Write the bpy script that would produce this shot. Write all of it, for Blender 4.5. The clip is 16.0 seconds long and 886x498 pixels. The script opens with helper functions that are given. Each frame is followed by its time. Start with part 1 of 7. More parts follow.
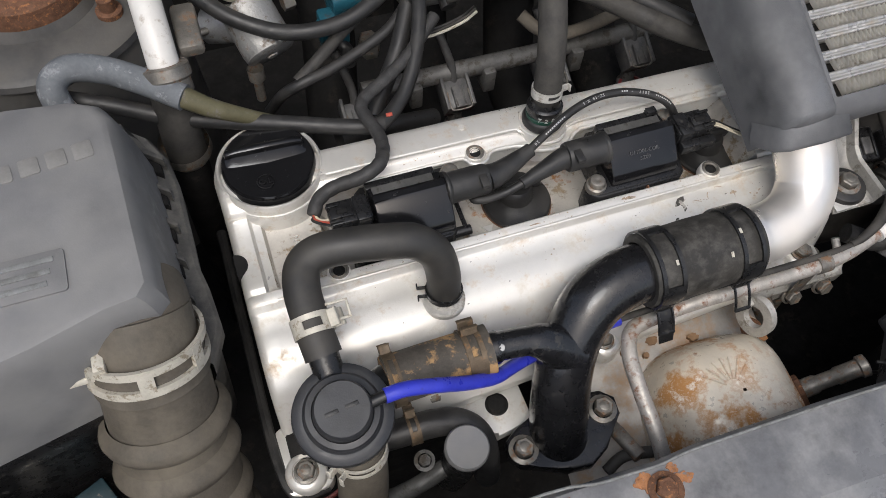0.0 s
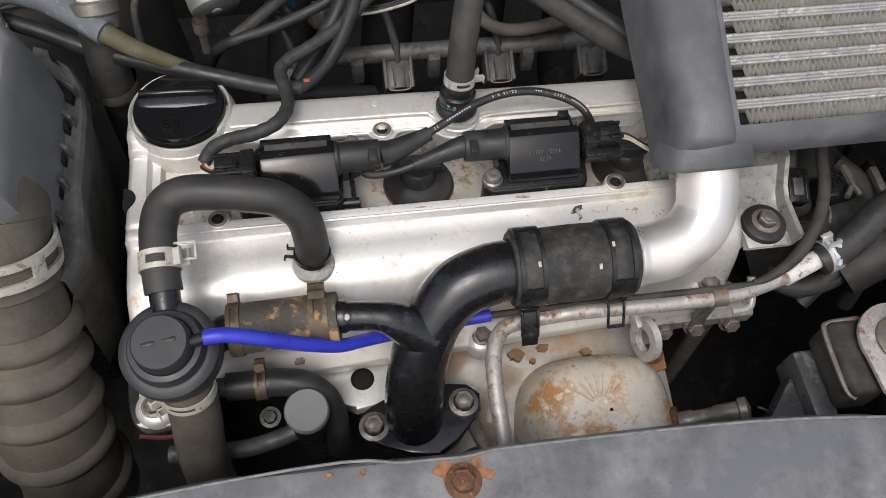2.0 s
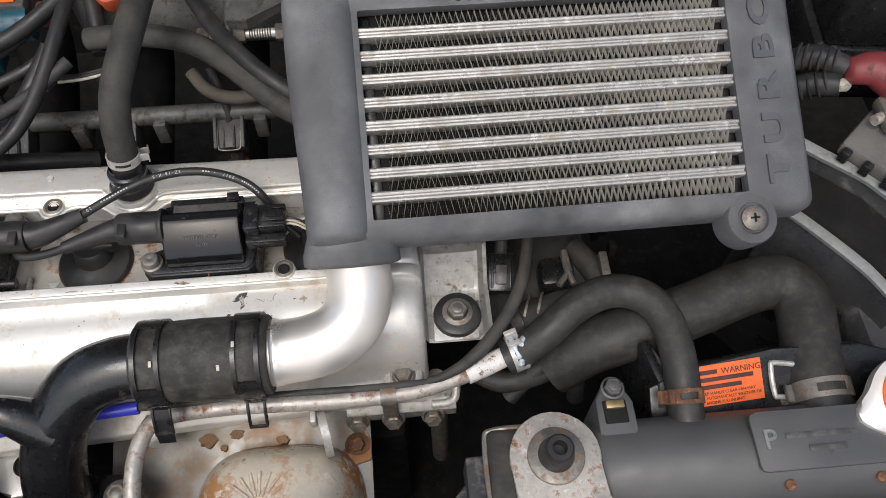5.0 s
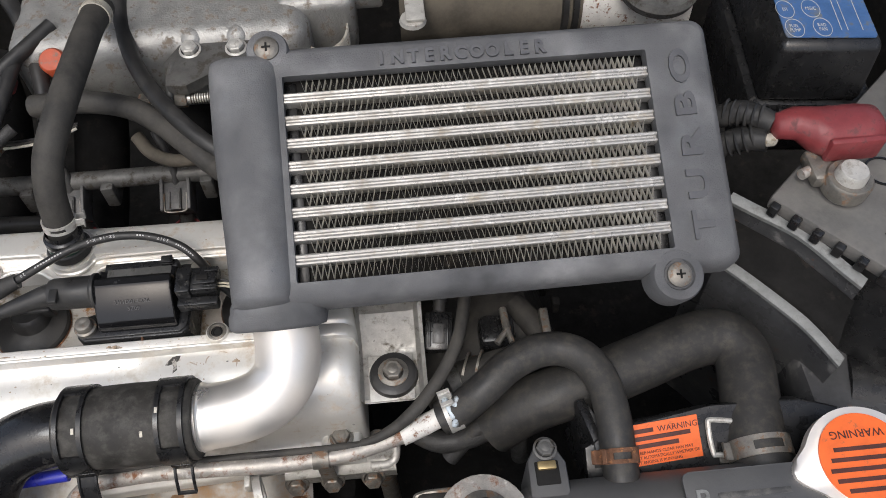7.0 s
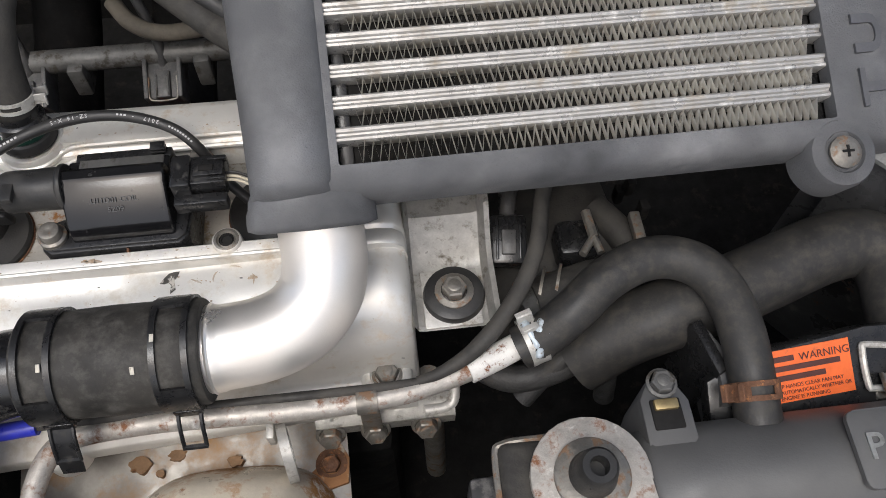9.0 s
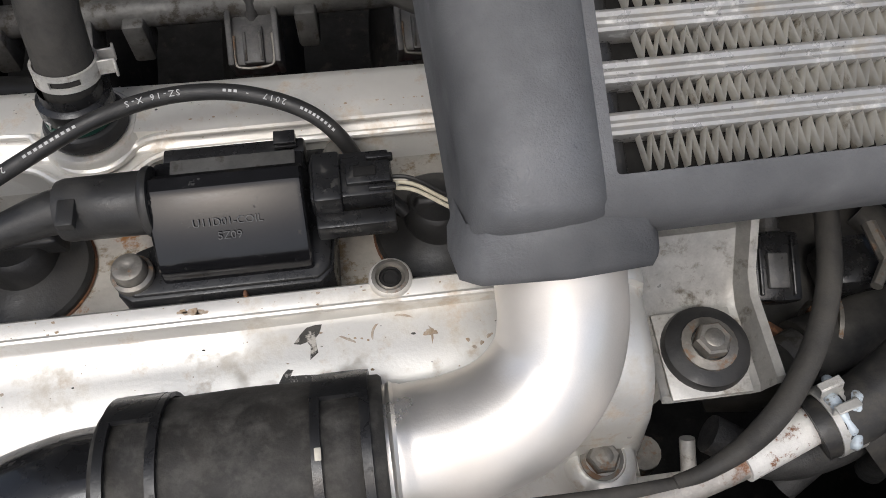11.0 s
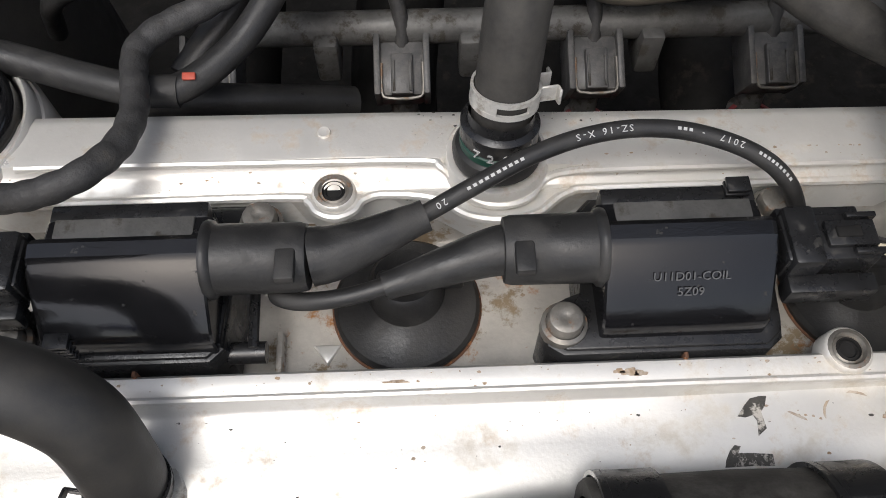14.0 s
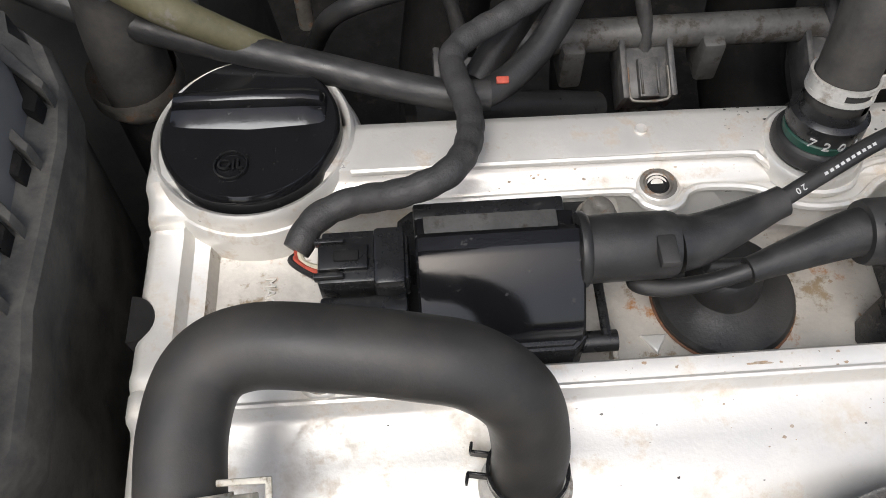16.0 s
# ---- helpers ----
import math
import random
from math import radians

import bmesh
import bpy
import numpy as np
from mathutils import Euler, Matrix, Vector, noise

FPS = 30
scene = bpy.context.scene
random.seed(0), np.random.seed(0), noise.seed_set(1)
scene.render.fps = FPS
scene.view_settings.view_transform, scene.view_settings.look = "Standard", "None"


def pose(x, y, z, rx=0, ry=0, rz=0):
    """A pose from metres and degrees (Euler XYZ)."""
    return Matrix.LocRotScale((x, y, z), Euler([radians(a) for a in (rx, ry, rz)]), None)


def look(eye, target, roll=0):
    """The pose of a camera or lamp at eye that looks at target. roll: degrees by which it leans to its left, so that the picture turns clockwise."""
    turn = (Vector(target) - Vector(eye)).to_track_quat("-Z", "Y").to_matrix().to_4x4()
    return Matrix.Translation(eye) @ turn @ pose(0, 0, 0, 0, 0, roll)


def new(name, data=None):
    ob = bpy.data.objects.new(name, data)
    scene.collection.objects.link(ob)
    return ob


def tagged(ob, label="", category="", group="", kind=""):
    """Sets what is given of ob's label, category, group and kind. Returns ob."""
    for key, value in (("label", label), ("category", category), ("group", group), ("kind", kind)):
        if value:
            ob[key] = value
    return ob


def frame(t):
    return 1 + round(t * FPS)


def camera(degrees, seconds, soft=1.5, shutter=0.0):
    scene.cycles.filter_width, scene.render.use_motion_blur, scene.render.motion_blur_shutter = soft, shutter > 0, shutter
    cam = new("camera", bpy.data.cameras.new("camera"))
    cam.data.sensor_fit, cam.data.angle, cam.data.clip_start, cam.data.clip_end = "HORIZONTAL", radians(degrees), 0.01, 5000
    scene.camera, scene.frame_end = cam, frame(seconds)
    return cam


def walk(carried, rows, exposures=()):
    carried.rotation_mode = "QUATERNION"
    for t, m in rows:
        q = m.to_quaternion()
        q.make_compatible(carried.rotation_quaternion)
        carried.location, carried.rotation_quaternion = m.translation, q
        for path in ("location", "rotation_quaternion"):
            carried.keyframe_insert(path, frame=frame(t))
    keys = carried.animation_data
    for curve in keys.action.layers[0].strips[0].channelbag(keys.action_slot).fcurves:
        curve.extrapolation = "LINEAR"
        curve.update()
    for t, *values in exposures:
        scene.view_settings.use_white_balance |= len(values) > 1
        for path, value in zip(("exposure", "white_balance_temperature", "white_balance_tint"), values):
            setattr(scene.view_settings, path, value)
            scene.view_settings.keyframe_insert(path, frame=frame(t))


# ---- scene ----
cam = camera(58.0, 16.0, 0.9)
PATH = [
    (0, (-0.03675, -0.23319, 0.43553), (0.16798, 0.22185, -0.43108), 5.876),
    (0.5, (-0.01429, -0.24483, 0.43776), (0.17492, 0.21880, -0.42783), 7.497),
    (1, (0.00546, -0.24609, 0.43671), (0.17768, 0.22999, -0.42566), 6.237),
    (1.5, (0.05115, -0.26315, 0.43740), (0.18974, 0.21658, -0.42900), 6.866),
    (2, (0.08253, -0.28145, 0.43637), (0.19367, 0.20350, -0.43108), 5.490),
    (2.5, (0.09419, -0.26770, 0.42675), (0.19405, 0.22387, -0.43834), 3.415),
    (3, (0.13687, -0.26572, 0.41880), (0.22213, 0.22523, -0.44821), 3.895),
    (3.5, (0.19858, -0.26023, 0.42456), (0.26548, 0.23083, -0.44399), 2.501),
    (4, (0.24485, -0.25548, 0.42891), (0.29771, 0.23280, -0.44218), 1.039),
    (4.5, (0.29517, -0.25475, 0.43840), (0.34327, 0.23596, -0.43159), 0.720),
    (5, (0.33533, -0.24999, 0.44441), (0.38598, 0.24910, -0.42066), 0.853),
    (5.2, (0.34651, -0.25115, 0.45110), (0.39756, 0.25175, -0.41174), 0.675),
    (7.3, (0.38363, -0.24793, 0.44702), (0.42920, 0.30428, -0.38544), -1.107),
    (7.5, (0.37952, -0.24895, 0.43355), (0.42774, 0.29831, -0.40202), -0.952),
    (8, (0.36377, -0.24624, 0.39672), (0.41730, 0.28282, -0.45018), -0.916),
    (8.2, (0.36115, -0.24132, 0.38368), (0.41863, 0.28218, -0.46641), -0.683),
    (10.3, (0.27742, -0.14228, 0.26418), (0.34595, 0.32569, -0.61691), 2.267),
    (10.5, (0.26976, -0.13318, 0.25534), (0.33839, 0.33399, -0.62615), 2.114),
    (11, (0.25965, -0.11377, 0.23634), (0.33012, 0.34398, -0.64994), 1.603),
    (11.5, (0.24712, -0.09664, 0.21957), (0.31824, 0.35951, -0.66748), 1.858),
    (12, (0.22918, -0.08356, 0.21132), (0.29962, 0.37113, -0.67654), 2.818),
    (12.5, (0.21089, -0.07890, 0.20915), (0.27457, 0.38119, -0.67644), 3.051),
    (13, (0.19236, -0.07912, 0.21250), (0.24674, 0.38778, -0.67013), 2.691),
    (13.5, (0.16073, -0.07996, 0.21531), (0.19810, 0.38751, -0.66791), 1.554),
    (14, (0.13916, -0.07867, 0.21928), (0.15827, 0.38894, -0.66444), 0.195),
    (14.5, (0.10776, -0.07932, 0.22068), (0.11297, 0.39806, -0.65799), -0.531),
    (15, (0.08547, -0.08200, 0.22015), (0.08777, 0.40360, -0.65403), -0.817),
    (15.5, (0.05874, -0.08029, 0.22527), (0.06747, 0.40972, -0.64640), -1.144),
    (16, (0.03404, -0.08719, 0.22209), (0.05063, 0.41030, -0.64522), -1.886),
]
walk(cam, [(t, look(eye, target, roll)) for t, eye, target, roll in PATH],
     [(0, 0.38), (5, 0.34), (8, 0.36), (10.5, 0.26), (12, 0.10), (13, 0.24), (14.5, 0.52), (16, 0.64)])

# ---- light: bright overcast sky with a soft sun ----
world = bpy.data.worlds.new("sky")
scene.world = world
world.use_nodes = True
wn, wl = world.node_tree.nodes, world.node_tree.links
sky = wn.new("ShaderNodeTexSky")
sky.sky_type, sky.sun_disc = "NISHITA", False
sky.sun_elevation, sky.sun_rotation = radians(58), radians(200)
sky.air_density, sky.dust_density, sky.ozone_density = 1.0, 4.0, 0.6
soften = wn.new("ShaderNodeHueSaturation")
soften.inputs["Saturation"].default_value = 0.72
wl.new(sky.outputs[0], soften.inputs["Color"])
wl.new(soften.outputs[0], wn["Background"].inputs["Color"])
wn["Background"].inputs["Strength"].default_value = 0.14
sun = new("sun", bpy.data.lights.new("sun", "SUN"))
sun.data.energy, sun.data.angle, sun.data.color = 0.9, radians(25), (0.965, 0.985, 1.0)
sun.matrix_world = look((-0.25, -0.55, 1.6), (0.15, 0.0, 0.0))


# ---- materials ----
def mat(name, base, rough=0.5, metal=0.0, var=0.25, scale=60.0, dirt=None, dirt_amount=0.0, dirt_scale=25.0,
        bump=0.15, bump_scale=400.0, coat=0.0, spec=0.5, rough_var=0.15, second=None, edge=0.08, cloud=8.0):
    """Base colour broken by coarse and fine noise, with patches of dirt or rust, uneven gloss and fine relief."""
    m = bpy.data.materials.new(name)
    m.use_nodes = True
    n, l = m.node_tree.nodes, m.node_tree.links
    b = n["Principled BSDF"]
    tc = n.new("ShaderNodeTexCoord")

    def noise_at(s, detail=5.0, rough_n=0.6):
        t = n.new("ShaderNodeTexNoise")
        t.inputs["Scale"].default_value, t.inputs["Detail"].default_value = s, detail
        t.inputs["Roughness"].default_value = rough_n
        l.new(tc.outputs["Object"], t.inputs["Vector"])
        return t

    def ramp(src, lo, hi, c0=(0, 0, 0, 1), c1=(1, 1, 1, 1)):
        r = n.new("ShaderNodeValToRGB")
        r.color_ramp.elements[0].position, r.color_ramp.elements[1].position = lo, hi
        r.color_ramp.elements[0].color, r.color_ramp.elements[1].color = c0, c1
        l.new(src, r.inputs["Fac"])
        return r

    def mixed(fac, a, c):
        x = n.new("ShaderNodeMix")
        x.data_type = "RGBA"
        l.new(fac, x.inputs["Factor"])
        for v, i in ((a, 6), (c, 7)):
            if isinstance(v, tuple):
                x.inputs[i].default_value = (*v, 1)
            else:
                l.new(v, x.inputs[i])
        return x.outputs[2]

    coarse, fine = noise_at(scale * 1.6), noise_at(scale * 12, 3.0)
    low = tuple(c * (1 - var) for c in base)
    high = tuple(min(1, c * (1 + var)) for c in base)
    colour = mixed(ramp(coarse.outputs[0], 0.35, 0.65).outputs[0], low, high)
    grain = mixed(ramp(fine.outputs[0], 0.3, 0.75).outputs[0], tuple(c * (1 - var * 0.6) for c in base), high)
    half = n.new("ShaderNodeMix")
    half.data_type = "RGBA"
    half.inputs["Factor"].default_value = 0.4
    l.new(colour, half.inputs[6]), l.new(grain, half.inputs[7])
    colour = half.outputs[2]
    rough_src = ramp(noise_at(scale * 2.2).outputs[0], 0.3, 0.7, (max(0, rough - rough_var),) * 3 + (1,), (min(1, rough + rough_var),) * 3 + (1,)).outputs[0]
    metal_src = None
    for d in ([(dirt, dirt_amount, dirt_scale)] if dirt else []) + (list(second) if second else []):
        col, amount, ds = d
        mask = ramp(noise_at(ds * 2.0, cloud, 0.7 if cloud > 5 else 0.5).outputs[0], 0.67 - edge / 2 - amount * 0.33, 0.67 + edge / 2 - amount * 0.33).outputs[0]
        colour = mixed(mask, colour, col)
        rough_src = mixed(mask, rough_src, (0.85,) * 3)
        if metal > 0:
            metal_src = mixed(mask, metal_src if metal_src else (metal,) * 3, (0.0,) * 3)
    l.new(colour, b.inputs["Base Color"])
    l.new(rough_src, b.inputs["Roughness"])
    if metal_src:
        l.new(metal_src, b.inputs["Metallic"])
    else:
        b.inputs["Metallic"].default_value = metal
    b.inputs["Coat Weight"].default_value, b.inputs["Specular IOR Level"].default_value = coat, spec
    if bump:
        bp = n.new("ShaderNodeBump")
        bp.inputs["Strength"].default_value, bp.inputs["Distance"].default_value = bump, 0.0006
        l.new(noise_at(bump_scale, 4.0).outputs[0], bp.inputs["Height"])
        l.new(bp.outputs[0], b.inputs["Normal"])
    return m


DUST = (0.16, 0.145, 0.12)
RUST = (0.20, 0.085, 0.038)
silver = mat("cast_cover_silver", (0.72, 0.70, 0.655), 0.35, 0.42, 0.06, 22, (0.52, 0.46, 0.37), 0.02, 24, 0.10, 900, second=[((0.46, 0.32, 0.18), 0.015, 30)], edge=0.22, rough_var=0.08)
well_grey = mat("stained_cast_floor", (0.52, 0.49, 0.44), 0.45, 0.35, 0.18, 45, (0.24, 0.18, 0.11), 0.28, 42, 0.2, 500, second=[((0.36, 0.16, 0.05), 0.12, 33)])
alu = mat("brushed_aluminium", (0.84, 0.81, 0.765), 0.28, 0.80, 0.06, 16, (0.70, 0.60, 0.50), 0.10, 10, 0.10, 1200, edge=0.6, cloud=2.0, rough_var=0.05)
steel = mat("zinc_steel", (0.52, 0.505, 0.47), 0.42, 0.35, 0.2, 90, (0.20, 0.17, 0.13), 0.16, 60, 0.15, 700, edge=0.16)
old_steel = mat("dull_stained_steel", (0.23, 0.215, 0.19), 0.5, 0.7, 0.3, 70, (0.20, 0.12, 0.07), 0.30, 80, 0.3, 500)
rusty_steel = mat("rusty_steel", (0.45, 0.42, 0.38), 0.50, 0.5, 0.25, 80, RUST, 0.24, 60, 0.4, 450, second=[((0.66, 0.64, 0.60), 0.12, 90)], edge=0.12)
rust_solid = mat("brown_rust", (0.13, 0.062, 0.034), 0.85, 0.1, 0.45, 120, (0.30, 0.13, 0.05), 0.25, 140, 0.7, 500)
shield = mat("heat_shield", (0.72, 0.645, 0.53), 0.38, 0.25, 0.12, 28, (0.48, 0.235, 0.080), 0.50, 15, 0.35, 350, second=[((0.86, 0.82, 0.74), 0.16, 30), ((0.28, 0.13, 0.05), 0.05, 44)], edge=0.10)
# upper plate's metal, darkened in colour for the shade it lies in
shield_shaded = mat("heat_shield_shaded", (0.36, 0.335, 0.30), 0.46, 0.45, 0.2, 30, (0.40, 0.24, 0.12), 0.24, 18, 0.25, 350, edge=0.2)
rubber = mat("black_rubber", (0.022, 0.0216, 0.0212), 0.42, 0.0, 0.3, 45, (0.050, 0.047, 0.043), 0.12, 40, 0.2, 900, spec=0.45, edge=0.3)
rubber_dusty = mat("dusty_rubber", (0.040, 0.038, 0.035), 0.60, 0.0, 0.4, 35, (0.085, 0.078, 0.067), 0.14, 30, 0.3, 700, spec=0.3, edge=0.4)
rubber_brown = mat("aged_brown_rubber", (0.098, 0.086, 0.069), 0.70, 0.0, 0.3, 30, (0.16, 0.138, 0.105), 0.22, 16, 0.35, 500, spec=0.25, edge=0.3)
rubber_peeling = mat("peeling_rubber", (0.075, 0.066, 0.055), 0.72, 0.0, 0.35, 45, (0.38, 0.235, 0.11), 0.36, 26, 0.35, 500, spec=0.25)
gloss_black = mat("gloss_black_plastic", (0.008, 0.008, 0.0088), 0.12, 0.0, 0.3, 50, (0.03, 0.028, 0.025), 0.02, 120, 0.04, 900, rough_var=0.07)
satin_black = mat("satin_black_plastic", (0.013, 0.013, 0.0135), 0.30, 0.0, 0.3, 60, (0.045, 0.042, 0.037), 0.10, 70, 0.12, 900)
pipe_black = mat("black_painted_pipe", (0.010, 0.010, 0.011), 0.26, 0.0, 0.4, 40, (0.035, 0.033, 0.03), 0.10, 50, 0.10, 300, coat=0.3)
grey_plastic = mat("faded_grey_plastic", (0.165, 0.165, 0.168), 0.33, 0.0, 0.06, 70, (0.25, 0.246, 0.238), 0.32, 8, 0.15, 900, second=[((0.080, 0.080, 0.083), 0.26, 6.5), ((0.21, 0.207, 0.20), 0.24, 22)], edge=0.34, cloud=5.0, rough_var=0.08)
radiator_black = mat("dusty_radiator_plastic", (0.078, 0.078, 0.079), 0.38, 0.0, 0.12, 20, (0.105, 0.102, 0.097), 0.16, 7, 0.15, 800, edge=0.5, cloud=3.0)
valve_grey = mat("satin_grey_moulding", (0.028, 0.029, 0.032), 0.46, 0.0, 0.15, 40, (0.055, 0.053, 0.050), 0.12, 30, 0.12, 900, edge=0.3)
tower_paint = mat("grimy_tower_paint", (0.070, 0.068, 0.066), 0.45, 0.0, 0.25, 20, (0.13, 0.12, 0.105), 0.22, 10, 0.25, 400, edge=0.4)
cream_paint = mat("chipped_cream_paint", (0.66, 0.64, 0.60), 0.42, 0.05, 0.07, 40, (0.36, 0.31, 0.25), 0.08, 60, 0.15, 500, edge=0.15)
dark_hose = mat("dark_water_hose", (0.025, 0.0243, 0.0235), 0.48, 0.0, 0.3, 30, (0.040, 0.038, 0.035), 0.10, 14, 0.2, 800, spec=0.4, edge=0.4, second=[((0.085, 0.075, 0.060), 0.015, 80)])
rust_patch = mat("flaking_rust_patch", (0.33, 0.145, 0.060), 0.85, 0.05, 0.4, 150, (0.16, 0.15, 0.145), 0.30, 110, 0.6, 500, second=[((0.14, 0.06, 0.03), 0.2, 140)])
rim_dusty = mat("dusty_moulded_rim", (0.080, 0.077, 0.071), 0.6, 0.0, 0.35, 35, (0.19, 0.178, 0.155), 0.28, 26, 0.3, 600, edge=0.3)
hose_grey = mat("faded_hose_rubber", (0.028, 0.0268, 0.0250), 0.50, 0.0, 0.15, 20, (0.075, 0.066, 0.053), 0.10, 12, 0.12, 900, edge=0.4, rough_var=0.06)
rail_grey = mat("chalky_grey_metal", (0.20, 0.205, 0.20), 0.6, 0.1, 0.25, 60, (0.12, 0.12, 0.11), 0.22, 60, 0.3, 500, edge=0.2)
# pale and dark patches stand for sky sheen as well as dust
shroud_plastic = mat("dusty_shroud_with_sheen", (0.140, 0.143, 0.149), 0.30, 0.0, 0.10, 150, (0.225, 0.223, 0.222), 0.46, 10, 0.55, 1100, second=[((0.046, 0.047, 0.050), 0.44, 8), ((0.095, 0.096, 0.100), 0.34, 21)], edge=0.30, cloud=4.0, rough_var=0.08, spec=0.6)
coupler_rubber = mat("scuffed_dusty_rubber", (0.026, 0.0245, 0.022), 0.56, 0.0, 0.3, 40, (0.058, 0.052, 0.043), 0.14, 18, 0.3, 600, spec=0.35, edge=0.4, second=[((0.11, 0.105, 0.095), 0.02, 70)])
letter_plastic = mat("dark_letter_plastic", (0.080, 0.081, 0.087), 0.45, 0.0, 0.2, 60)
plug_grey = mat("dusty_plug_plastic", (0.062, 0.061, 0.060), 0.42, 0.0, 0.2, 60, (0.17, 0.162, 0.15), 0.16, 70, 0.2, 800, edge=0.3)
mark_brown = mat("brown_raised_mark", (0.20, 0.195, 0.185), 0.45, 0.0, 0.2, 60)
# near-black: shade of deep gaps, holes and recesses put into the colour
dark_void = mat("gap_shade_black", (0.013, 0.0125, 0.012), 0.8, 0.0, 0.5, 30, (0.032, 0.028, 0.024), 0.18, 30, 0.3, 300, spec=0.2)
engine_dark = mat("grimy_cast_alloy", (0.10, 0.098, 0.093), 0.55, 0.3, 0.4, 40, (0.045, 0.038, 0.03), 0.30, 45, 0.5, 300)
cast_alloy = mat("dull_cast_alloy", (0.34, 0.335, 0.32), 0.5, 0.6, 0.2, 50, (0.16, 0.13, 0.10), 0.28, 60, 0.6, 600)
fin_metal = mat("cooler_fin_metal", (0.90, 0.87, 0.81), 0.38, 0.25, 0.12, 40, (0.45, 0.39, 0.30), 0.10, 40, 0.08, 500)
bar_metal = mat("cooler_bar_metal", (0.41, 0.40, 0.38), 0.32, 0.45, 0.16, 35, (0.34, 0.29, 0.22), 0.14, 40, 0.12, 500, second=[((0.78, 0.77, 0.73), 0.06, 70)], edge=0.2)
# worn paint; raised base and pale patches also carry sky reflection
grey_paint = mat("worn_grey_paint_sky_sheen", (0.165, 0.166, 0.170), 0.27, 0.0, 0.08, 12, (0.34, 0.335, 0.325), 0.20, 7, 0.12, 500, coat=0.3, second=[((0.060, 0.060, 0.064), 0.22, 9)], edge=0.30, cloud=6.0)
black_paint = mat("worn_black_paint", (0.06, 0.06, 0.062), 0.32, 0.0, 0.4, 20, (0.16, 0.155, 0.15), 0.14, 24, 0.2, 500, second=[(RUST, 0.02, 28)])
blue_rubber = mat("blue_silicone", (0.035, 0.045, 0.46), 0.38, 0.0, 0.15, 60, (0.03, 0.03, 0.15), 0.10, 80, 0.06, 800)
teal_plastic = mat("teal_plastic", (0.012, 0.075, 0.105), 0.4, 0.0, 0.25, 80, (0.05, 0.05, 0.045), 0.2, 90, 0.15, 800)
red_rubber = mat("dull_red_rubber", (0.20, 0.035, 0.038), 0.42, 0.0, 0.2, 60, (0.12, 0.045, 0.045), 0.25, 50, 0.15, 800)
red_paint = mat("red_paint_mark", (0.42, 0.07, 0.04), 0.6, 0.0, 0.3, 200)
orange_label = mat("orange_label", (0.80, 0.14, 0.025), 0.45, 0.0, 0.12, 60, (0.45, 0.12, 0.05), 0.12, 90, 0.05, 800)
ink = mat("dark_label_ink", (0.07, 0.02, 0.015), 0.6)
white_ink = mat("white_print", (0.46, 0.46, 0.45), 0.6, 0.0, 0.2, 300)
grey_ink = mat("etched_grey", (0.085, 0.085, 0.085), 0.6)
white_paint = mat("flaking_white_paint", (0.70, 0.68, 0.64), 0.55, 0.1, 0.15, 60, RUST, 0.25, 110, 0.4, 500)
yellowed_clip = mat("yellowed_white_clip", (0.50, 0.47, 0.40), 0.55, 0.25, 0.2, 70, (0.25, 0.21, 0.15), 0.25, 90, 0.2, 700)
blue_label = mat("blue_label", (0.05, 0.12, 0.28), 0.5, 0.0, 0.2, 50, (0.12, 0.14, 0.17), 0.3, 40, 0.05, 700)
tape_black = mat("black_cloth_tape", (0.036, 0.035, 0.034), 0.6, 0.0, 0.4, 90, (0.06, 0.055, 0.048), 0.15, 60, 0.5, 900)
brown_clip = mat("tarnished_clip", (0.115, 0.085, 0.055), 0.55, 0.45, 0.3, 90, (0.20, 0.11, 0.05), 0.2, 80, 0.3)
stain_brown = mat("oil_stain", (0.30, 0.20, 0.11), 0.5, 0.0, 0.4, 200, (0.55, 0.50, 0.43), 0.38, 120, edge=0.3)
black_mark = mat("black_paint_mark", (0.05, 0.046, 0.04), 0.6, 0.0, 0.4, 200, (0.50, 0.47, 0.42), 0.36, 110)
green_ring = mat("green_seal", (0.010, 0.050, 0.034), 0.45)
wire_white = mat("cream_wire", (0.55, 0.50, 0.38), 0.5)
asphalt = mat("asphalt", (0.05, 0.05, 0.052), 0.9, 0.0, 0.3, 6, (0.09, 0.085, 0.08), 0.3, 3, 0.5, 60)


# ---- mesh helpers ----
MW = {}


def thing(name, loc=(0, 0, 0), label="", category="", group="", kind="", m=None):
    ob = new(name)
    ob.empty_display_size = 0.01
    MW[ob] = m if m is not None else Matrix.Translation(loc)
    ob.matrix_basis = MW[ob]
    return tagged(ob, label, category, group, kind)


def part(name, bm, material, parent=None, label="", smooth=True, local=False, flat_angle=40):
    """Links bm as one mesh, under a thing or a part; bm is in world coordinates unless local."""
    if parent is not None and not local:
        bm.transform(MW[parent].inverted())
    bmesh.ops.recalc_face_normals(bm, faces=bm.faces)
    me = bpy.data.meshes.new(name)
    if smooth:
        for f in bm.faces:
            f.smooth = True
        lim = radians(flat_angle)
        for e in bm.edges:
            if len(e.link_faces) == 2 and e.calc_face_angle(0) > lim:
                e.smooth = False
    bm.to_mesh(me)
    bm.free()
    for mm in (material if isinstance(material, (list, tuple)) else [material]):
        me.materials.append(mm)
    ob = new(name, me)
    MW[ob] = MW[parent] if parent is not None else Matrix.Identity(4)
    if parent is not None:
        ob.parent = parent
    if label:
        ob["label"] = label
    return ob


def solo(name, bm, material, label, category, kind="", group="", **k):
    return tagged(part(name, bm, material, None, **k), label, category, group, kind)


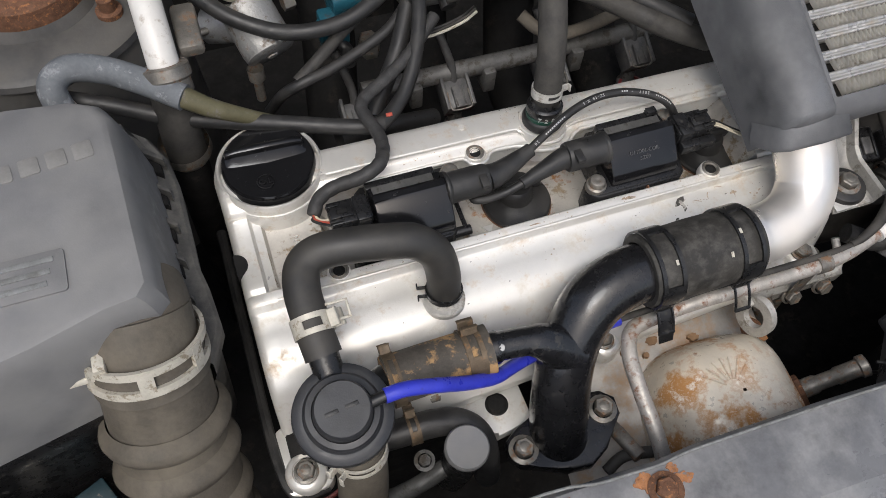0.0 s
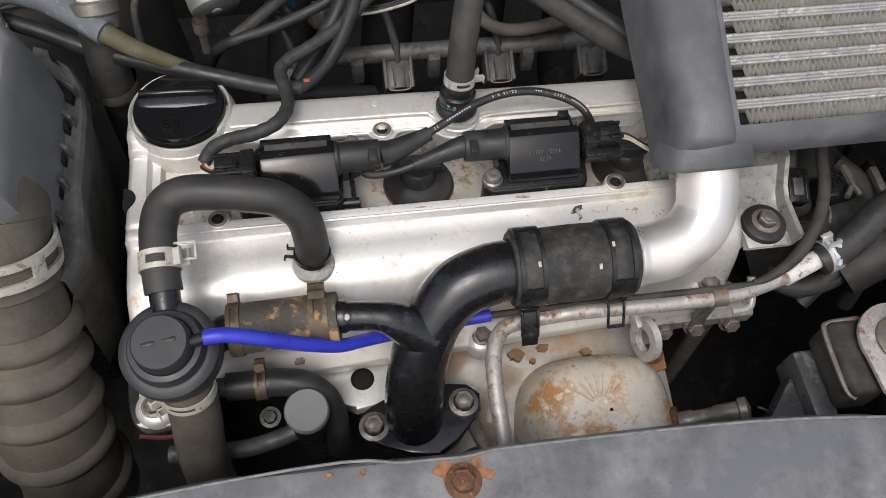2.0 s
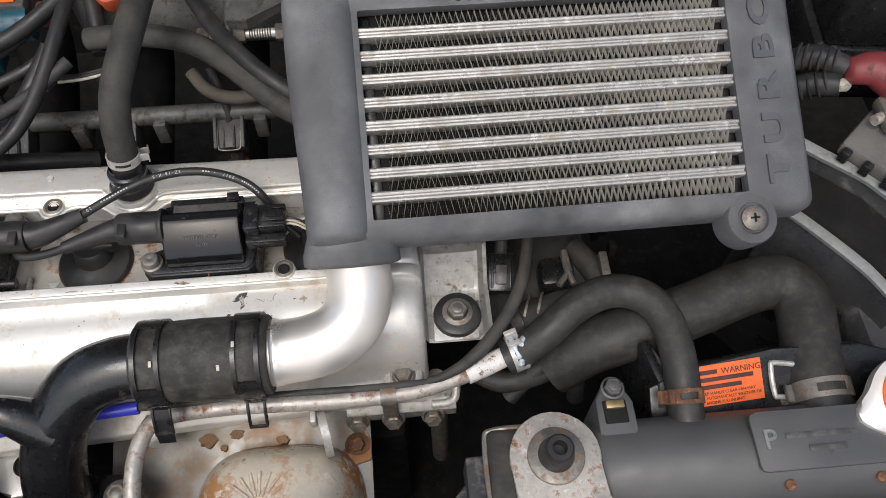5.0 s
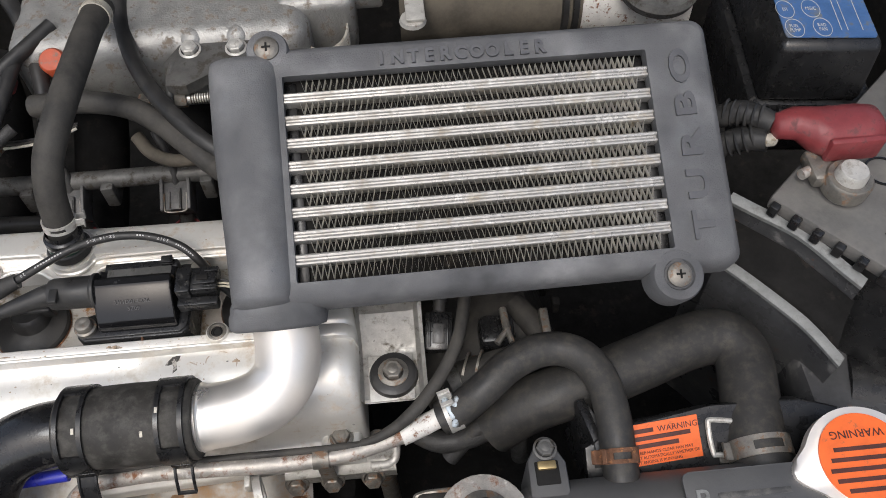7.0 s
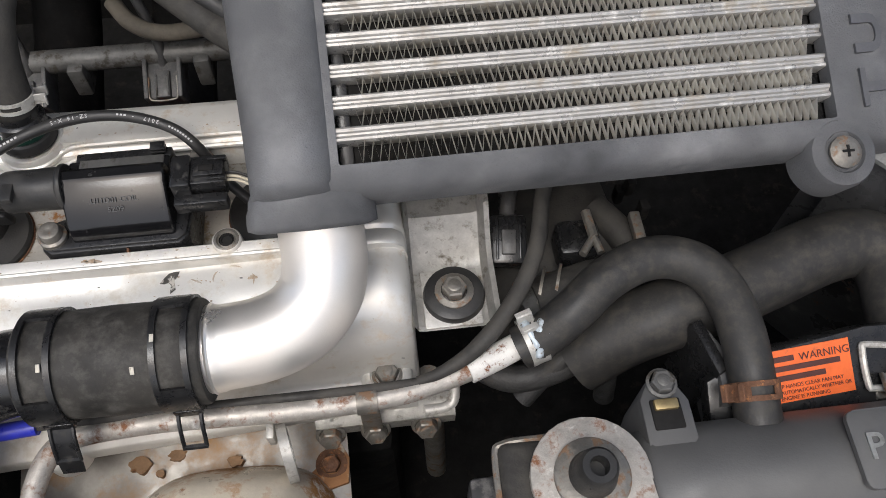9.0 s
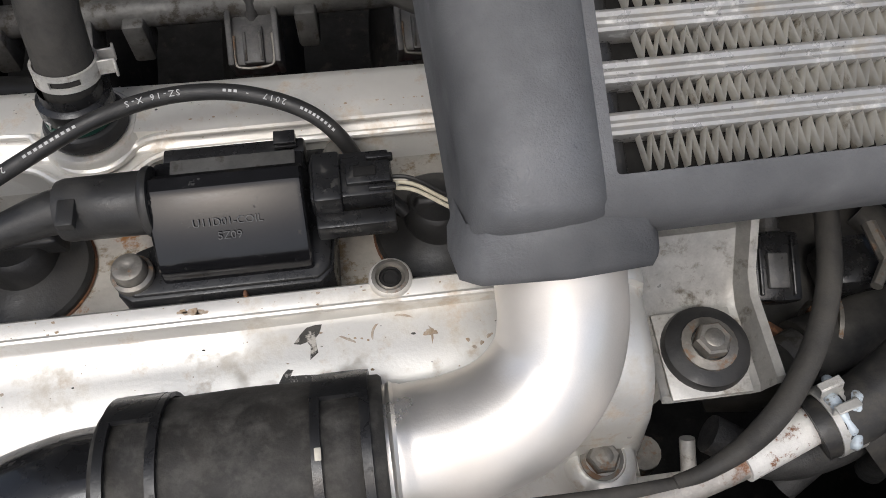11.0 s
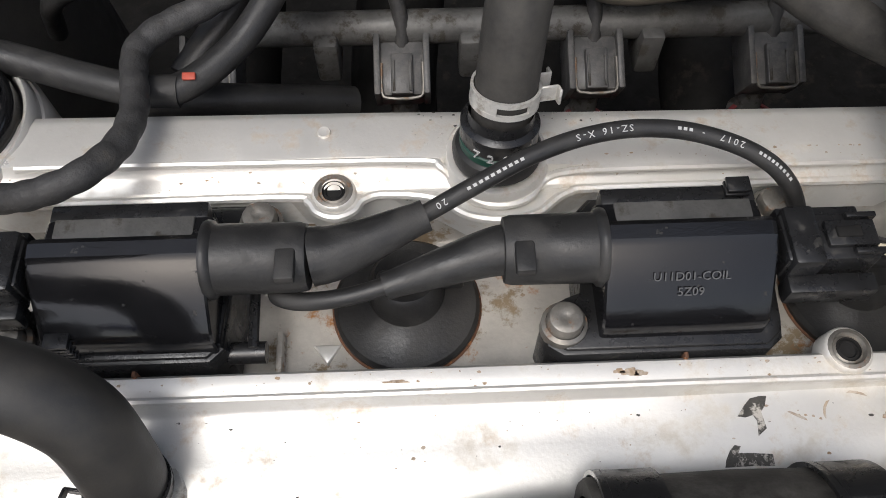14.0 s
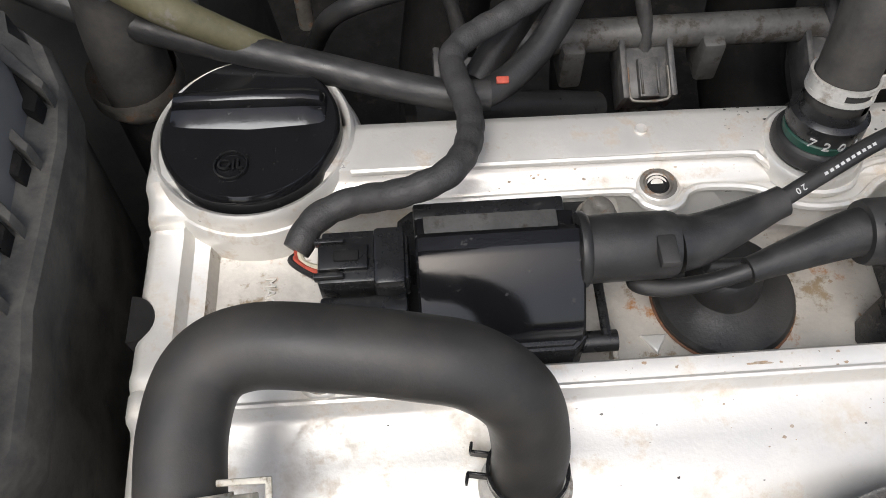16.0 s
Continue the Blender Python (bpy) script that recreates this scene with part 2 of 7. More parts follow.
def curve_points(points, per=6):
    """A smooth line through the control points (Catmull-Rom)."""
    p = [Vector(q) for q in points]
    if len(p) < 3:
        return p
    p = [p[0] * 2 - p[1]] + p + [p[-1] * 2 - p[-2]]
    out = []
    for i in range(1, len(p) - 2):
        a, b, c, d = p[i - 1:i + 3]
        for k in range(per):
            t = k / per
            out.append(0.5 * (2 * b + (c - a) * t + (2 * a - 5 * b + 4 * c - d) * t * t + (3 * b - a - 3 * c + d) * t ** 3))
    return out + [p[-2]]


def tube(points, r, seg=14, per=6, bm=None, caps=True, wall=0.0):
    """A round tube along a smooth line; r is a number, or a function of 0..1 along it."""
    bm = bm or bmesh.new()
    line = curve_points(points, per)
    size = r if callable(r) else (lambda s: r)
    total = [0.0]
    for a, b in zip(line, line[1:]):
        total.append(total[-1] + (b - a).length)
    tangent = [(line[min(i + 1, len(line) - 1)] - line[max(i - 1, 0)]).normalized() for i in range(len(line))]
    up = Vector((0, 0, 1)) if abs(tangent[0].z) < 0.9 else Vector((0, 1, 0))
    side = tangent[0].cross(up).normalized()
    rings = []
    for i, q in enumerate(line):
        side = (side - tangent[i] * side.dot(tangent[i])).normalized()
        other = tangent[i].cross(side)
        rad = size(total[i] / total[-1])
        rings.append([bm.verts.new(q + (side * math.cos(a) + other * math.sin(a)) * rad) for a in (2 * math.pi * k / seg for k in range(seg))])
    for a, b in zip(rings, rings[1:]):
        for k in range(seg):
            bm.faces.new((a[k], a[(k + 1) % seg], b[(k + 1) % seg], b[k]))
    if caps:
        bm.faces.new(rings[0][::-1])
        bm.faces.new(rings[-1])
    return bm


def frame_of(origin, axis, hint=(0, 0, 1)):
    """A frame whose z runs along axis."""
    z = Vector(axis).normalized()
    h = Vector(hint)
    if abs(z.dot(h.normalized())) > 0.95:
        h = Vector((0, 1, 0))
    x = h.cross(z).normalized()
    y = z.cross(x)
    m = Matrix((x, y, z)).transposed().to_4x4()
    m.translation = origin
    return m


def lathe(profile, origin=(0, 0, 0), axis=(0, 0, 1), seg=32, bm=None):
    """Turns (radius, height) pairs about the axis."""
    bm = bm or bmesh.new()
    m = frame_of(origin, axis)
    rings = []
    for r, h in profile:
        if r < 1e-6:
            rings.append([bm.verts.new(m @ Vector((0, 0, h)))])
        else:
            rings.append([bm.verts.new(m @ Vector((r * math.cos(a), r * math.sin(a), h))) for a in (2 * math.pi * k / seg for k in range(seg))])
    for a, b in zip(rings, rings[1:]):
        for k in range(seg):
            j = (k + 1) % seg
            if len(a) == 1 and len(b) == 1:
                continue
            if len(a) == 1:
                bm.faces.new((a[0], b[j], b[k]))
            elif len(b) == 1:
                bm.faces.new((a[k], a[j], b[0]))
            else:
                bm.faces.new((a[k], a[j], b[j], b[k]))
    return bm


def rbox(centre, size, bevel=0.001, m=None, bm=None, seg=2, taper=(1, 1)):
    """A box with rounded edges; taper shrinks its top in x and y."""
    own = bmesh.new()
    bmesh.ops.create_cube(own, size=1)
    for v in own.verts:
        k = taper if v.co.z > 0 else (1, 1)
        v.co = Vector((v.co.x * size[0] * k[0], v.co.y * size[1] * k[1], v.co.z * size[2]))
    if bevel:
        bmesh.ops.bevel(own, geom=own.edges[:], offset=min(bevel, min(size) * 0.45), segments=seg, profile=0.5, affect="EDGES")
    own.transform((m or Matrix.Identity(4)) @ Matrix.Translation(centre) if m is not None else Matrix.Translation(centre))
    return merge(bm, own)


def merge(bm, own):
    if bm is None:
        return own
    me = bpy.data.meshes.new("join")
    own.to_mesh(me)
    own.free()
    bm.from_mesh(me)
    bpy.data.meshes.remove(me)
    return bm


def prism(outline, z0, z1, bevel=0.0, m=None, bm=None, seg=2):
    """An outline in x and y raised from z0 to z1, its edges rounded."""
    own = bmesh.new()
    lo = [own.verts.new((x, y, z0)) for x, y in outline]
    hi = [own.verts.new((x, y, z1)) for x, y in outline]
    n = len(outline)
    top = own.faces.new(hi)
    own.faces.new(lo[::-1])
    for k in range(n):
        own.faces.new((lo[k], lo[(k + 1) % n], hi[(k + 1) % n], hi[k]))
    if bevel:
        bmesh.ops.bevel(own, geom=list(top.edges), offset=bevel, segments=seg, profile=0.5, affect="EDGES")
    if m is not None:
        own.transform(m)
    return merge(bm, own)


def rounded(x0, y0, x1, y1, r, k=5):
    """The outline of a rectangle with round corners."""
    out = []
    for cx, cy, a in ((x1 - r, y0 + r, -90), (x1 - r, y1 - r, 0), (x0 + r, y1 - r, 90), (x0 + r, y0 + r, 180)):
        out += [(cx + r * math.cos(radians(a + 90 * i / k)), cy + r * math.sin(radians(a + 90 * i / k))) for i in range(k + 1)]
    return out


def loft(sections, bm=None, closed=False, caps=False):
    """Skins a row of sections, each with the same number of points."""
    bm = bm or bmesh.new()
    rows = [[bm.verts.new(q) for q in s] for s in sections]
    n = len(rows[0])
    for a, b in zip(rows, rows[1:]):
        for k in range(n if closed else n - 1):
            bm.faces.new((a[k], a[(k + 1) % n], b[(k + 1) % n], b[k]))
    if caps:
        bm.faces.new(rows[0][::-1])
        bm.faces.new(rows[-1])
    return bm


def strap(centre, axis, r, width, thick, a0=0, a1=360, seg=40, hint=(0, 0, 1), bm=None):
    """A flat band bent round an axis, from angle a0 to a1."""
    bm = bm or bmesh.new()
    m = frame_of(centre, axis, hint)
    full = a1 - a0 >= 360
    rows = []
    for i in range(seg + (0 if full else 1)):
        a = radians(a0 + (a1 - a0) * i / seg)
        c, s = math.cos(a), math.sin(a)
        rows.append([bm.verts.new(m @ Vector((rr * c, rr * s, h))) for rr, h in ((r, -width / 2), (r + thick, -width / 2), (r + thick, width / 2), (r, width / 2))])
    pairs = list(zip(rows, rows[1:])) + ([(rows[-1], rows[0])] if full else [])
    for a, b in pairs:
        for k in range(4):
            bm.faces.new((a[k], a[(k + 1) % 4], b[(k + 1) % 4], b[k]))
    if not full:
        bm.faces.new(rows[0][::-1]), bm.faces.new(rows[-1])
    return bm


def text(name, words, size, m, material, parent=None, depth=0.0001, label="", squash=1.0, bold=0.0):
    """Raised letters lying in the frame m."""
    c = bpy.data.curves.new("lettering", "FONT")
    c.body, c.size, c.extrude, c.align_x, c.align_y, c.offset = words, size, depth, "CENTER", "CENTER", bold
    c.resolution_u = 3
    ob = bpy.data.objects.new("lettering", c)
    me = bpy.data.meshes.new_from_object(ob)
    bpy.data.objects.remove(ob)
    bm = bmesh.new()
    bm.from_mesh(me)
    bpy.data.meshes.remove(me)
    bm.transform(m @ Matrix.Diagonal((squash, 1, 1, 1)))
    return part(name, bm, material, parent, label, smooth=False)


def hex_bolt(origin, axis, r, parent, material, name="bolt", washer=1.5, height=None, label=""):
    """A flanged hexagon bolt head with a shallow dish."""
    h = height or r * 0.9
    bm = lathe([(r * washer, 0), (r * washer, h * 0.18), (r * 1.05, h * 0.3)], origin, axis, 20)
    m = frame_of(origin, axis)
    ring = [(r * math.cos(radians(60 * i)), r * math.sin(radians(60 * i))) for i in range(6)]
    prism(ring, h * 0.2, h, r * 0.12, m, bm, 1)
    o = Vector(origin) + Vector(axis).normalized() * (h + 0.0001)
    lathe([(r * 0.55, 0), (r * 0.45, 0.0003), (0, 0.0003)], o, axis, 12, bm)
    if isinstance(parent, str):
        return solo(name, bm, material, parent, "bolt")
    return part(name, bm, material, parent, label)


# ---- ground and engine bay ----
bm = bmesh.new()
bmesh.ops.create_grid(bm, x_segments=8, y_segments=8, size=60)
bm.transform(Matrix.Translation((0, 0, -0.85)))
solo("ground", bm, asphalt, "dark grey asphalt ground under the car", "ground", "structure")


# bay panels take the gap-shade colour so the depths stay black
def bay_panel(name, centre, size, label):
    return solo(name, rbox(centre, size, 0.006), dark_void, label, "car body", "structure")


bay_panel("bay_floor", (0.25, 0.12, -0.42), (1.5, 1.1, 0.02), "near-black undertray below the engine, gap shade in its colour")
bay_panel("wall_rear", (0.25, 0.62, -0.30), (1.5, 0.02, 1.10), "near-black bulkhead behind the engine, gap shade in its colour")
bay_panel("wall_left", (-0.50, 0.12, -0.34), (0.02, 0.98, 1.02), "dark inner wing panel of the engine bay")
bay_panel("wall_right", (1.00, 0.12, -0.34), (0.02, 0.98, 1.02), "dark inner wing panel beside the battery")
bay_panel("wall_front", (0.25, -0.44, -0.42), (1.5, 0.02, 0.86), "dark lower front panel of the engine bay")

# unseen raised bonnet, added to block sky and bounce light over the rear bay
bm = loft([[(x, 0.64 - 0.42 * s, 0.22 + 0.90 * s + 0.03 * math.sin(3.1 * s)) for s in (i / 8 for i in range(9))] for x in (-0.50, 0.0, 0.5, 1.0)])
bmesh.ops.solidify(bm, geom=bm.faces[:], thickness=0.015)
solo("bonnet", bm, grey_paint, "unseen raised bonnet added to block sky and bounce light, grey underside", "car bonnet", "structure")

# engine block and head under the cover
block = thing("engine_block", (0.14, 0.0, -0.38), "cast engine block under a silver cover, gap shade in its colour", "engine")
bm = rbox((0.14, 0.02, -0.125), (0.40, 0.135, 0.10), 0.006)
part("cylinder_head", bm, engine_dark, block)
# block and timing case darkened by colour for the shade below the cover
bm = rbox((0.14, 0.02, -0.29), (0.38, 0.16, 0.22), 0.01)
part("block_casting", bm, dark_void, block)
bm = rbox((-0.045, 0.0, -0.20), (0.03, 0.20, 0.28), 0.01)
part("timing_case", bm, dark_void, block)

# ---- valve cover ----
cover = thing("valve_cover", (0.14, 0.0, -0.075), "silver cast valve cover with oil stains on the engine", "engine cover")


def rear_shift(x, y):
    """The rear shelf narrows from the filler cap to the shroud."""
    if y <= 0.0568:
        return y
    s = max(0.0, min(1.0, (x - 0.135) / 0.05))
    bead = 0.0665 * (1 - s) + 0.0605 * s
    back = 0.0928 - 0.018 * max(0.0, x)
    if y <= 0.0690:
        return 0.0568 + (y - 0.0568) * (bead - 0.0568) / 0.0122
    return bead + (y - 0.0690) * (back - bead) / 0.0278


def cover_section(x, drop=0.0, floor=0.023, front=0.0, flat=None):
    prof = [(0.097, -0.060), (0.0968, -0.006), (0.0950, 0.001), (0.0915, 0.0062), (0.0870, 0.0078), (0.0720, 0.0095), (0.0690, 0.0092),
            (0.0668, 0.0062), (0.0640, 0.0046), (0.0590, 0.0040), (0.0568, 0.0030), (0.0556, 0.0000), (0.0545, -floor * 0.5), (0.0530, -floor + 0.001), (0.0515, -floor),
            (0.0070, -floor), (0.0030, -floor + 0.001), (0.0010, -floor * 0.5), (-0.0005, -0.0012), (-0.0015, 0.0000), (-0.0078, 0.0000),
            (-0.0092, -0.0010), (-0.0102, -0.0050), (-0.0118, -0.0062), (-0.0240, -0.0070), (-0.0340, -0.0085), (-0.0430, -0.0118),
            (-0.0505, -0.0180), (-0.0565, -0.0270), (-0.0610, -0.0400), (-0.0640, -0.0580), (-0.0670, -0.0640), (-0.0790, -0.0670), (-0.0800, -0.0690), (-0.0800, -0.0760)]
    out = []
    for i, (y, z) in enumerate(prof):
        y = rear_shift(x, y)
        if i > 21:
            y += front * min(1.0, (i - 21) / 8)
        out.append((x, y, flat if flat is not None else z - drop))
    return out


def front_at(x):
    return 0.016 * max(0.0, min(1.0, (x - 0.02) / 0.30)) - 0.004


xs = [(-0.0600, 0.0, 0.0, -0.076), (-0.0592, 0.012, 0.0, None), (-0.0580, 0.004, 0.0, None), (-0.0562, 0.0012, 0.0, None), (-0.0540, 0.0, 0.0, None), (-0.0455, 0, 0.0, None), (-0.0435, 0, 0.006, None), (-0.0385, 0, 0.0065, None),
      (-0.0365, 0, 0.012, None), (-0.02, 0, 0.012, None), (-0.002, 0, 0.012, None), (0.004, 0, 0.023, None)]
xs += [(0.004 + 0.0238 * i, 0, 0.023, None) for i in range(1, 13)]
xs += [(0.298, 0, 0.0, None), (0.315, 0, 0.0, None), (0.333, 0.0, 0.0, None), (0.340, 0.0015, 0.0, None), (0.3445, 0.006, 0.0, None), (0.3465, 0.016, 0.0, None), (0.3475, 0, 0, -0.076)]
bm = loft([cover_section(x, d, f, front_at(x), fl) for x, d, f, fl in xs])
for f in bm.faces:
    c = f.calc_center_median()
    f.material_index = 1 if c.z < -0.004 and 0.0025 < c.y < 0.0545 and -0.04 < c.x < 0.298 else 0
part("cover_casting", bm, [silver, well_grey], cover, flat_angle=50)


def boss(x, y, z, r, name="bolt_boss"):
    bm = lathe([(r * 1.25, -0.006), (r * 1.15, 0.0004), (r, 0.0014), (r * 0.80, 0.0016), (r * 0.70, 0.0006), (r * 0.60, 0.0010), (r * 0.54, 0.0002), (r * 0.42, 0.0007), (r * 0.36, 0.0001), (0, 0.0001)], (x, y, z), (0, 0, 1), 24)
    # centre faces coloured near-black for the shade inside the threaded hole
    for f in bm.faces:
        d = (f.calc_center_median().xy - Vector((x, y))).length / r
        f.material_index = 2 if d < 0.58 else 1 if d < 0.95 else 0
    part(name, bm, [silver, old_steel, dark_void], cover, "threaded screw boss")


boss(0.110, 0.0570, 0.0035, 0.0062)
boss(0.260, -0.0005, 0.0005, 0.0062)
boss(0.000, -0.0005, 0.0005, 0.0062)
RIDGE = [(0.010, 0.0690), (0.05, 0.0688), (0.10, 0.0680), (0.138, 0.0676), (0.144, 0.0650), (0.149, 0.0585), (0.155, 0.0515), (0.163, 0.0495), (0.171, 0.0515), (0.177, 0.0585), (0.184, 0.0650), (0.20, 0.0676), (0.25, 0.0674), (0.31, 0.0672)]
part("step_bead", tube([(x, rear_shift(x, y) if y > 0.064 else y, 0.0080 if y > 0.064 else 0.0052) for x, y in RIDGE], 0.0014, 8, 6), silver, cover)
RIMB = [(-0.002, 0.0560), (0.04, 0.0560), (0.095, 0.0560), (0.1020, 0.0540), (0.1050, 0.0500), (0.1105, 0.0480), (0.1160, 0.0500), (0.1190, 0.0540), (0.126, 0.0560), (0.142, 0.0540), (0.152, 0.0475), (0.163, 0.0455), (0.174, 0.0475), (0.184, 0.0545), (0.20, 0.0560), (0.295, 0.0560)]
part("rim_bead", tube([(x, y, 0.0030) for x, y in RIMB], 0.0015, 8, 6), silver, cover)
bm = prism([(x, y) for x, y in RIMB[8:15]] + [(0.184, 0.060), (0.135, 0.060)], -0.010, 0.0026, 0.0008)
part("valve_shelf", bm, silver, cover)
bm = prism([(x, y) for x, y in RIMB[2:8]] + [(0.119, 0.058), (0.1020, 0.058)], -0.010, 0.0028, 0.0006)
part("boss_shelf", bm, silver, cover)
part("front_bead", tube([(-0.04, -0.0080, -0.0004), (0.10, -0.0082, -0.0004), (0.296, -0.0082, -0.0004)], 0.0012, 8, 4), silver, cover)
# no cut here: a near-black prism paints the notch's shade
part("edge_notch", prism([(-0.0594 + 0.0078 * math.cos(radians(a)), 0.0220 + 0.0078 * math.sin(radians(a))) for a in range(-90, 91, 12)], -0.060, 0.0004), dark_void, cover, "near-black prism standing for a shaded screw notch in the edge")
# flange with its ears and screws along the front
for bx, by, bz, r in ((-0.051, -0.096, -0.060, 0.0060), (0.040, -0.072, -0.070, 0.0060), (0.3300, -0.0545, -0.0590, 0.0062), (0.164, -0.071, -0.066, 0.0055)):
    bm = lathe([(r * 2.2, -0.014), (r * 2.2, -0.003), (r * 1.9, -0.0005), (r * 1.45, 0.0005), (r * 1.4, -0.001), (0, -0.001)], (bx, by, bz), (0, 0, 1), 28)
    part("flange_ear", bm, silver, cover)
    hex_bolt((bx, by, bz - 0.0005), (0, 0, 1), r, cover, old_steel, "flange_screw", 1.3)
bm = prism(rounded(-0.066, -0.108, -0.035, -0.062, 0.008), -0.078, -0.066, 0.002)
part("corner_ear", bm, silver, cover)
bm = tube([(-0.0665, 0.09, -0.064), (-0.0668, 0.0, -0.064), (-0.0668, -0.08, -0.066), (-0.060, -0.106, -0.070), (-0.04, -0.106, -0.072)], 0.0035, 8)
part("gasket", bm, rubber, cover, "black rubber gasket lip")
bm = tube([(-0.064, -0.110, -0.0745), (-0.045, -0.1125, -0.0750), (-0.030, -0.108, -0.0755)], 0.0016, 6)
part("sealant", bm, mat("dried_sealant", (0.10, 0.02, 0.016), 0.6), cover, "dark red sealant bead")
# small cast marks
part("cast_pip", prism([(0.1015, 0.0155), (0.1105, 0.0155), (0.1062, 0.0085)], -0.0235, -0.0218, 0.0006), silver, cover, "raised cast triangle")
part("cast_rib", rbox((0.0915, 0.011, -0.021), (0.002, 0.016, 0.007), 0.0006), well_grey, cover)
part("cast_dimple", lathe([(0.0024, -0.0008), (0.002, 0.0006), (0, 0.0002)], (0.107, 0.0765, 0.0090), (0, 0, 1), 10), silver, cover)
text("cast_letters", "MAGNESIUM", 0.0050, pose(-0.0192, 0.0256, -0.0117, 0, 0, -90), silver, cover, 0.0005)

# painted arrow mark and stains on the front slope
for sx, sy, w in ((0.196, -0.0046, 0.0034), (0.193, -0.0042, 0.0022), (0.199, -0.0050, 0.0026), (0.271, -0.0180, 0.0030), (0.1290, -0.0050, 0.0050)):
    bm = bmesh.new()
    rnd = random.Random(int(sx * 1000))
    turn = rnd.uniform(0, 6.3)
    ring = [(sx + w * r * math.cos(a), sy + w * (0.45 if sx != 0.1290 else 0.12) * r * math.sin(a)) for a, r in ((a, 0.74 + 0.16 * math.sin(3 * a + turn) + 0.08 * math.sin(7 * a)) for a in (2 * math.pi * k / 36 for k in range(36)))]
    z = 0.0002 if sy > -0.008 else -0.0064
    prism(ring, z - 0.0006, z, 0.0, None, bm)
    part("oil_stain", bm, stain_brown, cover)

RUN_A = [(0.2415, -0.0157), (0.2470, -0.0185), (0.2515, -0.0195), (0.2526, -0.0150), (0.2560, -0.0118), (0.2625, -0.0110), (0.2706, -0.0153), (0.2714, -0.0235)]
RUN_B = [(0.2824, -0.0211), (0.2850, -0.0245), (0.2880, -0.0225), (0.2907, -0.0204)]
RUN_C = [(0.2440, -0.0170), (0.2480, -0.0172), (0.2515, -0.0185)]


def cover_height(x, y):
    """Height of the cover's front slope."""
    s = cover_section(x, 0, 0.0, front_at(x))
    for (_, y1, z1), (_, y2, z2) in zip(s[21:], s[22:]):
        if y2 <= y <= y1:
            return z1 + (z2 - z1) * (y1 - y) / max(1e-6, y1 - y2)
    return -0.007


for run, r in ((RUN_A, 0.0007), (RUN_B, 0.0010), (RUN_C, 0.0006)):
    part("oil_run", tube([(x, y, cover_height(x, y) - r * 0.72) for x, y in [tuple(q)[:2] for q in curve_points([(a, b, 0) for a, b in run], 5)]], lambda s, r=r: r * (0.8 + 0.2 * math.sin(s * 23)), 6, 1), stain_brown, cover, "dried brown oil run")

ARROW = [(0.2268, -0.0168), (0.2290, -0.0140), (0.2312, -0.0118), (0.2340, -0.0112), (0.2362, -0.0112), (0.2352, -0.0140), (0.2338, -0.0158), (0.2342, -0.0185), (0.2345, -0.0205), (0.2318, -0.0226), (0.2322, -0.0182), (0.2312, -0.0166), (0.2290, -0.0172)]
BAR = [(0.2215, -0.0288), (0.2230, -0.0262), (0.2245, -0.0248), (0.2262, -0.0252), (0.2252, -0.0270), (0.2300, -0.0272), (0.2350, -0.0276), (0.2352, -0.0308), (0.2300, -0.0306), (0.2210, -0.0308)]
for shape, what in ((ARROW, "hand painted black arrow"), (BAR, "worn black paint bar")):
    bm = prism(shape, 0.0, 1.0)
    for v in bm.verts:
        v.co.z = cover_height(v.co.x, v.co.y) + (0.00022 if v.co.z > 0.5 else -0.0008)
    part("paint_mark", bm, black_mark, cover, what)

# fine grime along the edges of the cover
def flecks(seed, count, x0, x1, y0, y1, height, smallest, largest, material, label):
    """Small flat irregular flecks scattered over a stretch of the cover, denser towards one edge."""
    rnd = random.Random(seed)
    bm = bmesh.new()
    for _ in range(count):
        x, y = rnd.uniform(x0, x1), y0 + (y1 - y0) * rnd.random() ** 1.8
        w = smallest + (largest - smallest) * rnd.random() ** 4
        z = height(x, y)
        n = rnd.randint(6, 9)
        ring = [(x + w * rnd.uniform(0.5, 1.0) * 1.5 * math.cos(2 * math.pi * k / n), y + w * rnd.uniform(0.4, 1.0) * math.sin(2 * math.pi * k / n)) for k in range(n)]
        prism(ring, z - 0.0008, z + 0.00012, 0.0, None, bm)
    tagged(part("grime", bm, material, cover, label, smooth=False), kind="stuff")


def shelf_height(x, y):
    """Height of the rear shelf, front to back."""
    s = cover_section(x, 0, 0.0, front_at(x))
    for (_, y1, z1), (_, y2, z2) in zip(s[1:13], s[2:14]):
        if y2 <= y <= y1:
            return z1 + (z2 - z1) * (y1 - y) / max(1e-6, y1 - y2)
    return 0.0085


flecks(1, 150, 0.135, 0.200, 0.0885, 0.0680, shelf_height, 0.00012, 0.0007, black_mark, "dark oily specks")
flecks(2, 90, 0.005, 0.290, 0.0655, 0.0580, shelf_height, 0.00015, 0.0007, stain_brown, "brown grime along the step")
flecks(3, 70, 0.010, 0.290, -0.0022, -0.0075, lambda x, y: 0.0001, 0.00015, 0.0007, stain_brown, "brown grime along the rim")
flecks(4, 60, 0.010, 0.330, -0.0130, -0.0420, cover_height, 0.00012, 0.0006, black_mark, "dark specks")
flecks(5, 26, 0.100, 0.300, -0.0130, -0.0300, cover_height, 0.0002, 0.0007, stain_brown, "brown specks")
flecks(6, 60, 0.010, 0.290, 0.0060, 0.0500, lambda x, y: -0.0230, 0.0002, 0.0008, stain_brown, "brown specks in the well")

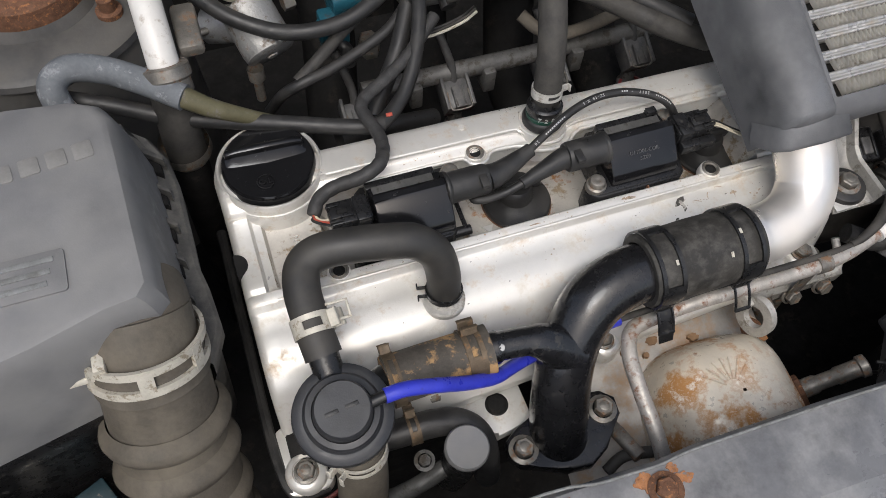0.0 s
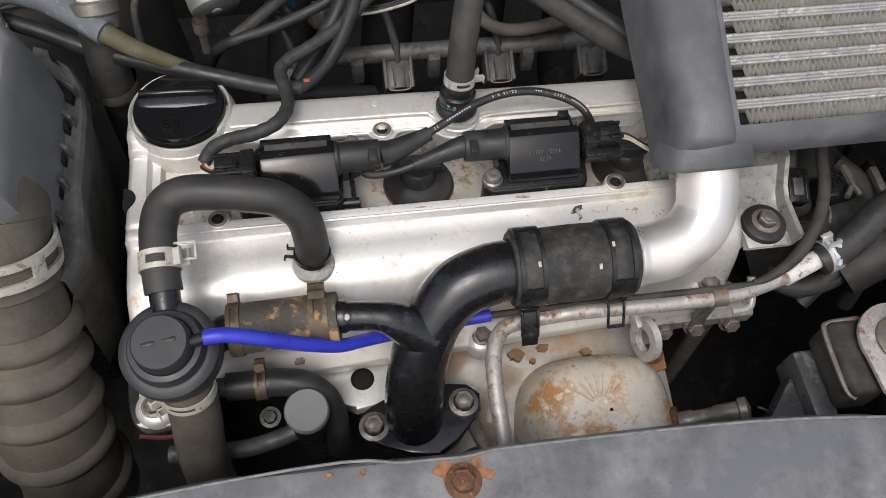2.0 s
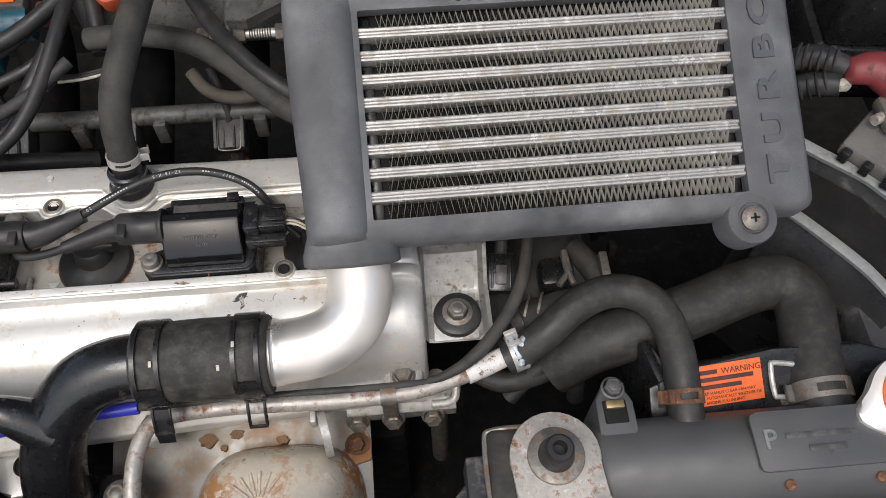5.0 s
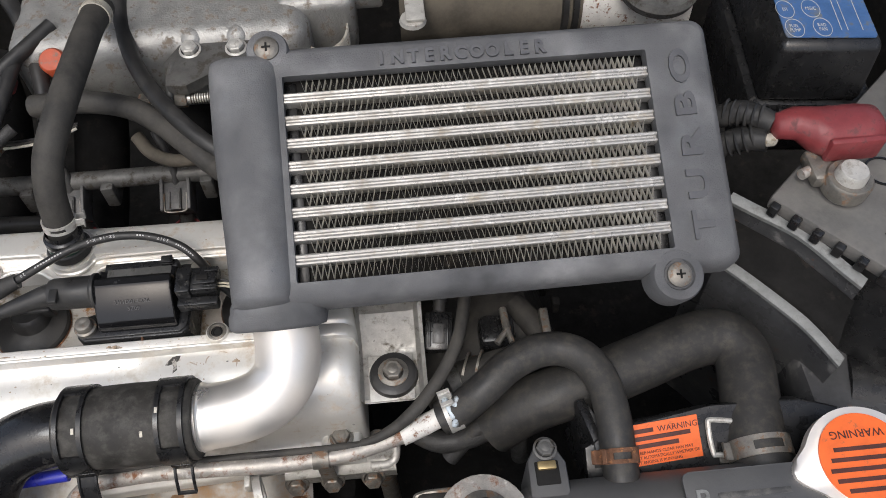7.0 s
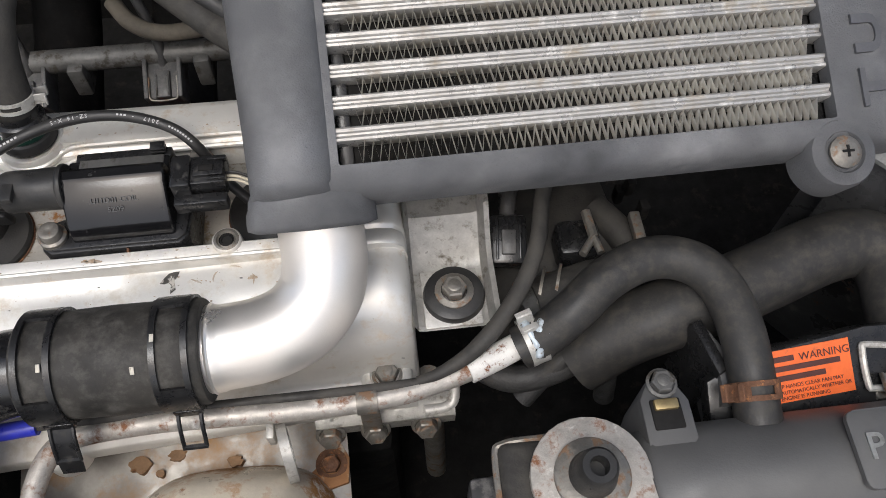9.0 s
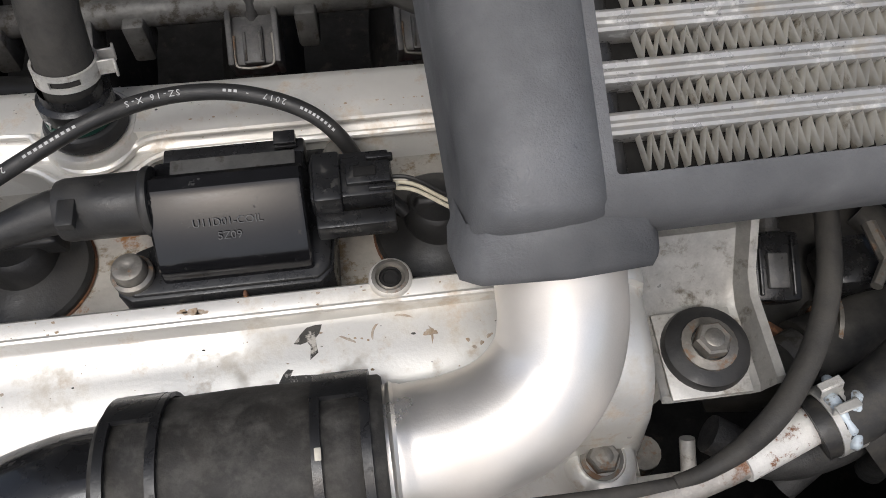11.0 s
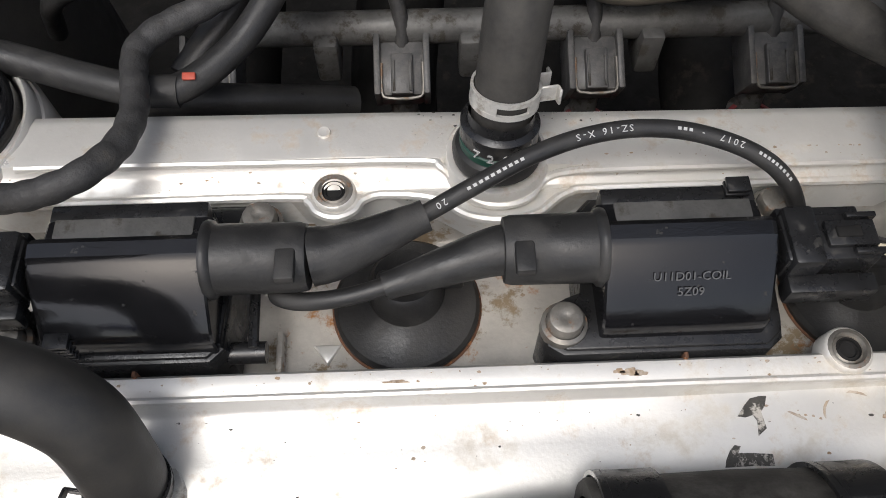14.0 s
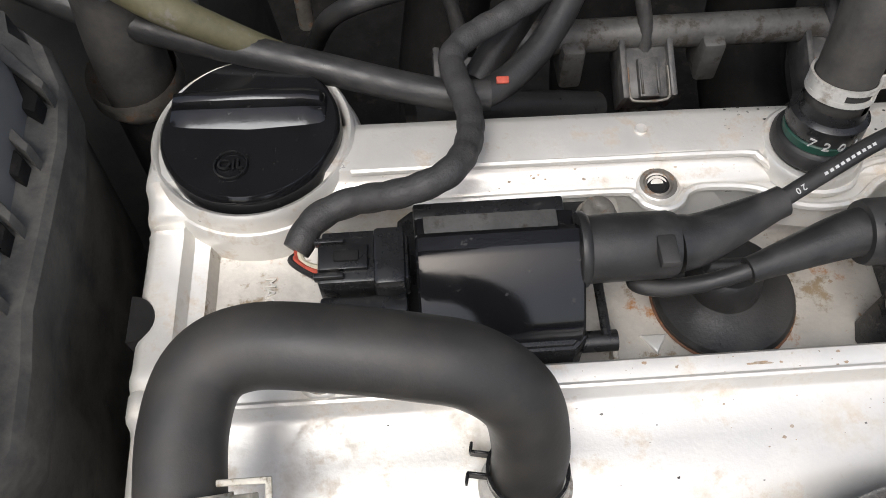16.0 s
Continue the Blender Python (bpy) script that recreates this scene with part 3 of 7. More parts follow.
# ---- oil filler cap ----
cap = thing("oil_filler_cap", (-0.021, 0.076, 0.006), "black plastic oil filler cap screwed into the silver cover", "oil cap")
cx, cy = -0.0230, 0.0838
bm = lathe([(0.0350, -0.030), (0.0346, 0.004), (0.0341, 0.0088), (0.0331, 0.0100), (0.0318, 0.0092), (0.0308, 0.004), (0.0308, -0.010)], (cx, cy, 0), (0, 0, 1), 56)
part("filler_pad", lathe([(0.0374, -0.030), (0.0368, -0.001), (0.0355, 0.0016), (0.0340, 0.0020)], (cx, cy, 0), (0, 0, 1), 56), silver, cover)
part("filler_neck", bm, silver, cover, "machined silver filler neck ring", flat_angle=60)
bm = lathe([(0.0300, 0.000), (0.0302, 0.0100), (0.0298, 0.0128), (0.0285, 0.0142), (0.0262, 0.0140), (0.0, 0.0136)], (cx, cy, 0), (0, 0, 1), 56)
part("cap_body", bm, gloss_black, cap)
bm = bmesh.new()
m = pose(cx, cy, 0.0145, 0, 0, -2)
sec = []
for x, w, h in ((-0.0265, 0.0032, 0.0010), (-0.0250, 0.0036, 0.0040), (-0.020, 0.0038, 0.0052), (0.0, 0.0040, 0.0056), (0.018, 0.0038, 0.0052), (0.0235, 0.0036, 0.0040), (0.0250, 0.0032, 0.0010)):
    sec.append([m @ Vector((x, 0.0085 + y, z * 1.15)) for y, z in ((-w * 2.6, -0.001), (-w * 1.9, h * 0.04), (-w * 0.74, h * 0.28), (-w * 0.62, h * 0.86), (-w * 0.2, h * 1.02), (w * 0.35, h), (w * 0.75, h * 0.75), (w * 1.1, -0.001))])
loft(sec, bm, closed=True, caps=True)
part("grip_bar", bm, gloss_black, cap, flat_angle=50)
text("lettering", "OIL", 0.0056, pose(cx - 0.0050, cy - 0.0160, 0.0147, 0, 0, 0), satin_black, cap, 0.0003)
bm = lathe([(0.0056, 0), (0.0055, 0.0004), (0.0051, 0.0004), (0.005, 0)], (cx - 0.0050, cy - 0.0160, 0.0145), (0, 0, 1), 28)
part("ring_mark", bm, satin_black, cap)


# ---- ignition coils ----
def coil(name, x0, mirror, label):
    """An ignition coil whose connector points to +x; mirror turns it round. x0: the middle of its winding body."""
    s = -1 if mirror else 1
    g = thing(name, (x0, 0.025, -0.012), label, "ignition coil", "ignition coils on the cover")

    def X(x):
        return x0 + s * x
    body = [(0.0045, -0.001), (0.0055, 0.0085), (0.0075, 0.0115), (0.0205, 0.0255), (0.0225, 0.0262), (0.0240, 0.0278), (0.0280, 0.0285), (0.0300, 0.0272), (0.0312, 0.0240),
            (0.0318, 0.0205), (0.0400, 0.0195), (0.0415, 0.0170), (0.0415, -0.001)]
    sec = []
    for x, k in ((-0.0245, 0.96), (-0.0238, 0.99), (-0.022, 1.0), (0.0, 1.0), (0.0215, 1.0), (0.0228, 0.99), (0.0235, 0.96)):
        sec.append([(X(x), 0.023 + (y - 0.023) * k, z * k if z > 0 else z) for y, z in body])
    part("winding_body", loft(sec, closed=True, caps=True), gloss_black, g, flat_angle=28)
    # mounting plate with its two ears
    out = [(X(x), y) for x, y in ((-0.041, 0.009), (-0.0395, 0.0035), (-0.035, 0.0005), (0.025, 0.0005), (0.0295, 0.004), (0.0300, 0.010), (0.0305, 0.036), (0.0395, 0.0395), (0.0415, 0.0450), (0.0390, 0.0510), (0.034, 0.0530), (-0.022, 0.0530), (-0.026, 0.049), (-0.027, 0.019), (-0.034, 0.0175), (-0.039, 0.0155))]
    if mirror:
        out = [(x, 0.0552 - y) for x, y in out]
    bm = prism(out, -0.0225, 0.0015, 0.0012)
    prism([(X(0) + (a - X(0)) * 0.97, 0.0265 + (b - 0.0265) * 0.95) for a, b in out], 0.0010, 0.0028, 0.0008, None, bm)
    part("mounting_plate", bm, satin_black, g)
    for x, y in ((-0.0345, 0.0460), (0.0350, 0.0092)) if mirror else ((-0.0345, 0.0092), (0.0350, 0.0460)):
        bm = lathe([(0.0068, -0.002), (0.0068, 0.0025), (0.0056, 0.0034)], (X(x), y, 0.0022), (0, 0, 1), 24)
        lathe([(0.0054, 0.0), (0.0054, 0.0035), (0.0048, 0.0046), (0.0030, 0.0052), (0.0012, 0.0046), (0, 0.0044)], (X(x), y, 0.0048), (0, 0, 1), 20, bm)
        part("screw", bm, old_steel, g, "dull steel screw")
    # laminations showing as a rib across the back
    part("core_rib", rbox((X(0.001), 0.0435, 0.0105), (0.046, 0.006, 0.015), 0.001), satin_black, g)
    # plug connector
    part("connector", rbox((X(0.0385), 0.0245, 0.0195), (0.026, 0.015, 0.011), 0.0012), satin_black, g)
    part("connector_collar", rbox((X(0.0310), 0.0245, 0.0195), (0.009, 0.0185, 0.0145), 0.0014), satin_black, g)
    part("lower_guide", rbox((X(0.0390), 0.0130, 0.0150), (0.025, 0.0060, 0.0080), 0.0010), satin_black, g)
    part("upper_guide", rbox((X(0.0390), 0.0345, 0.0170), (0.024, 0.0035, 0.0080), 0.0008), satin_black, g)
    part("core_strip", rbox((X(0.001), 0.0365, 0.0196), (0.040, 0.0075, 0.0014), 0.0005), engine_dark, g)
    bm = rbox((X(0.0440), 0.0245, 0.0256), (0.014, 0.0080, 0.0022), 0.0006)
    part("latch", bm, satin_black, g)
    bm = rbox((X(0.0430), 0.0245, 0.0264), (0.007, 0.0034, 0.0022), 0.0004)
    part("latch_slot", bm, dark_void, g)
    for k in (-1, 1):
        part("guide_rail", rbox((X(0.0480), 0.0245 + k * 0.0056, 0.0253), (0.0085, 0.0017, 0.0030), 0.0004), satin_black, g)
    # rubber boot on the high-tension tower
    bm = lathe([(0.0078, 0), (0.0112, 0.0), (0.0115, 0.001), (0.0112, 0.0022), (0.0102, 0.003), (0.0100, 0.0265), (0.0094, 0.0285), (0.006, 0.029)], (X(-0.0235), 0.0265, 0.0185), (-s, 0, 0), 32)
    part("boot", bm, rubber, g)
    part("boot_tab", rbox((X(-0.047), 0.0195, 0.0270), (0.0055, 0.0095, 0.0035), 0.0008, None), rubber, g)
    bm = bmesh.new()
    for k in range(5):
        rbox((X(0.0180), 0.0062 if mirror else 0.0440, (0.0030 if mirror else 0.0130) + 0.0022 * k), (0.0070, 0.0050, 0.0012), 0.0003, None, bm)
    part("ribbed_clip", bm, satin_black, g)
    return g


coil_two = coil("ignition_coil", 0.2125, False, "glossy black ignition coil with etched code beside the grey shroud")
coil_one = coil("ignition_coil", 0.0535, True, "glossy black ignition coil with a taped lead by the cap")
face = Matrix.Translation((0.2125, 0.0139, 0.0190)) @ Euler((radians(47), 0, 0)).to_matrix().to_4x4()
text("etched_code", "U11D01-COIL", 0.0036, face @ pose(-0.0005, 0.0022, 0.0002), grey_ink, coil_two, 0.00005)
text("etched_code", "5Z09", 0.0036, face @ pose(-0.0005, -0.0024, 0.0002), grey_ink, coil_two, 0.00005)
for k, ob in ((0.2125, coil_two), (0.0535, coil_one)):
    part("rust_streak", rbox((k + 0.0005, -0.0002, -0.006), (0.0012, 0.0018, 0.0140), 0.0003), rust_solid, ob, "thin rust streak")
# spigot on the plate of the first coil
bm = tube([(0.0790, 0.0080, -0.0070), (0.0900, 0.0080, -0.0070)], 0.0034, 12)
tube([(0.0865, 0.0085, -0.004), (0.0862, 0.030, -0.002)], 0.0016, 8, 6, bm)
part("drain_spigot", bm, satin_black, coil_one)

# plug leads
lead = thing("plug_lead", (0.110, 0.03, 0.018), "black rubber ignition lead with white print arching over the cover", "ignition lead")
bm = tube([(0.1060, 0.0265, 0.0185), (0.1150, 0.0280, 0.0190), (0.1390, 0.0365, 0.0225)], lambda s: 0.0088 - 0.0040 * min(1, s * 1.1), 20, 8)
part("lead_boot", bm, rubber, lead)
LEAD = [(0.1360, 0.0355, 0.0222), (0.1530, 0.0435, 0.0262), (0.1700, 0.0515, 0.0290), (0.1865, 0.0570, 0.0300), (0.2030, 0.0595, 0.0295), (0.2200, 0.0585, 0.0275), (0.2370, 0.0530, 0.0240), (0.2480, 0.0460, 0.0170), (0.2580, 0.0380, -0.0020), (0.2680, 0.0310, -0.0120)]
part("cable", tube(LEAD, 0.00275, 16, 10), rubber, lead)
lead_line = curve_points(LEAD, 10)


def on_line(words, line, at, size, r, name, parent, material, flip=False, up=(0, -0.45, 0.9)):
    """Letters one by one along a cable, on its upper side."""
    s, spots = 0.0, []
    for a, b in zip(line, line[1:]):
        spots.append((s, a, b))
        s += (b - a).length
    bm = bmesh.new()
    for i, ch in enumerate(words):
        if ch == " ":
            continue
        want = at + i * size * 0.72
        s0, a, b = [q for q in spots if q[0] <= want][-1]
        d = (b - a).normalized()
        x = -d if flip else d
        n = Vector(up)
        n = (n - x * n.dot(x)).normalized()
        y = n.cross(x)
        m = Matrix((x, y, n)).transposed().to_4x4()
        m.translation = a + d * (want - s0) + n * (r - 0.0001)
        c = bpy.data.curves.new("glyph", "FONT")
        c.body, c.size, c.extrude, c.align_x, c.align_y, c.resolution_u = ch, size, 0.00025, "CENTER", "CENTER", 2
        ob = bpy.data.objects.new("glyph", c)
        me = bpy.data.meshes.new_from_object(ob)
        me.transform(m)
        bm.from_mesh(me)
        bpy.data.objects.remove(ob)
        bpy.data.meshes.remove(me)
    return part(name, bm, material, parent, smooth=False)


on_line("02", lead_line, 0.0075, 0.0028, 0.00275, "printing", lead, white_ink, flip=True)
on_line("-", lead_line, 0.0900, 0.0028, 0.00275, "printing", lead, white_ink)
on_line("SZ-16 X-S"[::-1], lead_line, 0.0520, 0.0028, 0.00275, "printing", lead, white_ink, flip=True)
on_line("2017"[::-1], lead_line, 0.0960, 0.0028, 0.00275, "printing", lead, white_ink, flip=True)
for at, ln in ((0.0165, 0.0190), (0.0820, 0.0050), (0.1075, 0.0120)):
    bm = bmesh.new()
    s = 0.0
    for a, c in zip(lead_line, lead_line[1:]):
        if at <= s <= at + ln:
            d = (c - a).normalized()
            n = Vector((0, -0.45, 0.9))
            n = (n - d * n.dot(d)).normalized()
            m = Matrix((d, n.cross(d), n)).transposed().to_4x4()
            m.translation = a + n * 0.0027
            rbox((0, 0, 0), ((c - a).length * 0.6, 0.0009, 0.0003), 0.0, m, bm)
        s += (c - a).length
    part("print_bar", bm, white_ink, lead)

lead_b = thing("plug_lead", (0.13, 0.02, 0.01), "short black ignition lead entering a plug cap", "ignition lead")
bm = tube([(0.1640, 0.0265, 0.0185), (0.1550, 0.0255, 0.0185), (0.1265, 0.0180, 0.0150)], lambda s: 0.0078 - 0.0038 * min(1, s * 1.05), 20, 8)
part("lead_boot", bm, rubber, lead_b)
part("cable", tube([(0.1280, 0.0184, 0.0150), (0.1150, 0.0165, 0.0120), (0.1020, 0.0165, 0.0100), (0.0950, 0.0200, 0.0080), (0.1000, 0.0260, 0.0040)], 0.0027, 14, 8), rubber, lead_b)


def plug_cap(x, y, z):
    g = thing("spark_plug_cap", (x, y, z), "black rubber spark plug cap sunk in the cover", "plug cap", "spark plug caps in the cover")
    part("seal_disc", lathe([(0.0238, -0.001), (0.0238, 0.002), (0.0226, 0.0034), (0.0135, 0.0042), (0.0122, 0.005), (0, 0.005)], (x, y, z), (0, 0, 1), 44), rubber, g)
    bm = lathe([(0.0128, 0.003), (0.0118, 0.011), (0.0100, 0.0135), (0.0, 0.0140)], (x, y + 0.003, z), (0, 0.15, 1), 32)
    part("hub", bm, rubber, g)
    part("grip_tab", rbox((x + 0.004, y + 0.004, z + 0.013), (0.030, 0.0055, 0.008), 0.0015, None, None, 2, (0.8, 0.7)), rubber, g)
    bm = lathe([(0.0242, -0.0006), (0.0246, 0.0002), (0.0236, 0.0006)], (x, y, z - 0.0003), (0, 0, 1), 40)
    part("rust_ring", bm, rust_solid, g, "rusty edge of the plug well")
    return g


for px in (0.1318, 0.2800):
    plug_cap(px, 0.0280, -0.0222)

# ---- breather fitting, elbow hose and round valve ----
fit_base = thing("breather_nipple", (0.057, -0.033, -0.009), "steel breather nipple on the silver cover", "nipple")
part("nipple_body", lathe([(0.0135, -0.002), (0.0135, 0.0015), (0.0125, 0.0026), (0.0098, 0.0026), (0.0085, 0.004), (0.0085, 0.012)], (0.057, -0.0335, -0.0095), (0, 0.03, 1), 36), steel, fit_base)
ELBOW = [(0.0570, -0.0325, -0.0045), (0.0575, -0.0280, 0.0130), (0.0540, -0.0215, 0.0300), (0.0430, -0.0170, 0.0415), (0.0300, -0.0150, 0.0455), (0.0100, -0.0120, 0.0470), (-0.0100, -0.0095, 0.0455), (-0.0215, -0.0140, 0.0430), (-0.0258, -0.0270, 0.0405), (-0.0258, -0.0440, 0.0370), (-0.0250, -0.0560, 0.0335), (-0.0242, -0.0640, 0.0300)]
hose = thing("elbow_hose", (0.057, -0.033, -0.004), "black rubber elbow hose from the cover to the round valve", "hose")
part("hose_wall", tube(ELBOW, 0.0105, 24, 8), hose_grey, hose)


def spring_clip(centre, axis, r, parent, material=None, ear=(0, 0, 1), width=0.009, label="", name="hose_clip"):
    """A sprung band clip with two raised ears and a slot."""
    material = material or steel
    n = Vector(axis).normalized()
    bm = strap(Vector(centre) + n * width * 0.36, axis, r, width * 0.28, 0.0009)
    strap(Vector(centre) - n * width * 0.36, axis, r, width * 0.28, 0.0009, 0, 360, 36, (0, 0, 1), bm)
    for a0, a1 in ((0, 62), (118, 250), (306, 360)):
        strap(centre, axis, r, width * 0.98, 0.0008, a0, a1, 14, (0, 0, 1), bm)
    a, e = Vector(axis).normalized(), Vector(ear)
    e = (e - a * e.dot(a)).normalized()
    side = a.cross(e)
    for k in (-1, 1):
        m = Matrix((side, a, e)).transposed().to_4x4()
        m.translation = Vector(centre) + e * (r + 0.0028) + side * 0.0032 * k
        rbox((0, 0, 0), (0.0009, width * 0.9, 0.0060), 0.0003, m, bm, 1)
        rbox((0.0014 * k, 0, 0.0028), (0.0030, width * 0.9, 0.0009), 0.0003, m, bm, 1)
    if isinstance(parent, str):
        return solo(name, bm, material, parent, "hose clip")
    return part(name, bm, material, parent, label)


spring_clip((0.0572, -0.0320, 0.0005), (0.02, 0.17, 0.98), 0.0107, hose, satin_black, (-1, 0.2, 0), 0.0034)
spring_clip((-0.0256, -0.0475, 0.0360), (0.05, -0.95, -0.28), 0.0108, hose, yellowed_clip, (0.9, 0.1, 0.4), 0.011, "yellowed steel spring clip")
for dx, dy, w, h in ((0.0085, 0.0048, 0.0120, 0.0016), (0.0085, -0.0048, 0.0120, 0.0016), (0.0142, 0, 0.0016, 0.0112)):
    part("clip_ear", rbox((dx, dy, 0), (w, h, 0.0012), 0.0004, Matrix.Translation((-0.0190, -0.0455, 0.0420)) @ Euler((radians(16), 0, 0)).to_matrix().to_4x4()), yellowed_clip, hose)

valve = thing("air_valve", (-0.023, -0.100, 0.0), "round black plastic air valve joined to rubber hoses", "valve")
VA = Vector((-0.02, -0.20, 0.98)).normalized()
vo = Vector((-0.0225, -0.0935, 0.0130))
part("valve_body", lathe([(0.016, -0.030), (0.0240, -0.012), (0.0272, -0.004), (0.0278, 0.004), (0.0270, 0.010), (0.0240, 0.0125), (0.0215, 0.0125), (0.0205, 0.0145)], vo, VA, 48), valve_grey, valve)
part("valve_cover", lathe([(0.0205, 0.011), (0.0205, 0.0175), (0.0195, 0.0190), (0.0165, 0.0195), (0.0160, 0.0185), (0.0158, 0.021), (0.0152, 0.0285), (0.0142, 0.0300), (0.0, 0.0302)], vo, VA, 48), valve_grey, valve)
top = vo + VA * 0.0303
fm = Matrix.Translation(top) @ VA.to_track_quat("Z", "Y").to_matrix().to_4x4() @ pose(0, 0, 0, 0, 0, 12)
bm = rbox((-0.0058, 0, 0), (0.0072, 0.0022, 0.0006), 0.0002, fm)
rbox((0.0052, 0, 0), (0.0072, 0.0022, 0.0006), 0.0002, fm, bm)
part("moulded_mark", bm, rubber, valve)
part("rear_spigot", tube([(-0.0245, -0.054, 0.034), (-0.0240, -0.068, 0.027), (-0.0225, -0.085, 0.018)], 0.0086, 20), satin_black, valve)
part("side_spigot", tube([(-0.010, -0.086, 0.004), (0.006, -0.0780, 0.001), (0.014, -0.0760, 0.0005)], 0.0105, 20), satin_black, valve)
part("small_spigot", tube([(-0.008, -0.099, 0.037), (0.004, -0.0985, 0.0410)], 0.0034, 12), satin_black, valve)
part("lower_spigot", tube([(-0.021, -0.100, 0.000), (-0.0205, -0.108, -0.018)], 0.0120, 20), satin_black, valve)

down = thing("valve_hose", (-0.02, -0.12, -0.06), "dusty brown rubber hose running down from the valve", "hose")
part("hose_wall", tube([(-0.0190, -0.1060, 0.0020), (-0.0190, -0.1110, -0.0180), (-0.0205, -0.1180, -0.0400), (-0.0230, -0.1260, -0.0640), (-0.024, -0.135, -0.10), (-0.022, -0.145, -0.16)], 0.0150, 24), rubber_brown, down)
spring_clip((-0.0190, -0.1085, -0.0060), (0.0, -0.28, -0.96), 0.0153, down, yellowed_clip, (-0.8, -0.6, 0.1), 0.007, "yellowed white spring clip")

# side hose with peeling skin, to the Y pipe
side = thing("side_hose", (0.04, -0.077, 0.0), "short brown rubber hose with peeling patches", "hose")
part("hose_wall", tube([(0.0060, -0.0780, 0.0010), (0.030, -0.0772, 0.0008), (0.056, -0.0770, 0.0010), (0.0700, -0.0772, 0.0020)], 0.0150, 28), rubber_peeling, side)
spring_clip((0.0105, -0.0779, 0.0010), (1, 0.03, 0), 0.0152, side, brown_clip, (0, 0.9, 0.4), 0.007, "rusty spring clip")
spring_clip((0.0585, -0.0770, 0.0012), (1, 0, 0), 0.0152, side, brown_clip, (0, 0.6, 0.8), 0.011, "rusty spring clip")

bluehose = thing("vacuum_hose", (0.06, -0.09, -0.01), "bright blue silicone vacuum hose below the hoses", "hose")
part("hose_wall", tube([(-0.0005, -0.0990, 0.0405), (0.0110, -0.0985, 0.0395), (0.0280, -0.0990, 0.0320), (0.0430, -0.0975, 0.0180), (0.0560, -0.0955, 0.0060), (0.0700, -0.0920, -0.0070), (0.0850, -0.0850, -0.0190), (0.1050, -0.0780, -0.0300), (0.1290, -0.0740, -0.0330), (0.1660, -0.0715, -0.0330)], 0.0042, 16, 8), blue_rubber, bluehose)

# ---- black Y pipe ----
ypipe = thing("intake_pipe", (0.112, -0.122, -0.080), "black painted steel branching intake pipe with a bolted flange", "pipe")
part("main_tube", tube([(0.1850, -0.0590, 0.0035), (0.1650, -0.0600, 0.0030), (0.1440, -0.0655, -0.0020), (0.1280, -0.0770, -0.0150), (0.1180, -0.0920, -0.0330), (0.1130, -0.1060, -0.0530), (0.1115, -0.1160, -0.0720), (0.1115, -0.1220, -0.0850)], lambda s: 0.0188 + 0.0004 * math.sin(s * 9), 32, 8), pipe_black, ypipe)
part("branch_tube", tube([(0.0660, -0.0772, 0.0015), (0.0800, -0.0778, 0.0015), (0.1000, -0.0800, -0.0020), (0.1220, -0.0850, -0.0200)], lambda s: 0.0100 if s < 0.14 else 0.0088 + 0.008 * max(0.0, s - 0.42) / 0.58, 24, 8), pipe_black, ypipe)
part("flange", prism([(0.0800, -0.1315), (0.0745, -0.1240), (0.0760, -0.1135), (0.0840, -0.1080), (0.0950, -0.1040), (0.1150, -0.0960), (0.1380, -0.1010), (0.1490, -0.1005), (0.1570, -0.1080), (0.1560, -0.1195), (0.1480, -0.1270), (0.1380, -0.1385), (0.1250, -0.1455), (0.1080, -0.1440), (0.0910, -0.1360)], -0.0860, -0.0755, 0.0015), pipe_black, ypipe)
for q in ((0.0845, -0.1225, -0.0755), (0.1450, -0.1135, -0.0755)):
    hex_bolt(q, (0, 0, 1), 0.0066, ypipe, old_steel, "flange_bolt", 1.5, 0.0085, "dull steel flange bolt")
part("paint_chip", lathe([(0.0022, 0), (0.0014, 0.0006), (0, 0.0006)], (0.0745, -0.0818, 0.0100), (0, -0.42, 0.90), 10), white_ink, ypipe)

# ---- ribbed coupler and aluminium elbow ----
CY, CZ = -0.0585, 0.0035
coup = thing("hose_coupler", (0.2155, CY, CZ), "thick black rubber coupler with two wide band clips", "hose coupler")
part("sleeve", lathe([(0.0190, -0.0385), (0.0228, -0.0385), (0.0236, -0.0375), (0.0238, -0.020), (0.0243, 0.0), (0.0240, 0.020), (0.0236, 0.0375), (0.0228, 0.0385), (0.0190, 0.0385)], (0.2155, CY, CZ), (1, 0, 0), 48), coupler_rubber, coup)


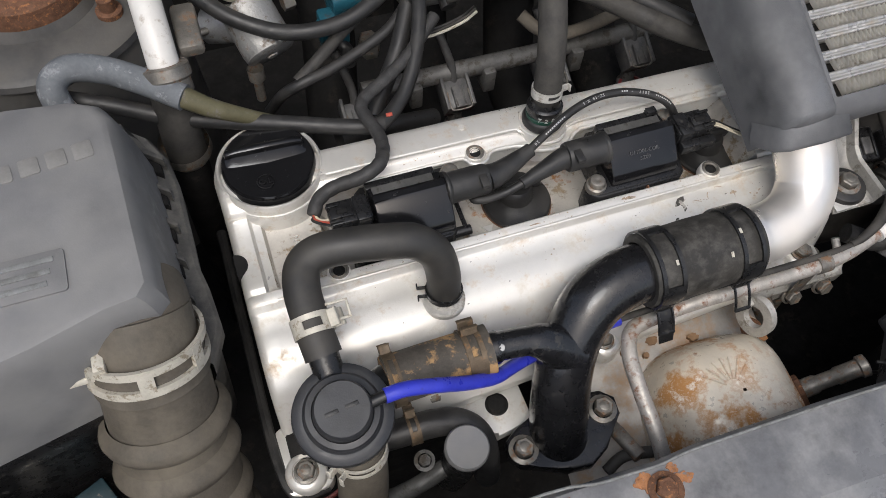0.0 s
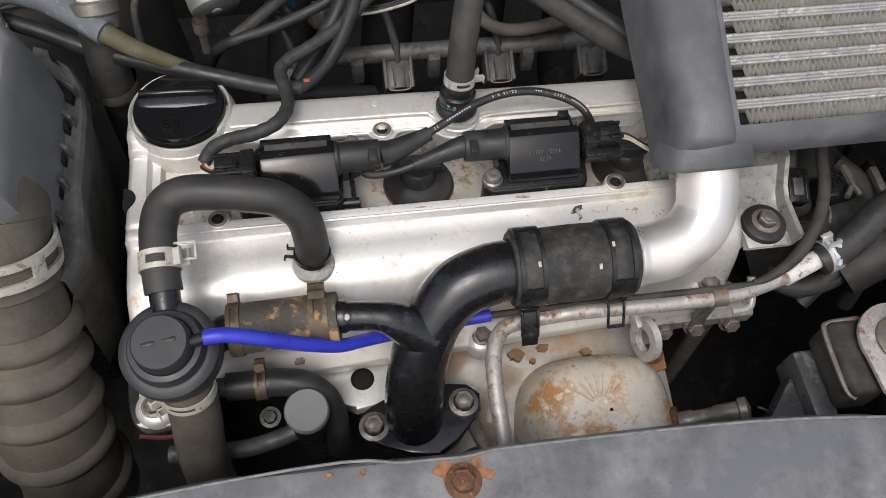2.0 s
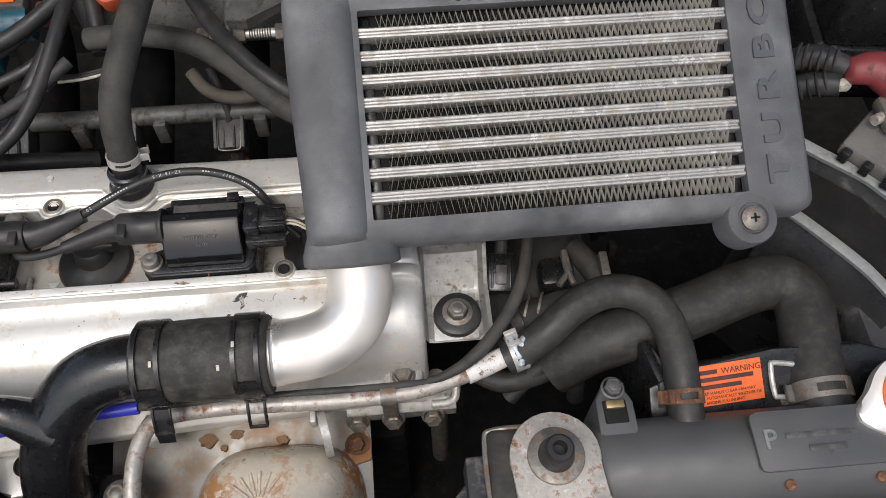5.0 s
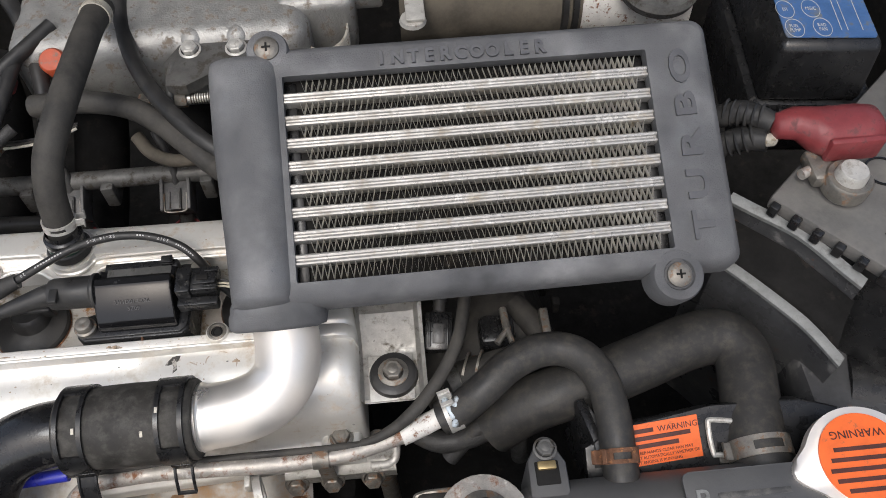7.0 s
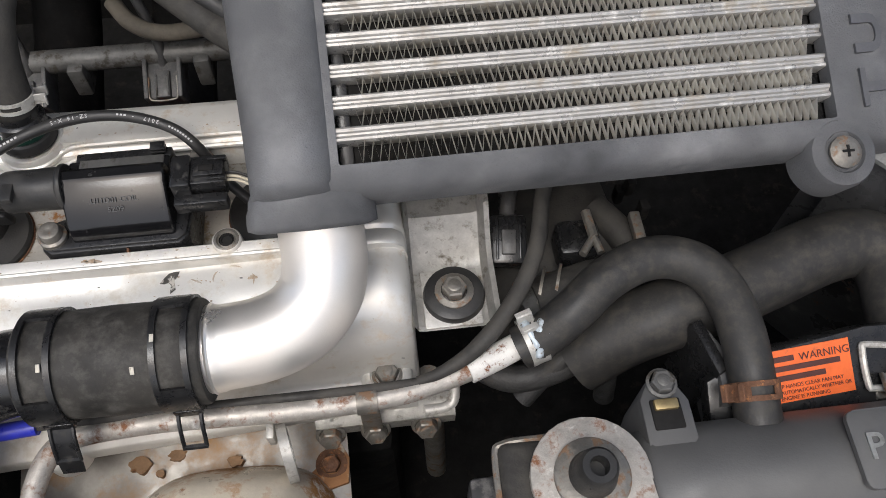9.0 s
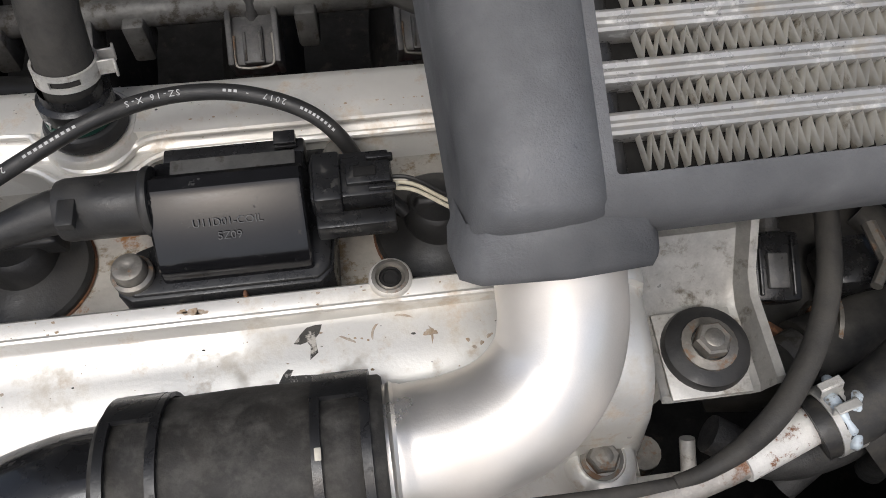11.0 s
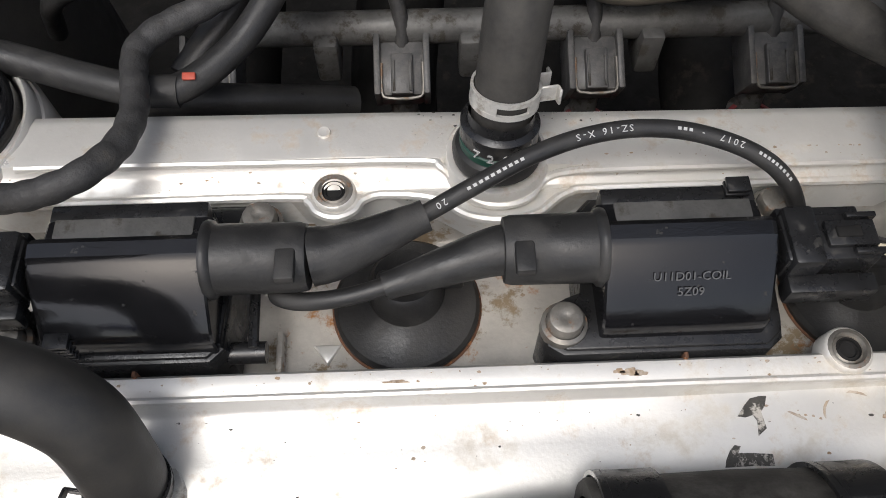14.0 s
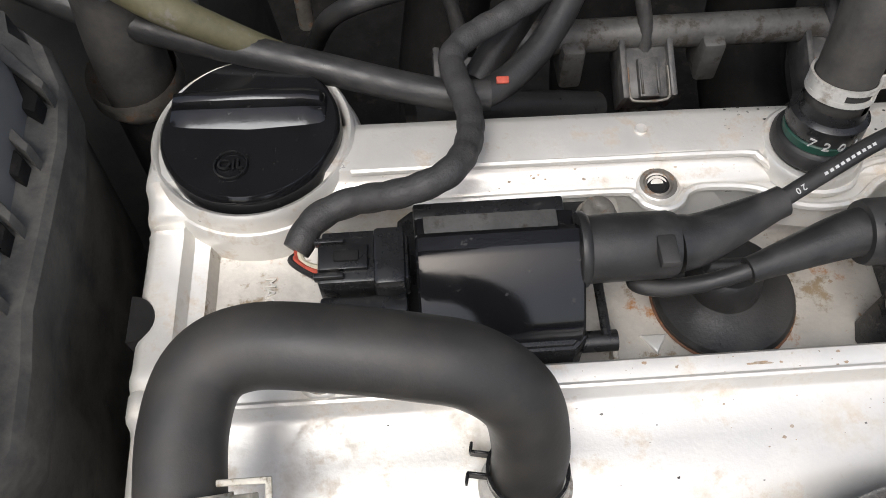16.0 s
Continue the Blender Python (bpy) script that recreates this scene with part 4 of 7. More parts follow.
def wide_clip(x, lab):
    g = thing("band_clip", (x, CY, CZ), lab, "hose clip", "band clips on the coupler")
    bm = strap((x, CY, CZ), (1, 0, 0), 0.0242, 0.0026, 0.0013, 0, 360, 48)
    bm.transform(Matrix.Translation((-0.0066, 0, 0)))
    strap((x + 0.0066, CY, CZ), (1, 0, 0), 0.0242, 0.0026, 0.0013, 0, 360, 48, (0, 0, 1), bm)
    part("band", bm, satin_black, g)
    for a0 in (20, 150, 262):
        bm = strap((x, CY, CZ), (1, 0, 0), 0.0240, 0.0118, 0.0016, a0, a0 + 40, 10)
        part("bridge", bm, satin_black, g)
    # looped tongue on the under side
    bm = bmesh.new()
    if x < 0.2:
        loft([[(x - w, y, z), (x + w, y, z), (x + w, y + 0.0012, z + 0.0010), (x - w, y + 0.0012, z + 0.0010)] for w, y, z in ((0.0060, -0.0790, -0.0080), (0.0058, -0.0865, -0.0140), (0.0055, -0.0930, -0.0230), (0.0050, -0.0965, -0.0300))], bm, closed=True, caps=True)
    for dx in (-0.0050, 0.0050):
        tube([(x + dx, -0.0790, -0.0080), (x + dx, -0.0865, -0.0140), (x + dx, -0.0930, -0.0230)], 0.0010, 6, 4, bm)
    tube([(x - 0.0055, -0.0930, -0.0230), (x + 0.0055, -0.0930, -0.0230)], 0.0013, 6, 2, bm)
    rbox((x, -0.0810, -0.0090), (0.0125, 0.0030, 0.0060), 0.0006, None, bm)
    part("tongue", bm, satin_black, g)


wide_clip(0.1870, "black wide band clip with a bent tongue on the coupler")
wide_clip(0.2425, "black wide band clip with an open loop on the coupler")
for x, yy, zz in ((0.1905, -0.0690, 0.0262), (0.2365, -0.0620, 0.0292), (0.2275, -0.0730, 0.0230)):
    part("paint_chip", rbox((0, 0, 0), (0.0018, 0.0034, 0.0006), 0.0002, frame_of((x, yy, zz), (0, yy - CY, zz - CZ))), yellowed_clip, coup, "pale paint speck")

alu_elbow = thing("intake_elbow", (0.31, -0.03, 0.0), "shiny bent aluminium intake pipe below the cooler shroud", "pipe")
ELB = [(0.2450, -0.0575, 0.0020), (0.2620, -0.0570, 0.0020), (0.2800, -0.0550, 0.0030), (0.2950, -0.0495, 0.0060), (0.3050, -0.0400, 0.0120), (0.3085, -0.0300, 0.0200), (0.3085, -0.0200, 0.0280), (0.3080, -0.0100, 0.0370)]
part("pipe_wall", tube(ELB, lambda s: 0.0192 if s > 0.14 else 0.0198, 40, 10), alu, alu_elbow)

part("end_bead", lathe([(0.0190, -0.002), (0.0206, 0.0), (0.0190, 0.002)], (0.2560, -0.0572, 0.0020), (1, 0, 0), 40), alu, alu_elbow)

# ---- intercooler ----
IX = Vector((0.9997, 0.0200, -0.0180)).normalized()
IY = Vector((-0.0055, 0.9136, 0.4065))
IY = (IY - IX * IY.dot(IX)).normalized()
IC = Matrix((IX, IY, IX.cross(IY))).transposed().to_4x4()
IC.translation = (0.3203, -0.0082, 0.0622)
cooler = thing("intercooler", label="silver finned intercooler core in a dusty black plastic shroud", category="intercooler", m=IC)
CW, CH = 0.2185, 0.1225


def ring_frame(outer, inner, z_out, z_in, depth):
    """A frame between two outlines, with an outer skirt and an inner wall."""
    bm = bmesh.new()
    rows = [[bm.verts.new((x, y, z)) for x, y in o] for o, z in ((outer[0], -depth), (outer[1], z_out - 0.006), (outer[2], z_out), (inner[0], z_in), (inner[1], -0.006))]
    n = len(rows[0])
    for a, b in zip(rows, rows[1:]):
        for k in range(n):
            bm.faces.new((a[k], a[(k + 1) % n], b[(k + 1) % n], b[k]))
    return bm


def grow(o, d):
    cxm, cym = sum(x for x, y in o) / len(o), sum(y for x, y in o) / len(o)
    return [(x + (d if x > cxm else -d), y + (d if y > cym else -d)) for x, y in o]


outer = rounded(-0.0200, -0.0110, 0.2565, 0.1390, 0.009, 5)
inner = rounded(0.0, 0.0, CW, CH, 0.0012, 5)
part("shroud", ring_frame([grow(outer, 0.0035), grow(outer, 0.0020), grow(outer, -0.0035)], [inner, inner], 0.0040, 0.0026, 0.018), shroud_plastic, cooler, local=True, flat_angle=55)
# end tank bulging over the inlet, its outer side leaning in towards the collar
sec = []
for v, k in ((-0.0140, 0.0), (-0.0132, 0.35), (-0.0118, 0.65), (-0.0095, 0.88), (-0.0060, 1.0), (0.02, 1.0), (0.05, 1.0), (0.09, 1.0), (0.12, 1.0), (0.130, 0.95), (0.1350, 0.80), (0.1380, 0.55), (0.1395, 0.0)):
    lean = 0.0055 * max(0.0, 1 - max(0.0, v) / 0.10)
    row = []
    for i in range(19):
        a = math.pi * i / 18
        cu, su = math.cos(a), math.sin(a)
        u = -0.0225 - 0.0215 * math.copysign(abs(cu) ** 0.75, cu)
        z = -0.012 + 0.0235 * su ** 0.70 if 0 < i < 18 else (-0.045 if i == 0 else -0.012)
        u += lean * max(0.0, min(1.0, (-0.010 - u) / 0.030))
        row.append((u, v, -0.045 + (z + 0.045) * (0.55 + 0.45 * k)))
    sec.append(row)
part("end_tank", loft(sec, caps=True), shroud_plastic, cooler, local=True, flat_angle=60)
# collar over the aluminium elbow
bm = loft([[(u * k + cu, v0 + vv, z0 + zz) for u, vv, zz in ((-0.0265, 0.012, -0.030), (-0.0265, 0.002, -0.008), (-0.022, -0.0005, 0.000), (0.0, -0.0015, 0.004), (0.022, -0.0005, 0.000), (0.0265, 0.002, -0.008), (0.0265, 0.012, -0.030))]
           for k, cu, v0, z0 in ((0.94, -0.0140, -0.0090, -0.001), (0.98, -0.0140, -0.0120, -0.0005), (1.0, -0.0140, -0.0150, -0.002), (1.04, -0.0140, -0.0170, -0.003), (1.05, -0.0140, -0.0215, -0.004), (1.05, -0.0140, -0.0235, -0.006), (0.98, -0.0140, -0.0235, -0.008))])
part("collar", bm, shroud_plastic, cooler, local=True, flat_angle=55)
for name, cu, cv, r in (("front_lug", 0.2180, -0.0160, 0.0155), ("rear_lug", -0.0075, 0.1400, 0.0125)):
    bm = lathe([(r * 1.05, -0.016), (r, 0.001), (r * 0.93, 0.0035), (r * 0.6, 0.0045), (r * 0.55, 0.003), (0, 0.003)], (cu, cv, 0.0), (0, 0, 1), 36)
    part(name, bm, shroud_plastic, cooler, local=True)
    bm = lathe([(0.0072, 0.003), (0.0072, 0.0042), (0.0060, 0.0050), (0.0046, 0.0056), (0.0, 0.0060)], (cu, cv, 0.001), (0, 0, 1), 24)
    sc = part("screw", bm, old_steel, cooler, "cross-head steel screw", local=True)
    bm = rbox((cu, cv, 0.0070), (0.0052, 0.0011, 0.0008), 0, pose(0, 0, 0))
    rbox((cu, cv, 0.0070), (0.0011, 0.0052, 0.0008), 0, pose(0, 0, 0), bm)
    part("cross_slot", bm, dark_void, sc, local=True)
# near-black sheet paints the shade seen between the fins
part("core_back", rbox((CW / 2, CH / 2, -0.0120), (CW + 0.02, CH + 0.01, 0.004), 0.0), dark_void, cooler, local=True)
PITCH = CH / 8.9
for i in range(9):
    v0 = i * PITCH + 0.0002
    if i:
        prof = ((-0.0034, -0.018), (-0.0034, -0.0006), (-0.0030, 0.0006), (-0.0020, 0.0009), (-0.0012, 0.0002), (-0.0006, -0.0006), (0.0002, -0.0004), (0.0008, 0.0008), (0.0020, 0.0012), (0.0028, 0.0006), (0.0032, -0.0006), (0.0032, -0.018))
        bm = loft([[(u, v0 - 0.0004 + y, z) for y, z in prof] for u in (-0.002, CW * 0.25, CW * 0.5, CW * 0.75, CW + 0.002)])
        part("bar", bm, bar_metal, cooler, local=True)
    # folded fin strip
    bm = bmesh.new()
    n = 112
    lo, hi = v0 + (0.0028 if i else 0.0006), v0 + PITCH - 0.0036
    start = 0.0080 + 0.0012 * ((i * 7) % 3)
    prev = None
    rnd = random.Random(i)
    for k in range(n + 1):
        u = start + (CW - start - 0.006) * k / n + rnd.uniform(-0.0002, 0.0002)
        w = lo if k % 2 else hi
        a, b = bm.verts.new((u, w, 0.0002)), bm.verts.new((u + 0.0003, w, -0.0048))
        if prev:
            bm.faces.new((prev[0], a, b, prev[1]))
        prev = (a, b)
    bmesh.ops.solidify(bm, geom=bm.faces[:], thickness=0.0008)
    part("fin_strip", bm, fin_metal, cooler, smooth=False, local=True)
for su in (0.0035, CW - 0.0025):
    part("core_side", rbox((su, CH / 2, -0.0130), (0.0065, CH, 0.010), 0.001), satin_black, cooler, local=True)


def raised(words, size, u, v, turn, squash, gap, across):
    for i, ch in enumerate(words):
        k = (i - (len(words) - 1) / 2) * gap
        p = (u + k, v) if not across else (u, v + k)
        text("letter", ch, size, IC @ pose(p[0], p[1], 0.0034, 0, 0, turn), letter_plastic, cooler, 0.0013, squash=squash, bold=0.0005)


raised("INTERCOOLER", 0.0108, 0.1065, 0.1285, 0, 0.95, 0.0095, False)
raised("TURBO", 0.0172, 0.2380, 0.0610, 90, 1.60, 0.0245, True)

# ---- engine mount bracket ----
mount = thing("mount_bracket", (0.368, -0.02, -0.035), "pale steel bracket with one large rubber-washered bolt", "bracket")
bm = loft([[(0.3450, y, z), (0.3462, y, z + 0.0075), (0.3485, y, z + 0.001), (0.3520, y, z), (0.3810, y, z), (0.3840, y, z + 0.001), (0.3870, y, z + 0.0085), (0.3895, y, z + 0.010)] for y, z in ((-0.0440, -0.0335), (-0.0420, -0.0320), (-0.012, -0.0320), (-0.004, -0.0280), (0.010, -0.0120), (0.022, -0.0100))])
bmesh.ops.solidify(bm, geom=bm.faces[:], thickness=0.0018)
part("bracket_plate", bm, steel, mount, flat_angle=30)
part("bracket_pad", rbox((0.3665, -0.0280, -0.0312), (0.0290, 0.0320, 0.0014), 0.0004), steel, mount)
part("rubber_washer", lathe([(0.0060, 0.006), (0.0125, 0.0058), (0.0150, 0.0045), (0.0158, 0.002), (0.0158, -0.001)], (0.3680, -0.0270, -0.0315), (0, 0, 1), 36), rubber, mount)
hex_bolt((0.3680, -0.0270, -0.0258), (0, 0, 1), 0.0064, mount, old_steel, "bolt", 1.55, 0.0070, "dull brass-tinted bolt")

# ---- rusty air pipe along the front ----
airpipe = thing("air_pipe", (0.27, -0.08, -0.04), "corroded thin steel pipe bent along the engine front", "pipe")
part("pipe_wall", tube([(0.3950, -0.0585, -0.0300), (0.3800, -0.0640, -0.0330), (0.3600, -0.0700, -0.0335), (0.3310, -0.0760, -0.0335), (0.2880, -0.0775, -0.0335), (0.2530, -0.0765, -0.0335), (0.2190, -0.0755, -0.0345), (0.1850, -0.0760, -0.0395), (0.1720, -0.0810, -0.0405), (0.1650, -0.0960, -0.0415), (0.1630, -0.1180, -0.0450), (0.1640, -0.1480, -0.0560), (0.1650, -0.1750, -0.0750)], 0.0052, 18, 8), rusty_steel, airpipe)
part("flared_end", tube([(0.3700, -0.0672, -0.0332), (0.3840, -0.0624, -0.0320), (0.3970, -0.0578, -0.0295)], 0.0066, 18), white_paint, airpipe, "white flaking painted pipe end")
part("thin_line", tube([(0.3450, -0.0715, -0.0300), (0.3200, -0.0725, -0.0290), (0.27, -0.0720, -0.0300), (0.20, -0.0715, -0.0320), (0.165, -0.0715, -0.0330)], 0.0024, 10), rubber_dusty, airpipe)
heater = thing("water_hose", (0.45, -0.03, -0.01), "arched black rubber water hose over the radiator", "hose")
part("hose_wall", tube([(0.3960, -0.0600, -0.0290), (0.4080, -0.0570, -0.0240), (0.4240, -0.0485, -0.0160), (0.4400, -0.0380, -0.0090), (0.4580, -0.0305, -0.0070), (0.4740, -0.0300, -0.0070), (0.4880, -0.0375, -0.0070), (0.4960, -0.0520, -0.0080), (0.4990, -0.0720, -0.0110), (0.4992, -0.0920, -0.0170), (0.4990, -0.1120, -0.0240)], 0.0108, 24, 8), dark_hose, heater)
spring_clip((0.4030, -0.0575, -0.0270), (0.95, 0.25, 0.18), 0.0112, heater, steel, (0.1, 0.3, 0.95), 0.009, "zinc spring clip")
pale_sealant = mat("pale_sealant", (0.50, 0.56, 0.60), 0.55, 0.3, 0.2, 90, DUST, 0.25, 80, 0.4)
for k, (dx, dy, dz, w, h, turn) in enumerate(((0.4010, -0.0590, -0.0170, 0.0050, 0.0180, 22), (0.4060, -0.0560, -0.0150, 0.0060, 0.0100, -30), (0.4120, -0.0580, -0.0145, 0.0120, 0.0038, 32), (0.4010, -0.0490, -0.0180, 0.0040, 0.0090, 8), (0.4040, -0.0670, -0.0200, 0.0045, 0.0070, -18))):
    part("sealant_lump", rbox((0, 0, 0), (w, h, 0.0042), 0.0016, pose(dx, dy, dz, 14, -9, turn), None, 3, (0.75, 0.7)), pale_sealant, heater, "pale blue dried sealant")
spring_clip((0.4991, -0.0980, -0.0190), (-0.03, -0.95, -0.30), 0.0112, heater, rust_solid, (-0.8, 0.1, 0.6), 0.009, "rusty band clip")

radhose = thing("radiator_hose", (0.55, -0.03, -0.05), "wide black rubber radiator hose bending down to the radiator", "hose")
part("hose_wall", tube([(0.4300, -0.0560, -0.0620), (0.4550, -0.0500, -0.0450), (0.4940, -0.0430, -0.0360), (0.5300, -0.0330, -0.0320), (0.5640, -0.0225, -0.0300), (0.5870, -0.0215, -0.0300), (0.5965, -0.0360, -0.0300), (0.5935, -0.0610, -0.0300), (0.5885, -0.0870, -0.0300), (0.5885, -0.1160, -0.0330)], 0.0185, 28, 8), dark_hose, radhose)
spring_clip((0.5885, -0.0990, -0.0312), (0.0, -0.99, -0.10), 0.0189, radhose, old_steel, (-0.9, 0.1, 0.1), 0.012, "grey wide spring clip")

# ---- heat shield and exhaust side ----
hs = thing("heat_shield", (0.23, -0.11, -0.12), "rust-blotched pressed steel heat shield over the exhaust", "heat shield")
bm = loft([[(x, -0.058 - 0.11 * s, -0.0985 - 0.004 * math.sin(s * 6) - 0.045 * s * s - abs(x - 0.22) ** 2 * 1.5) for s in (i / 12 for i in range(13))] for x in (0.122 + 0.0165 * k for k in range(12))])
part("upper_plate", bm, shield_shaded, hs)
rings = []
for rr in (0.02, 0.2, 0.4, 0.55, 0.68, 0.79, 0.88, 0.95, 1.0, 1.03):
    ring = []
    for k in range(48):
        a = 2 * math.pi * k / 48
        q = (abs(math.cos(a)) ** 3.2 + abs(math.sin(a)) ** 3.2) ** (-1 / 3.2)
        x, y = 0.0580 * rr * q * math.cos(a), 0.0560 * rr * q * math.sin(a)
        h = 0.050 * (1 - rr ** 4.5) if rr < 1.01 else -0.012
        ring.append((0.2400 + x + 0.02 * y, -0.1335 + y, -0.1160 + h - 0.06 * max(0.0, -0.012 - y) + 0.0012 * math.sin(90 * x) * math.cos(70 * y)))
    rings.append(ring)
part("dome", loft(rings, closed=True), shield, hs, "rust-flaked bulge of the shield")
for k in range(7):
    a = radians(38 + 17 * k)
    part("pressed_rib", tube([(0.2345 + 0.006 * math.cos(a), -0.1300 + 0.006 * math.sin(a), -0.0662), (0.2345 + 0.015 * math.cos(a), -0.1300 + 0.015 * math.sin(a), -0.0662), (0.2345 + 0.022 * math.cos(a), -0.1300 + 0.022 * math.sin(a), -0.0670)], 0.0013, 6, 4), shield, hs)
for k, (x, y, w) in enumerate(((0.192, -0.074, 0.0070), (0.212, -0.071, 0.0060), (0.243, -0.078, 0.0050), (0.203, -0.080, 0.0030))):
    rnd = random.Random(k)
    ring = [(x + w * (0.6 + 0.4 * rnd.random()) * math.cos(q), y + w * 0.8 * (0.6 + 0.4 * rnd.random()) * math.sin(q)) for q in (2 * math.pi * n / 18 for n in range(18))]
    part("rust_spot", prism(ring, -0.1060, -0.1012), mat("tan_rust_spot", (0.27, 0.16, 0.085), 0.75, 0.1, 0.3, 60, (0.18, 0.08, 0.03), 0.2, 90), hs)

# ---- radiator support and radiator ----
beam = thing("radiator_support", (0.3, -0.2, 0.0), "worn grey painted front cross panel with rust spots", "car body", kind="structure")
bm = loft([[(x, y0 + dy, z0 + dz) for dy, dz in ((0.004, -0.040), (0.002, -0.004), (-0.001, 0.0), (-0.004, 0.0006), (-0.045, -0.002), (-0.055, -0.010), (-0.10, -0.016), (-0.104, -0.06))] for x, y0, z0 in ((-0.50, -0.200, -0.012), (0.0, -0.167, 0.010), (0.10, -0.1695, 0.012), (0.130, -0.1705, 0.012), (0.155, -0.1690, 0.0128), (0.24, -0.1700, 0.012), (0.30, -0.1720, 0.011), (0.36, -0.1760, 0.006), (0.40, -0.181, -0.002), (0.43, -0.198, -0.014), (1.0, -0.22, -0.04))])
part("panel", bm, grey_paint, beam, flat_angle=35)
# thin pale tube paints the highlight along the fold
part("folded_edge", tube([(x, y - 0.0015, z + 0.0008) for x, y, z in ((-0.50, -0.200, -0.012), (0.0, -0.167, 0.010), (0.10, -0.1695, 0.012), (0.130, -0.1705, 0.012), (0.155, -0.1690, 0.0128), (0.24, -0.1700, 0.012), (0.30, -0.1720, 0.011), (0.36, -0.1760, 0.006), (0.40, -0.181, -0.002), (0.43, -0.198, -0.014))], 0.0009, 8, 6), rail_grey, beam, "pale edge line standing for a thin highlight")
for k, (x, y, w) in enumerate(((0.121, -0.1790, 0.0100), (0.140, -0.1820, 0.0060), (0.136, -0.1755, 0.0045), (0.075, -0.1740, 0.0030), (0.058, -0.1725, 0.0022))):
    rnd = random.Random(40 + k)
    lobes = [rnd.uniform(0, 6.3) for _ in range(3)]
    ring = [(x + w * r * math.cos(q), y + 0.8 * w * r * math.sin(q)) for q, r in ((q, 0.72 + 0.16 * math.sin(2 * q + lobes[0]) + 0.10 * math.sin(5 * q + lobes[1]) + 0.05 * math.sin(11 * q + lobes[2])) for q in (2 * math.pi * n / 48 for n in range(48)))]
    part("rust_patch", prism(ring, 0.0080, 0.0132), rust_patch, beam, "flaking rust patch")
hex_bolt((0.1275, -0.1850, 0.0128), (0, 0, 1), 0.0062, beam, rust_solid, "bolt", 1.6, 0.006, "rusty bolt")


# ---- rear breather hose ----
rear = thing("breather_hose", (0.163, 0.068, 0.01), "dusty black rubber breather hose rising behind the cover", "hose")
part("hose_wall", tube([(0.1625, 0.0690, 0.0240), (0.1640, 0.0730, 0.0400), (0.1655, 0.0790, 0.0560), (0.1690, 0.0910, 0.0720), (0.1750, 0.1120, 0.0830), (0.1800, 0.1400, 0.0880), (0.1830, 0.1700, 0.0880), (0.1840, 0.2000, 0.0840), (0.1840, 0.2250, 0.0760)], 0.0093, 24, 8), rubber_dusty, rear)
grom = thing("breather_valve", (0.162, 0.067, 0.008), "black breather valve with white figures and a green seal", "valve")
part("valve_seat", lathe([(0.0175, -0.006), (0.0168, -0.0004), (0.0158, 0.0008), (0.0140, 0.0008), (0.0125, 0.0)], (0.1620, 0.0665, 0.0088), (0, 0, 1), 40), silver, grom, "raised silver seat")
part("grommet", lathe([(0.0140, 0.000), (0.0142, 0.0028), (0.0132, 0.0048), (0.0118, 0.0054), (0.0114, 0.0058)], (0.1620, 0.0665, 0.0098), (0, 0.10, 1), 36), rubber, grom)
part("seal_ring", lathe([(0.0112, 0.0), (0.0120, 0.0008), (0.0119, 0.0032), (0.0110, 0.0038)], (0.1620, 0.0668, 0.0150), (0, 0.12, 1), 36), green_ring, grom)
part("valve_neck", lathe([(0.0114, 0.0), (0.0122, 0.0010), (0.0122, 0.0062), (0.0112, 0.0070), (0.0104, 0.0074), (0.0100, 0.0110)], (0.1622, 0.0672, 0.0180), (0.03, 0.16, 1), 36), satin_black, grom)
for i, ch in enumerate("7201"):
    a = radians(-128 + 22 * i)
    p = Vector((0.1621 + 0.0121 * math.cos(a), 0.0676 + 0.0121 * math.sin(a), 0.0207))
    out = Vector((math.cos(a), math.sin(a), 0.05)).normalized()
    right = Vector((-math.sin(a), math.cos(a), 0))
    m = Matrix((right, out.cross(right), out)).transposed().to_4x4()
    m.translation = p
    text("figure", ch, 0.0050, m, white_ink, grom, 0.0003)
spring_clip((0.1634, 0.0712, 0.0335), (0.06, 0.24, 0.97), 0.0096, rear, steel, (0.95, 0.25, 0.1), 0.006, "bright steel spring clip")
part("end_clip", strap((0.1838, 0.2120, 0.0805), (0, 0.97, -0.3), 0.0096, 0.008, 0.001), yellowed_clip, rear, "pale band clip")

# ---- taped wiring lead to the first coil ----
taped = thing("wiring_harness", (0.02, 0.05, 0.02), "black cloth-taped wiring lead crossing the silver cover", "wiring")
TAPED = [(-0.0060, 0.0340, 0.0150), (0.0000, 0.0425, 0.0180), (0.0110, 0.0470, 0.0200), (0.0280, 0.0455, 0.0260), (0.0410, 0.0500, 0.0280), (0.0480, 0.0640, 0.0230), (0.0495, 0.0790, 0.0200), (0.0465, 0.0950, 0.0180), (0.0455, 0.1060, 0.0170), (0.0520, 0.1140, 0.0180), (0.0680, 0.1230, 0.0200), (0.0900, 0.1380, 0.0230), (0.1150, 0.1600, 0.0300)]
part("tape_wrap", tube(TAPED, lambda s: 0.0042 + 0.0004 * abs(math.sin(s * 75)), 16, 14), tape_black, taped)
for dx, mm in ((0.0, red_paint), (0.0018, wire_white), (-0.0016, rubber)):
    part("wire", tube([(-0.0055, 0.0345 + dx, 0.0150), (-0.0055 + dx, 0.0300, 0.0155), (0.0010, 0.0250 + dx, 0.0170), (0.0060, 0.0245 + dx, 0.0180)], 0.0010, 8), mm, taped)
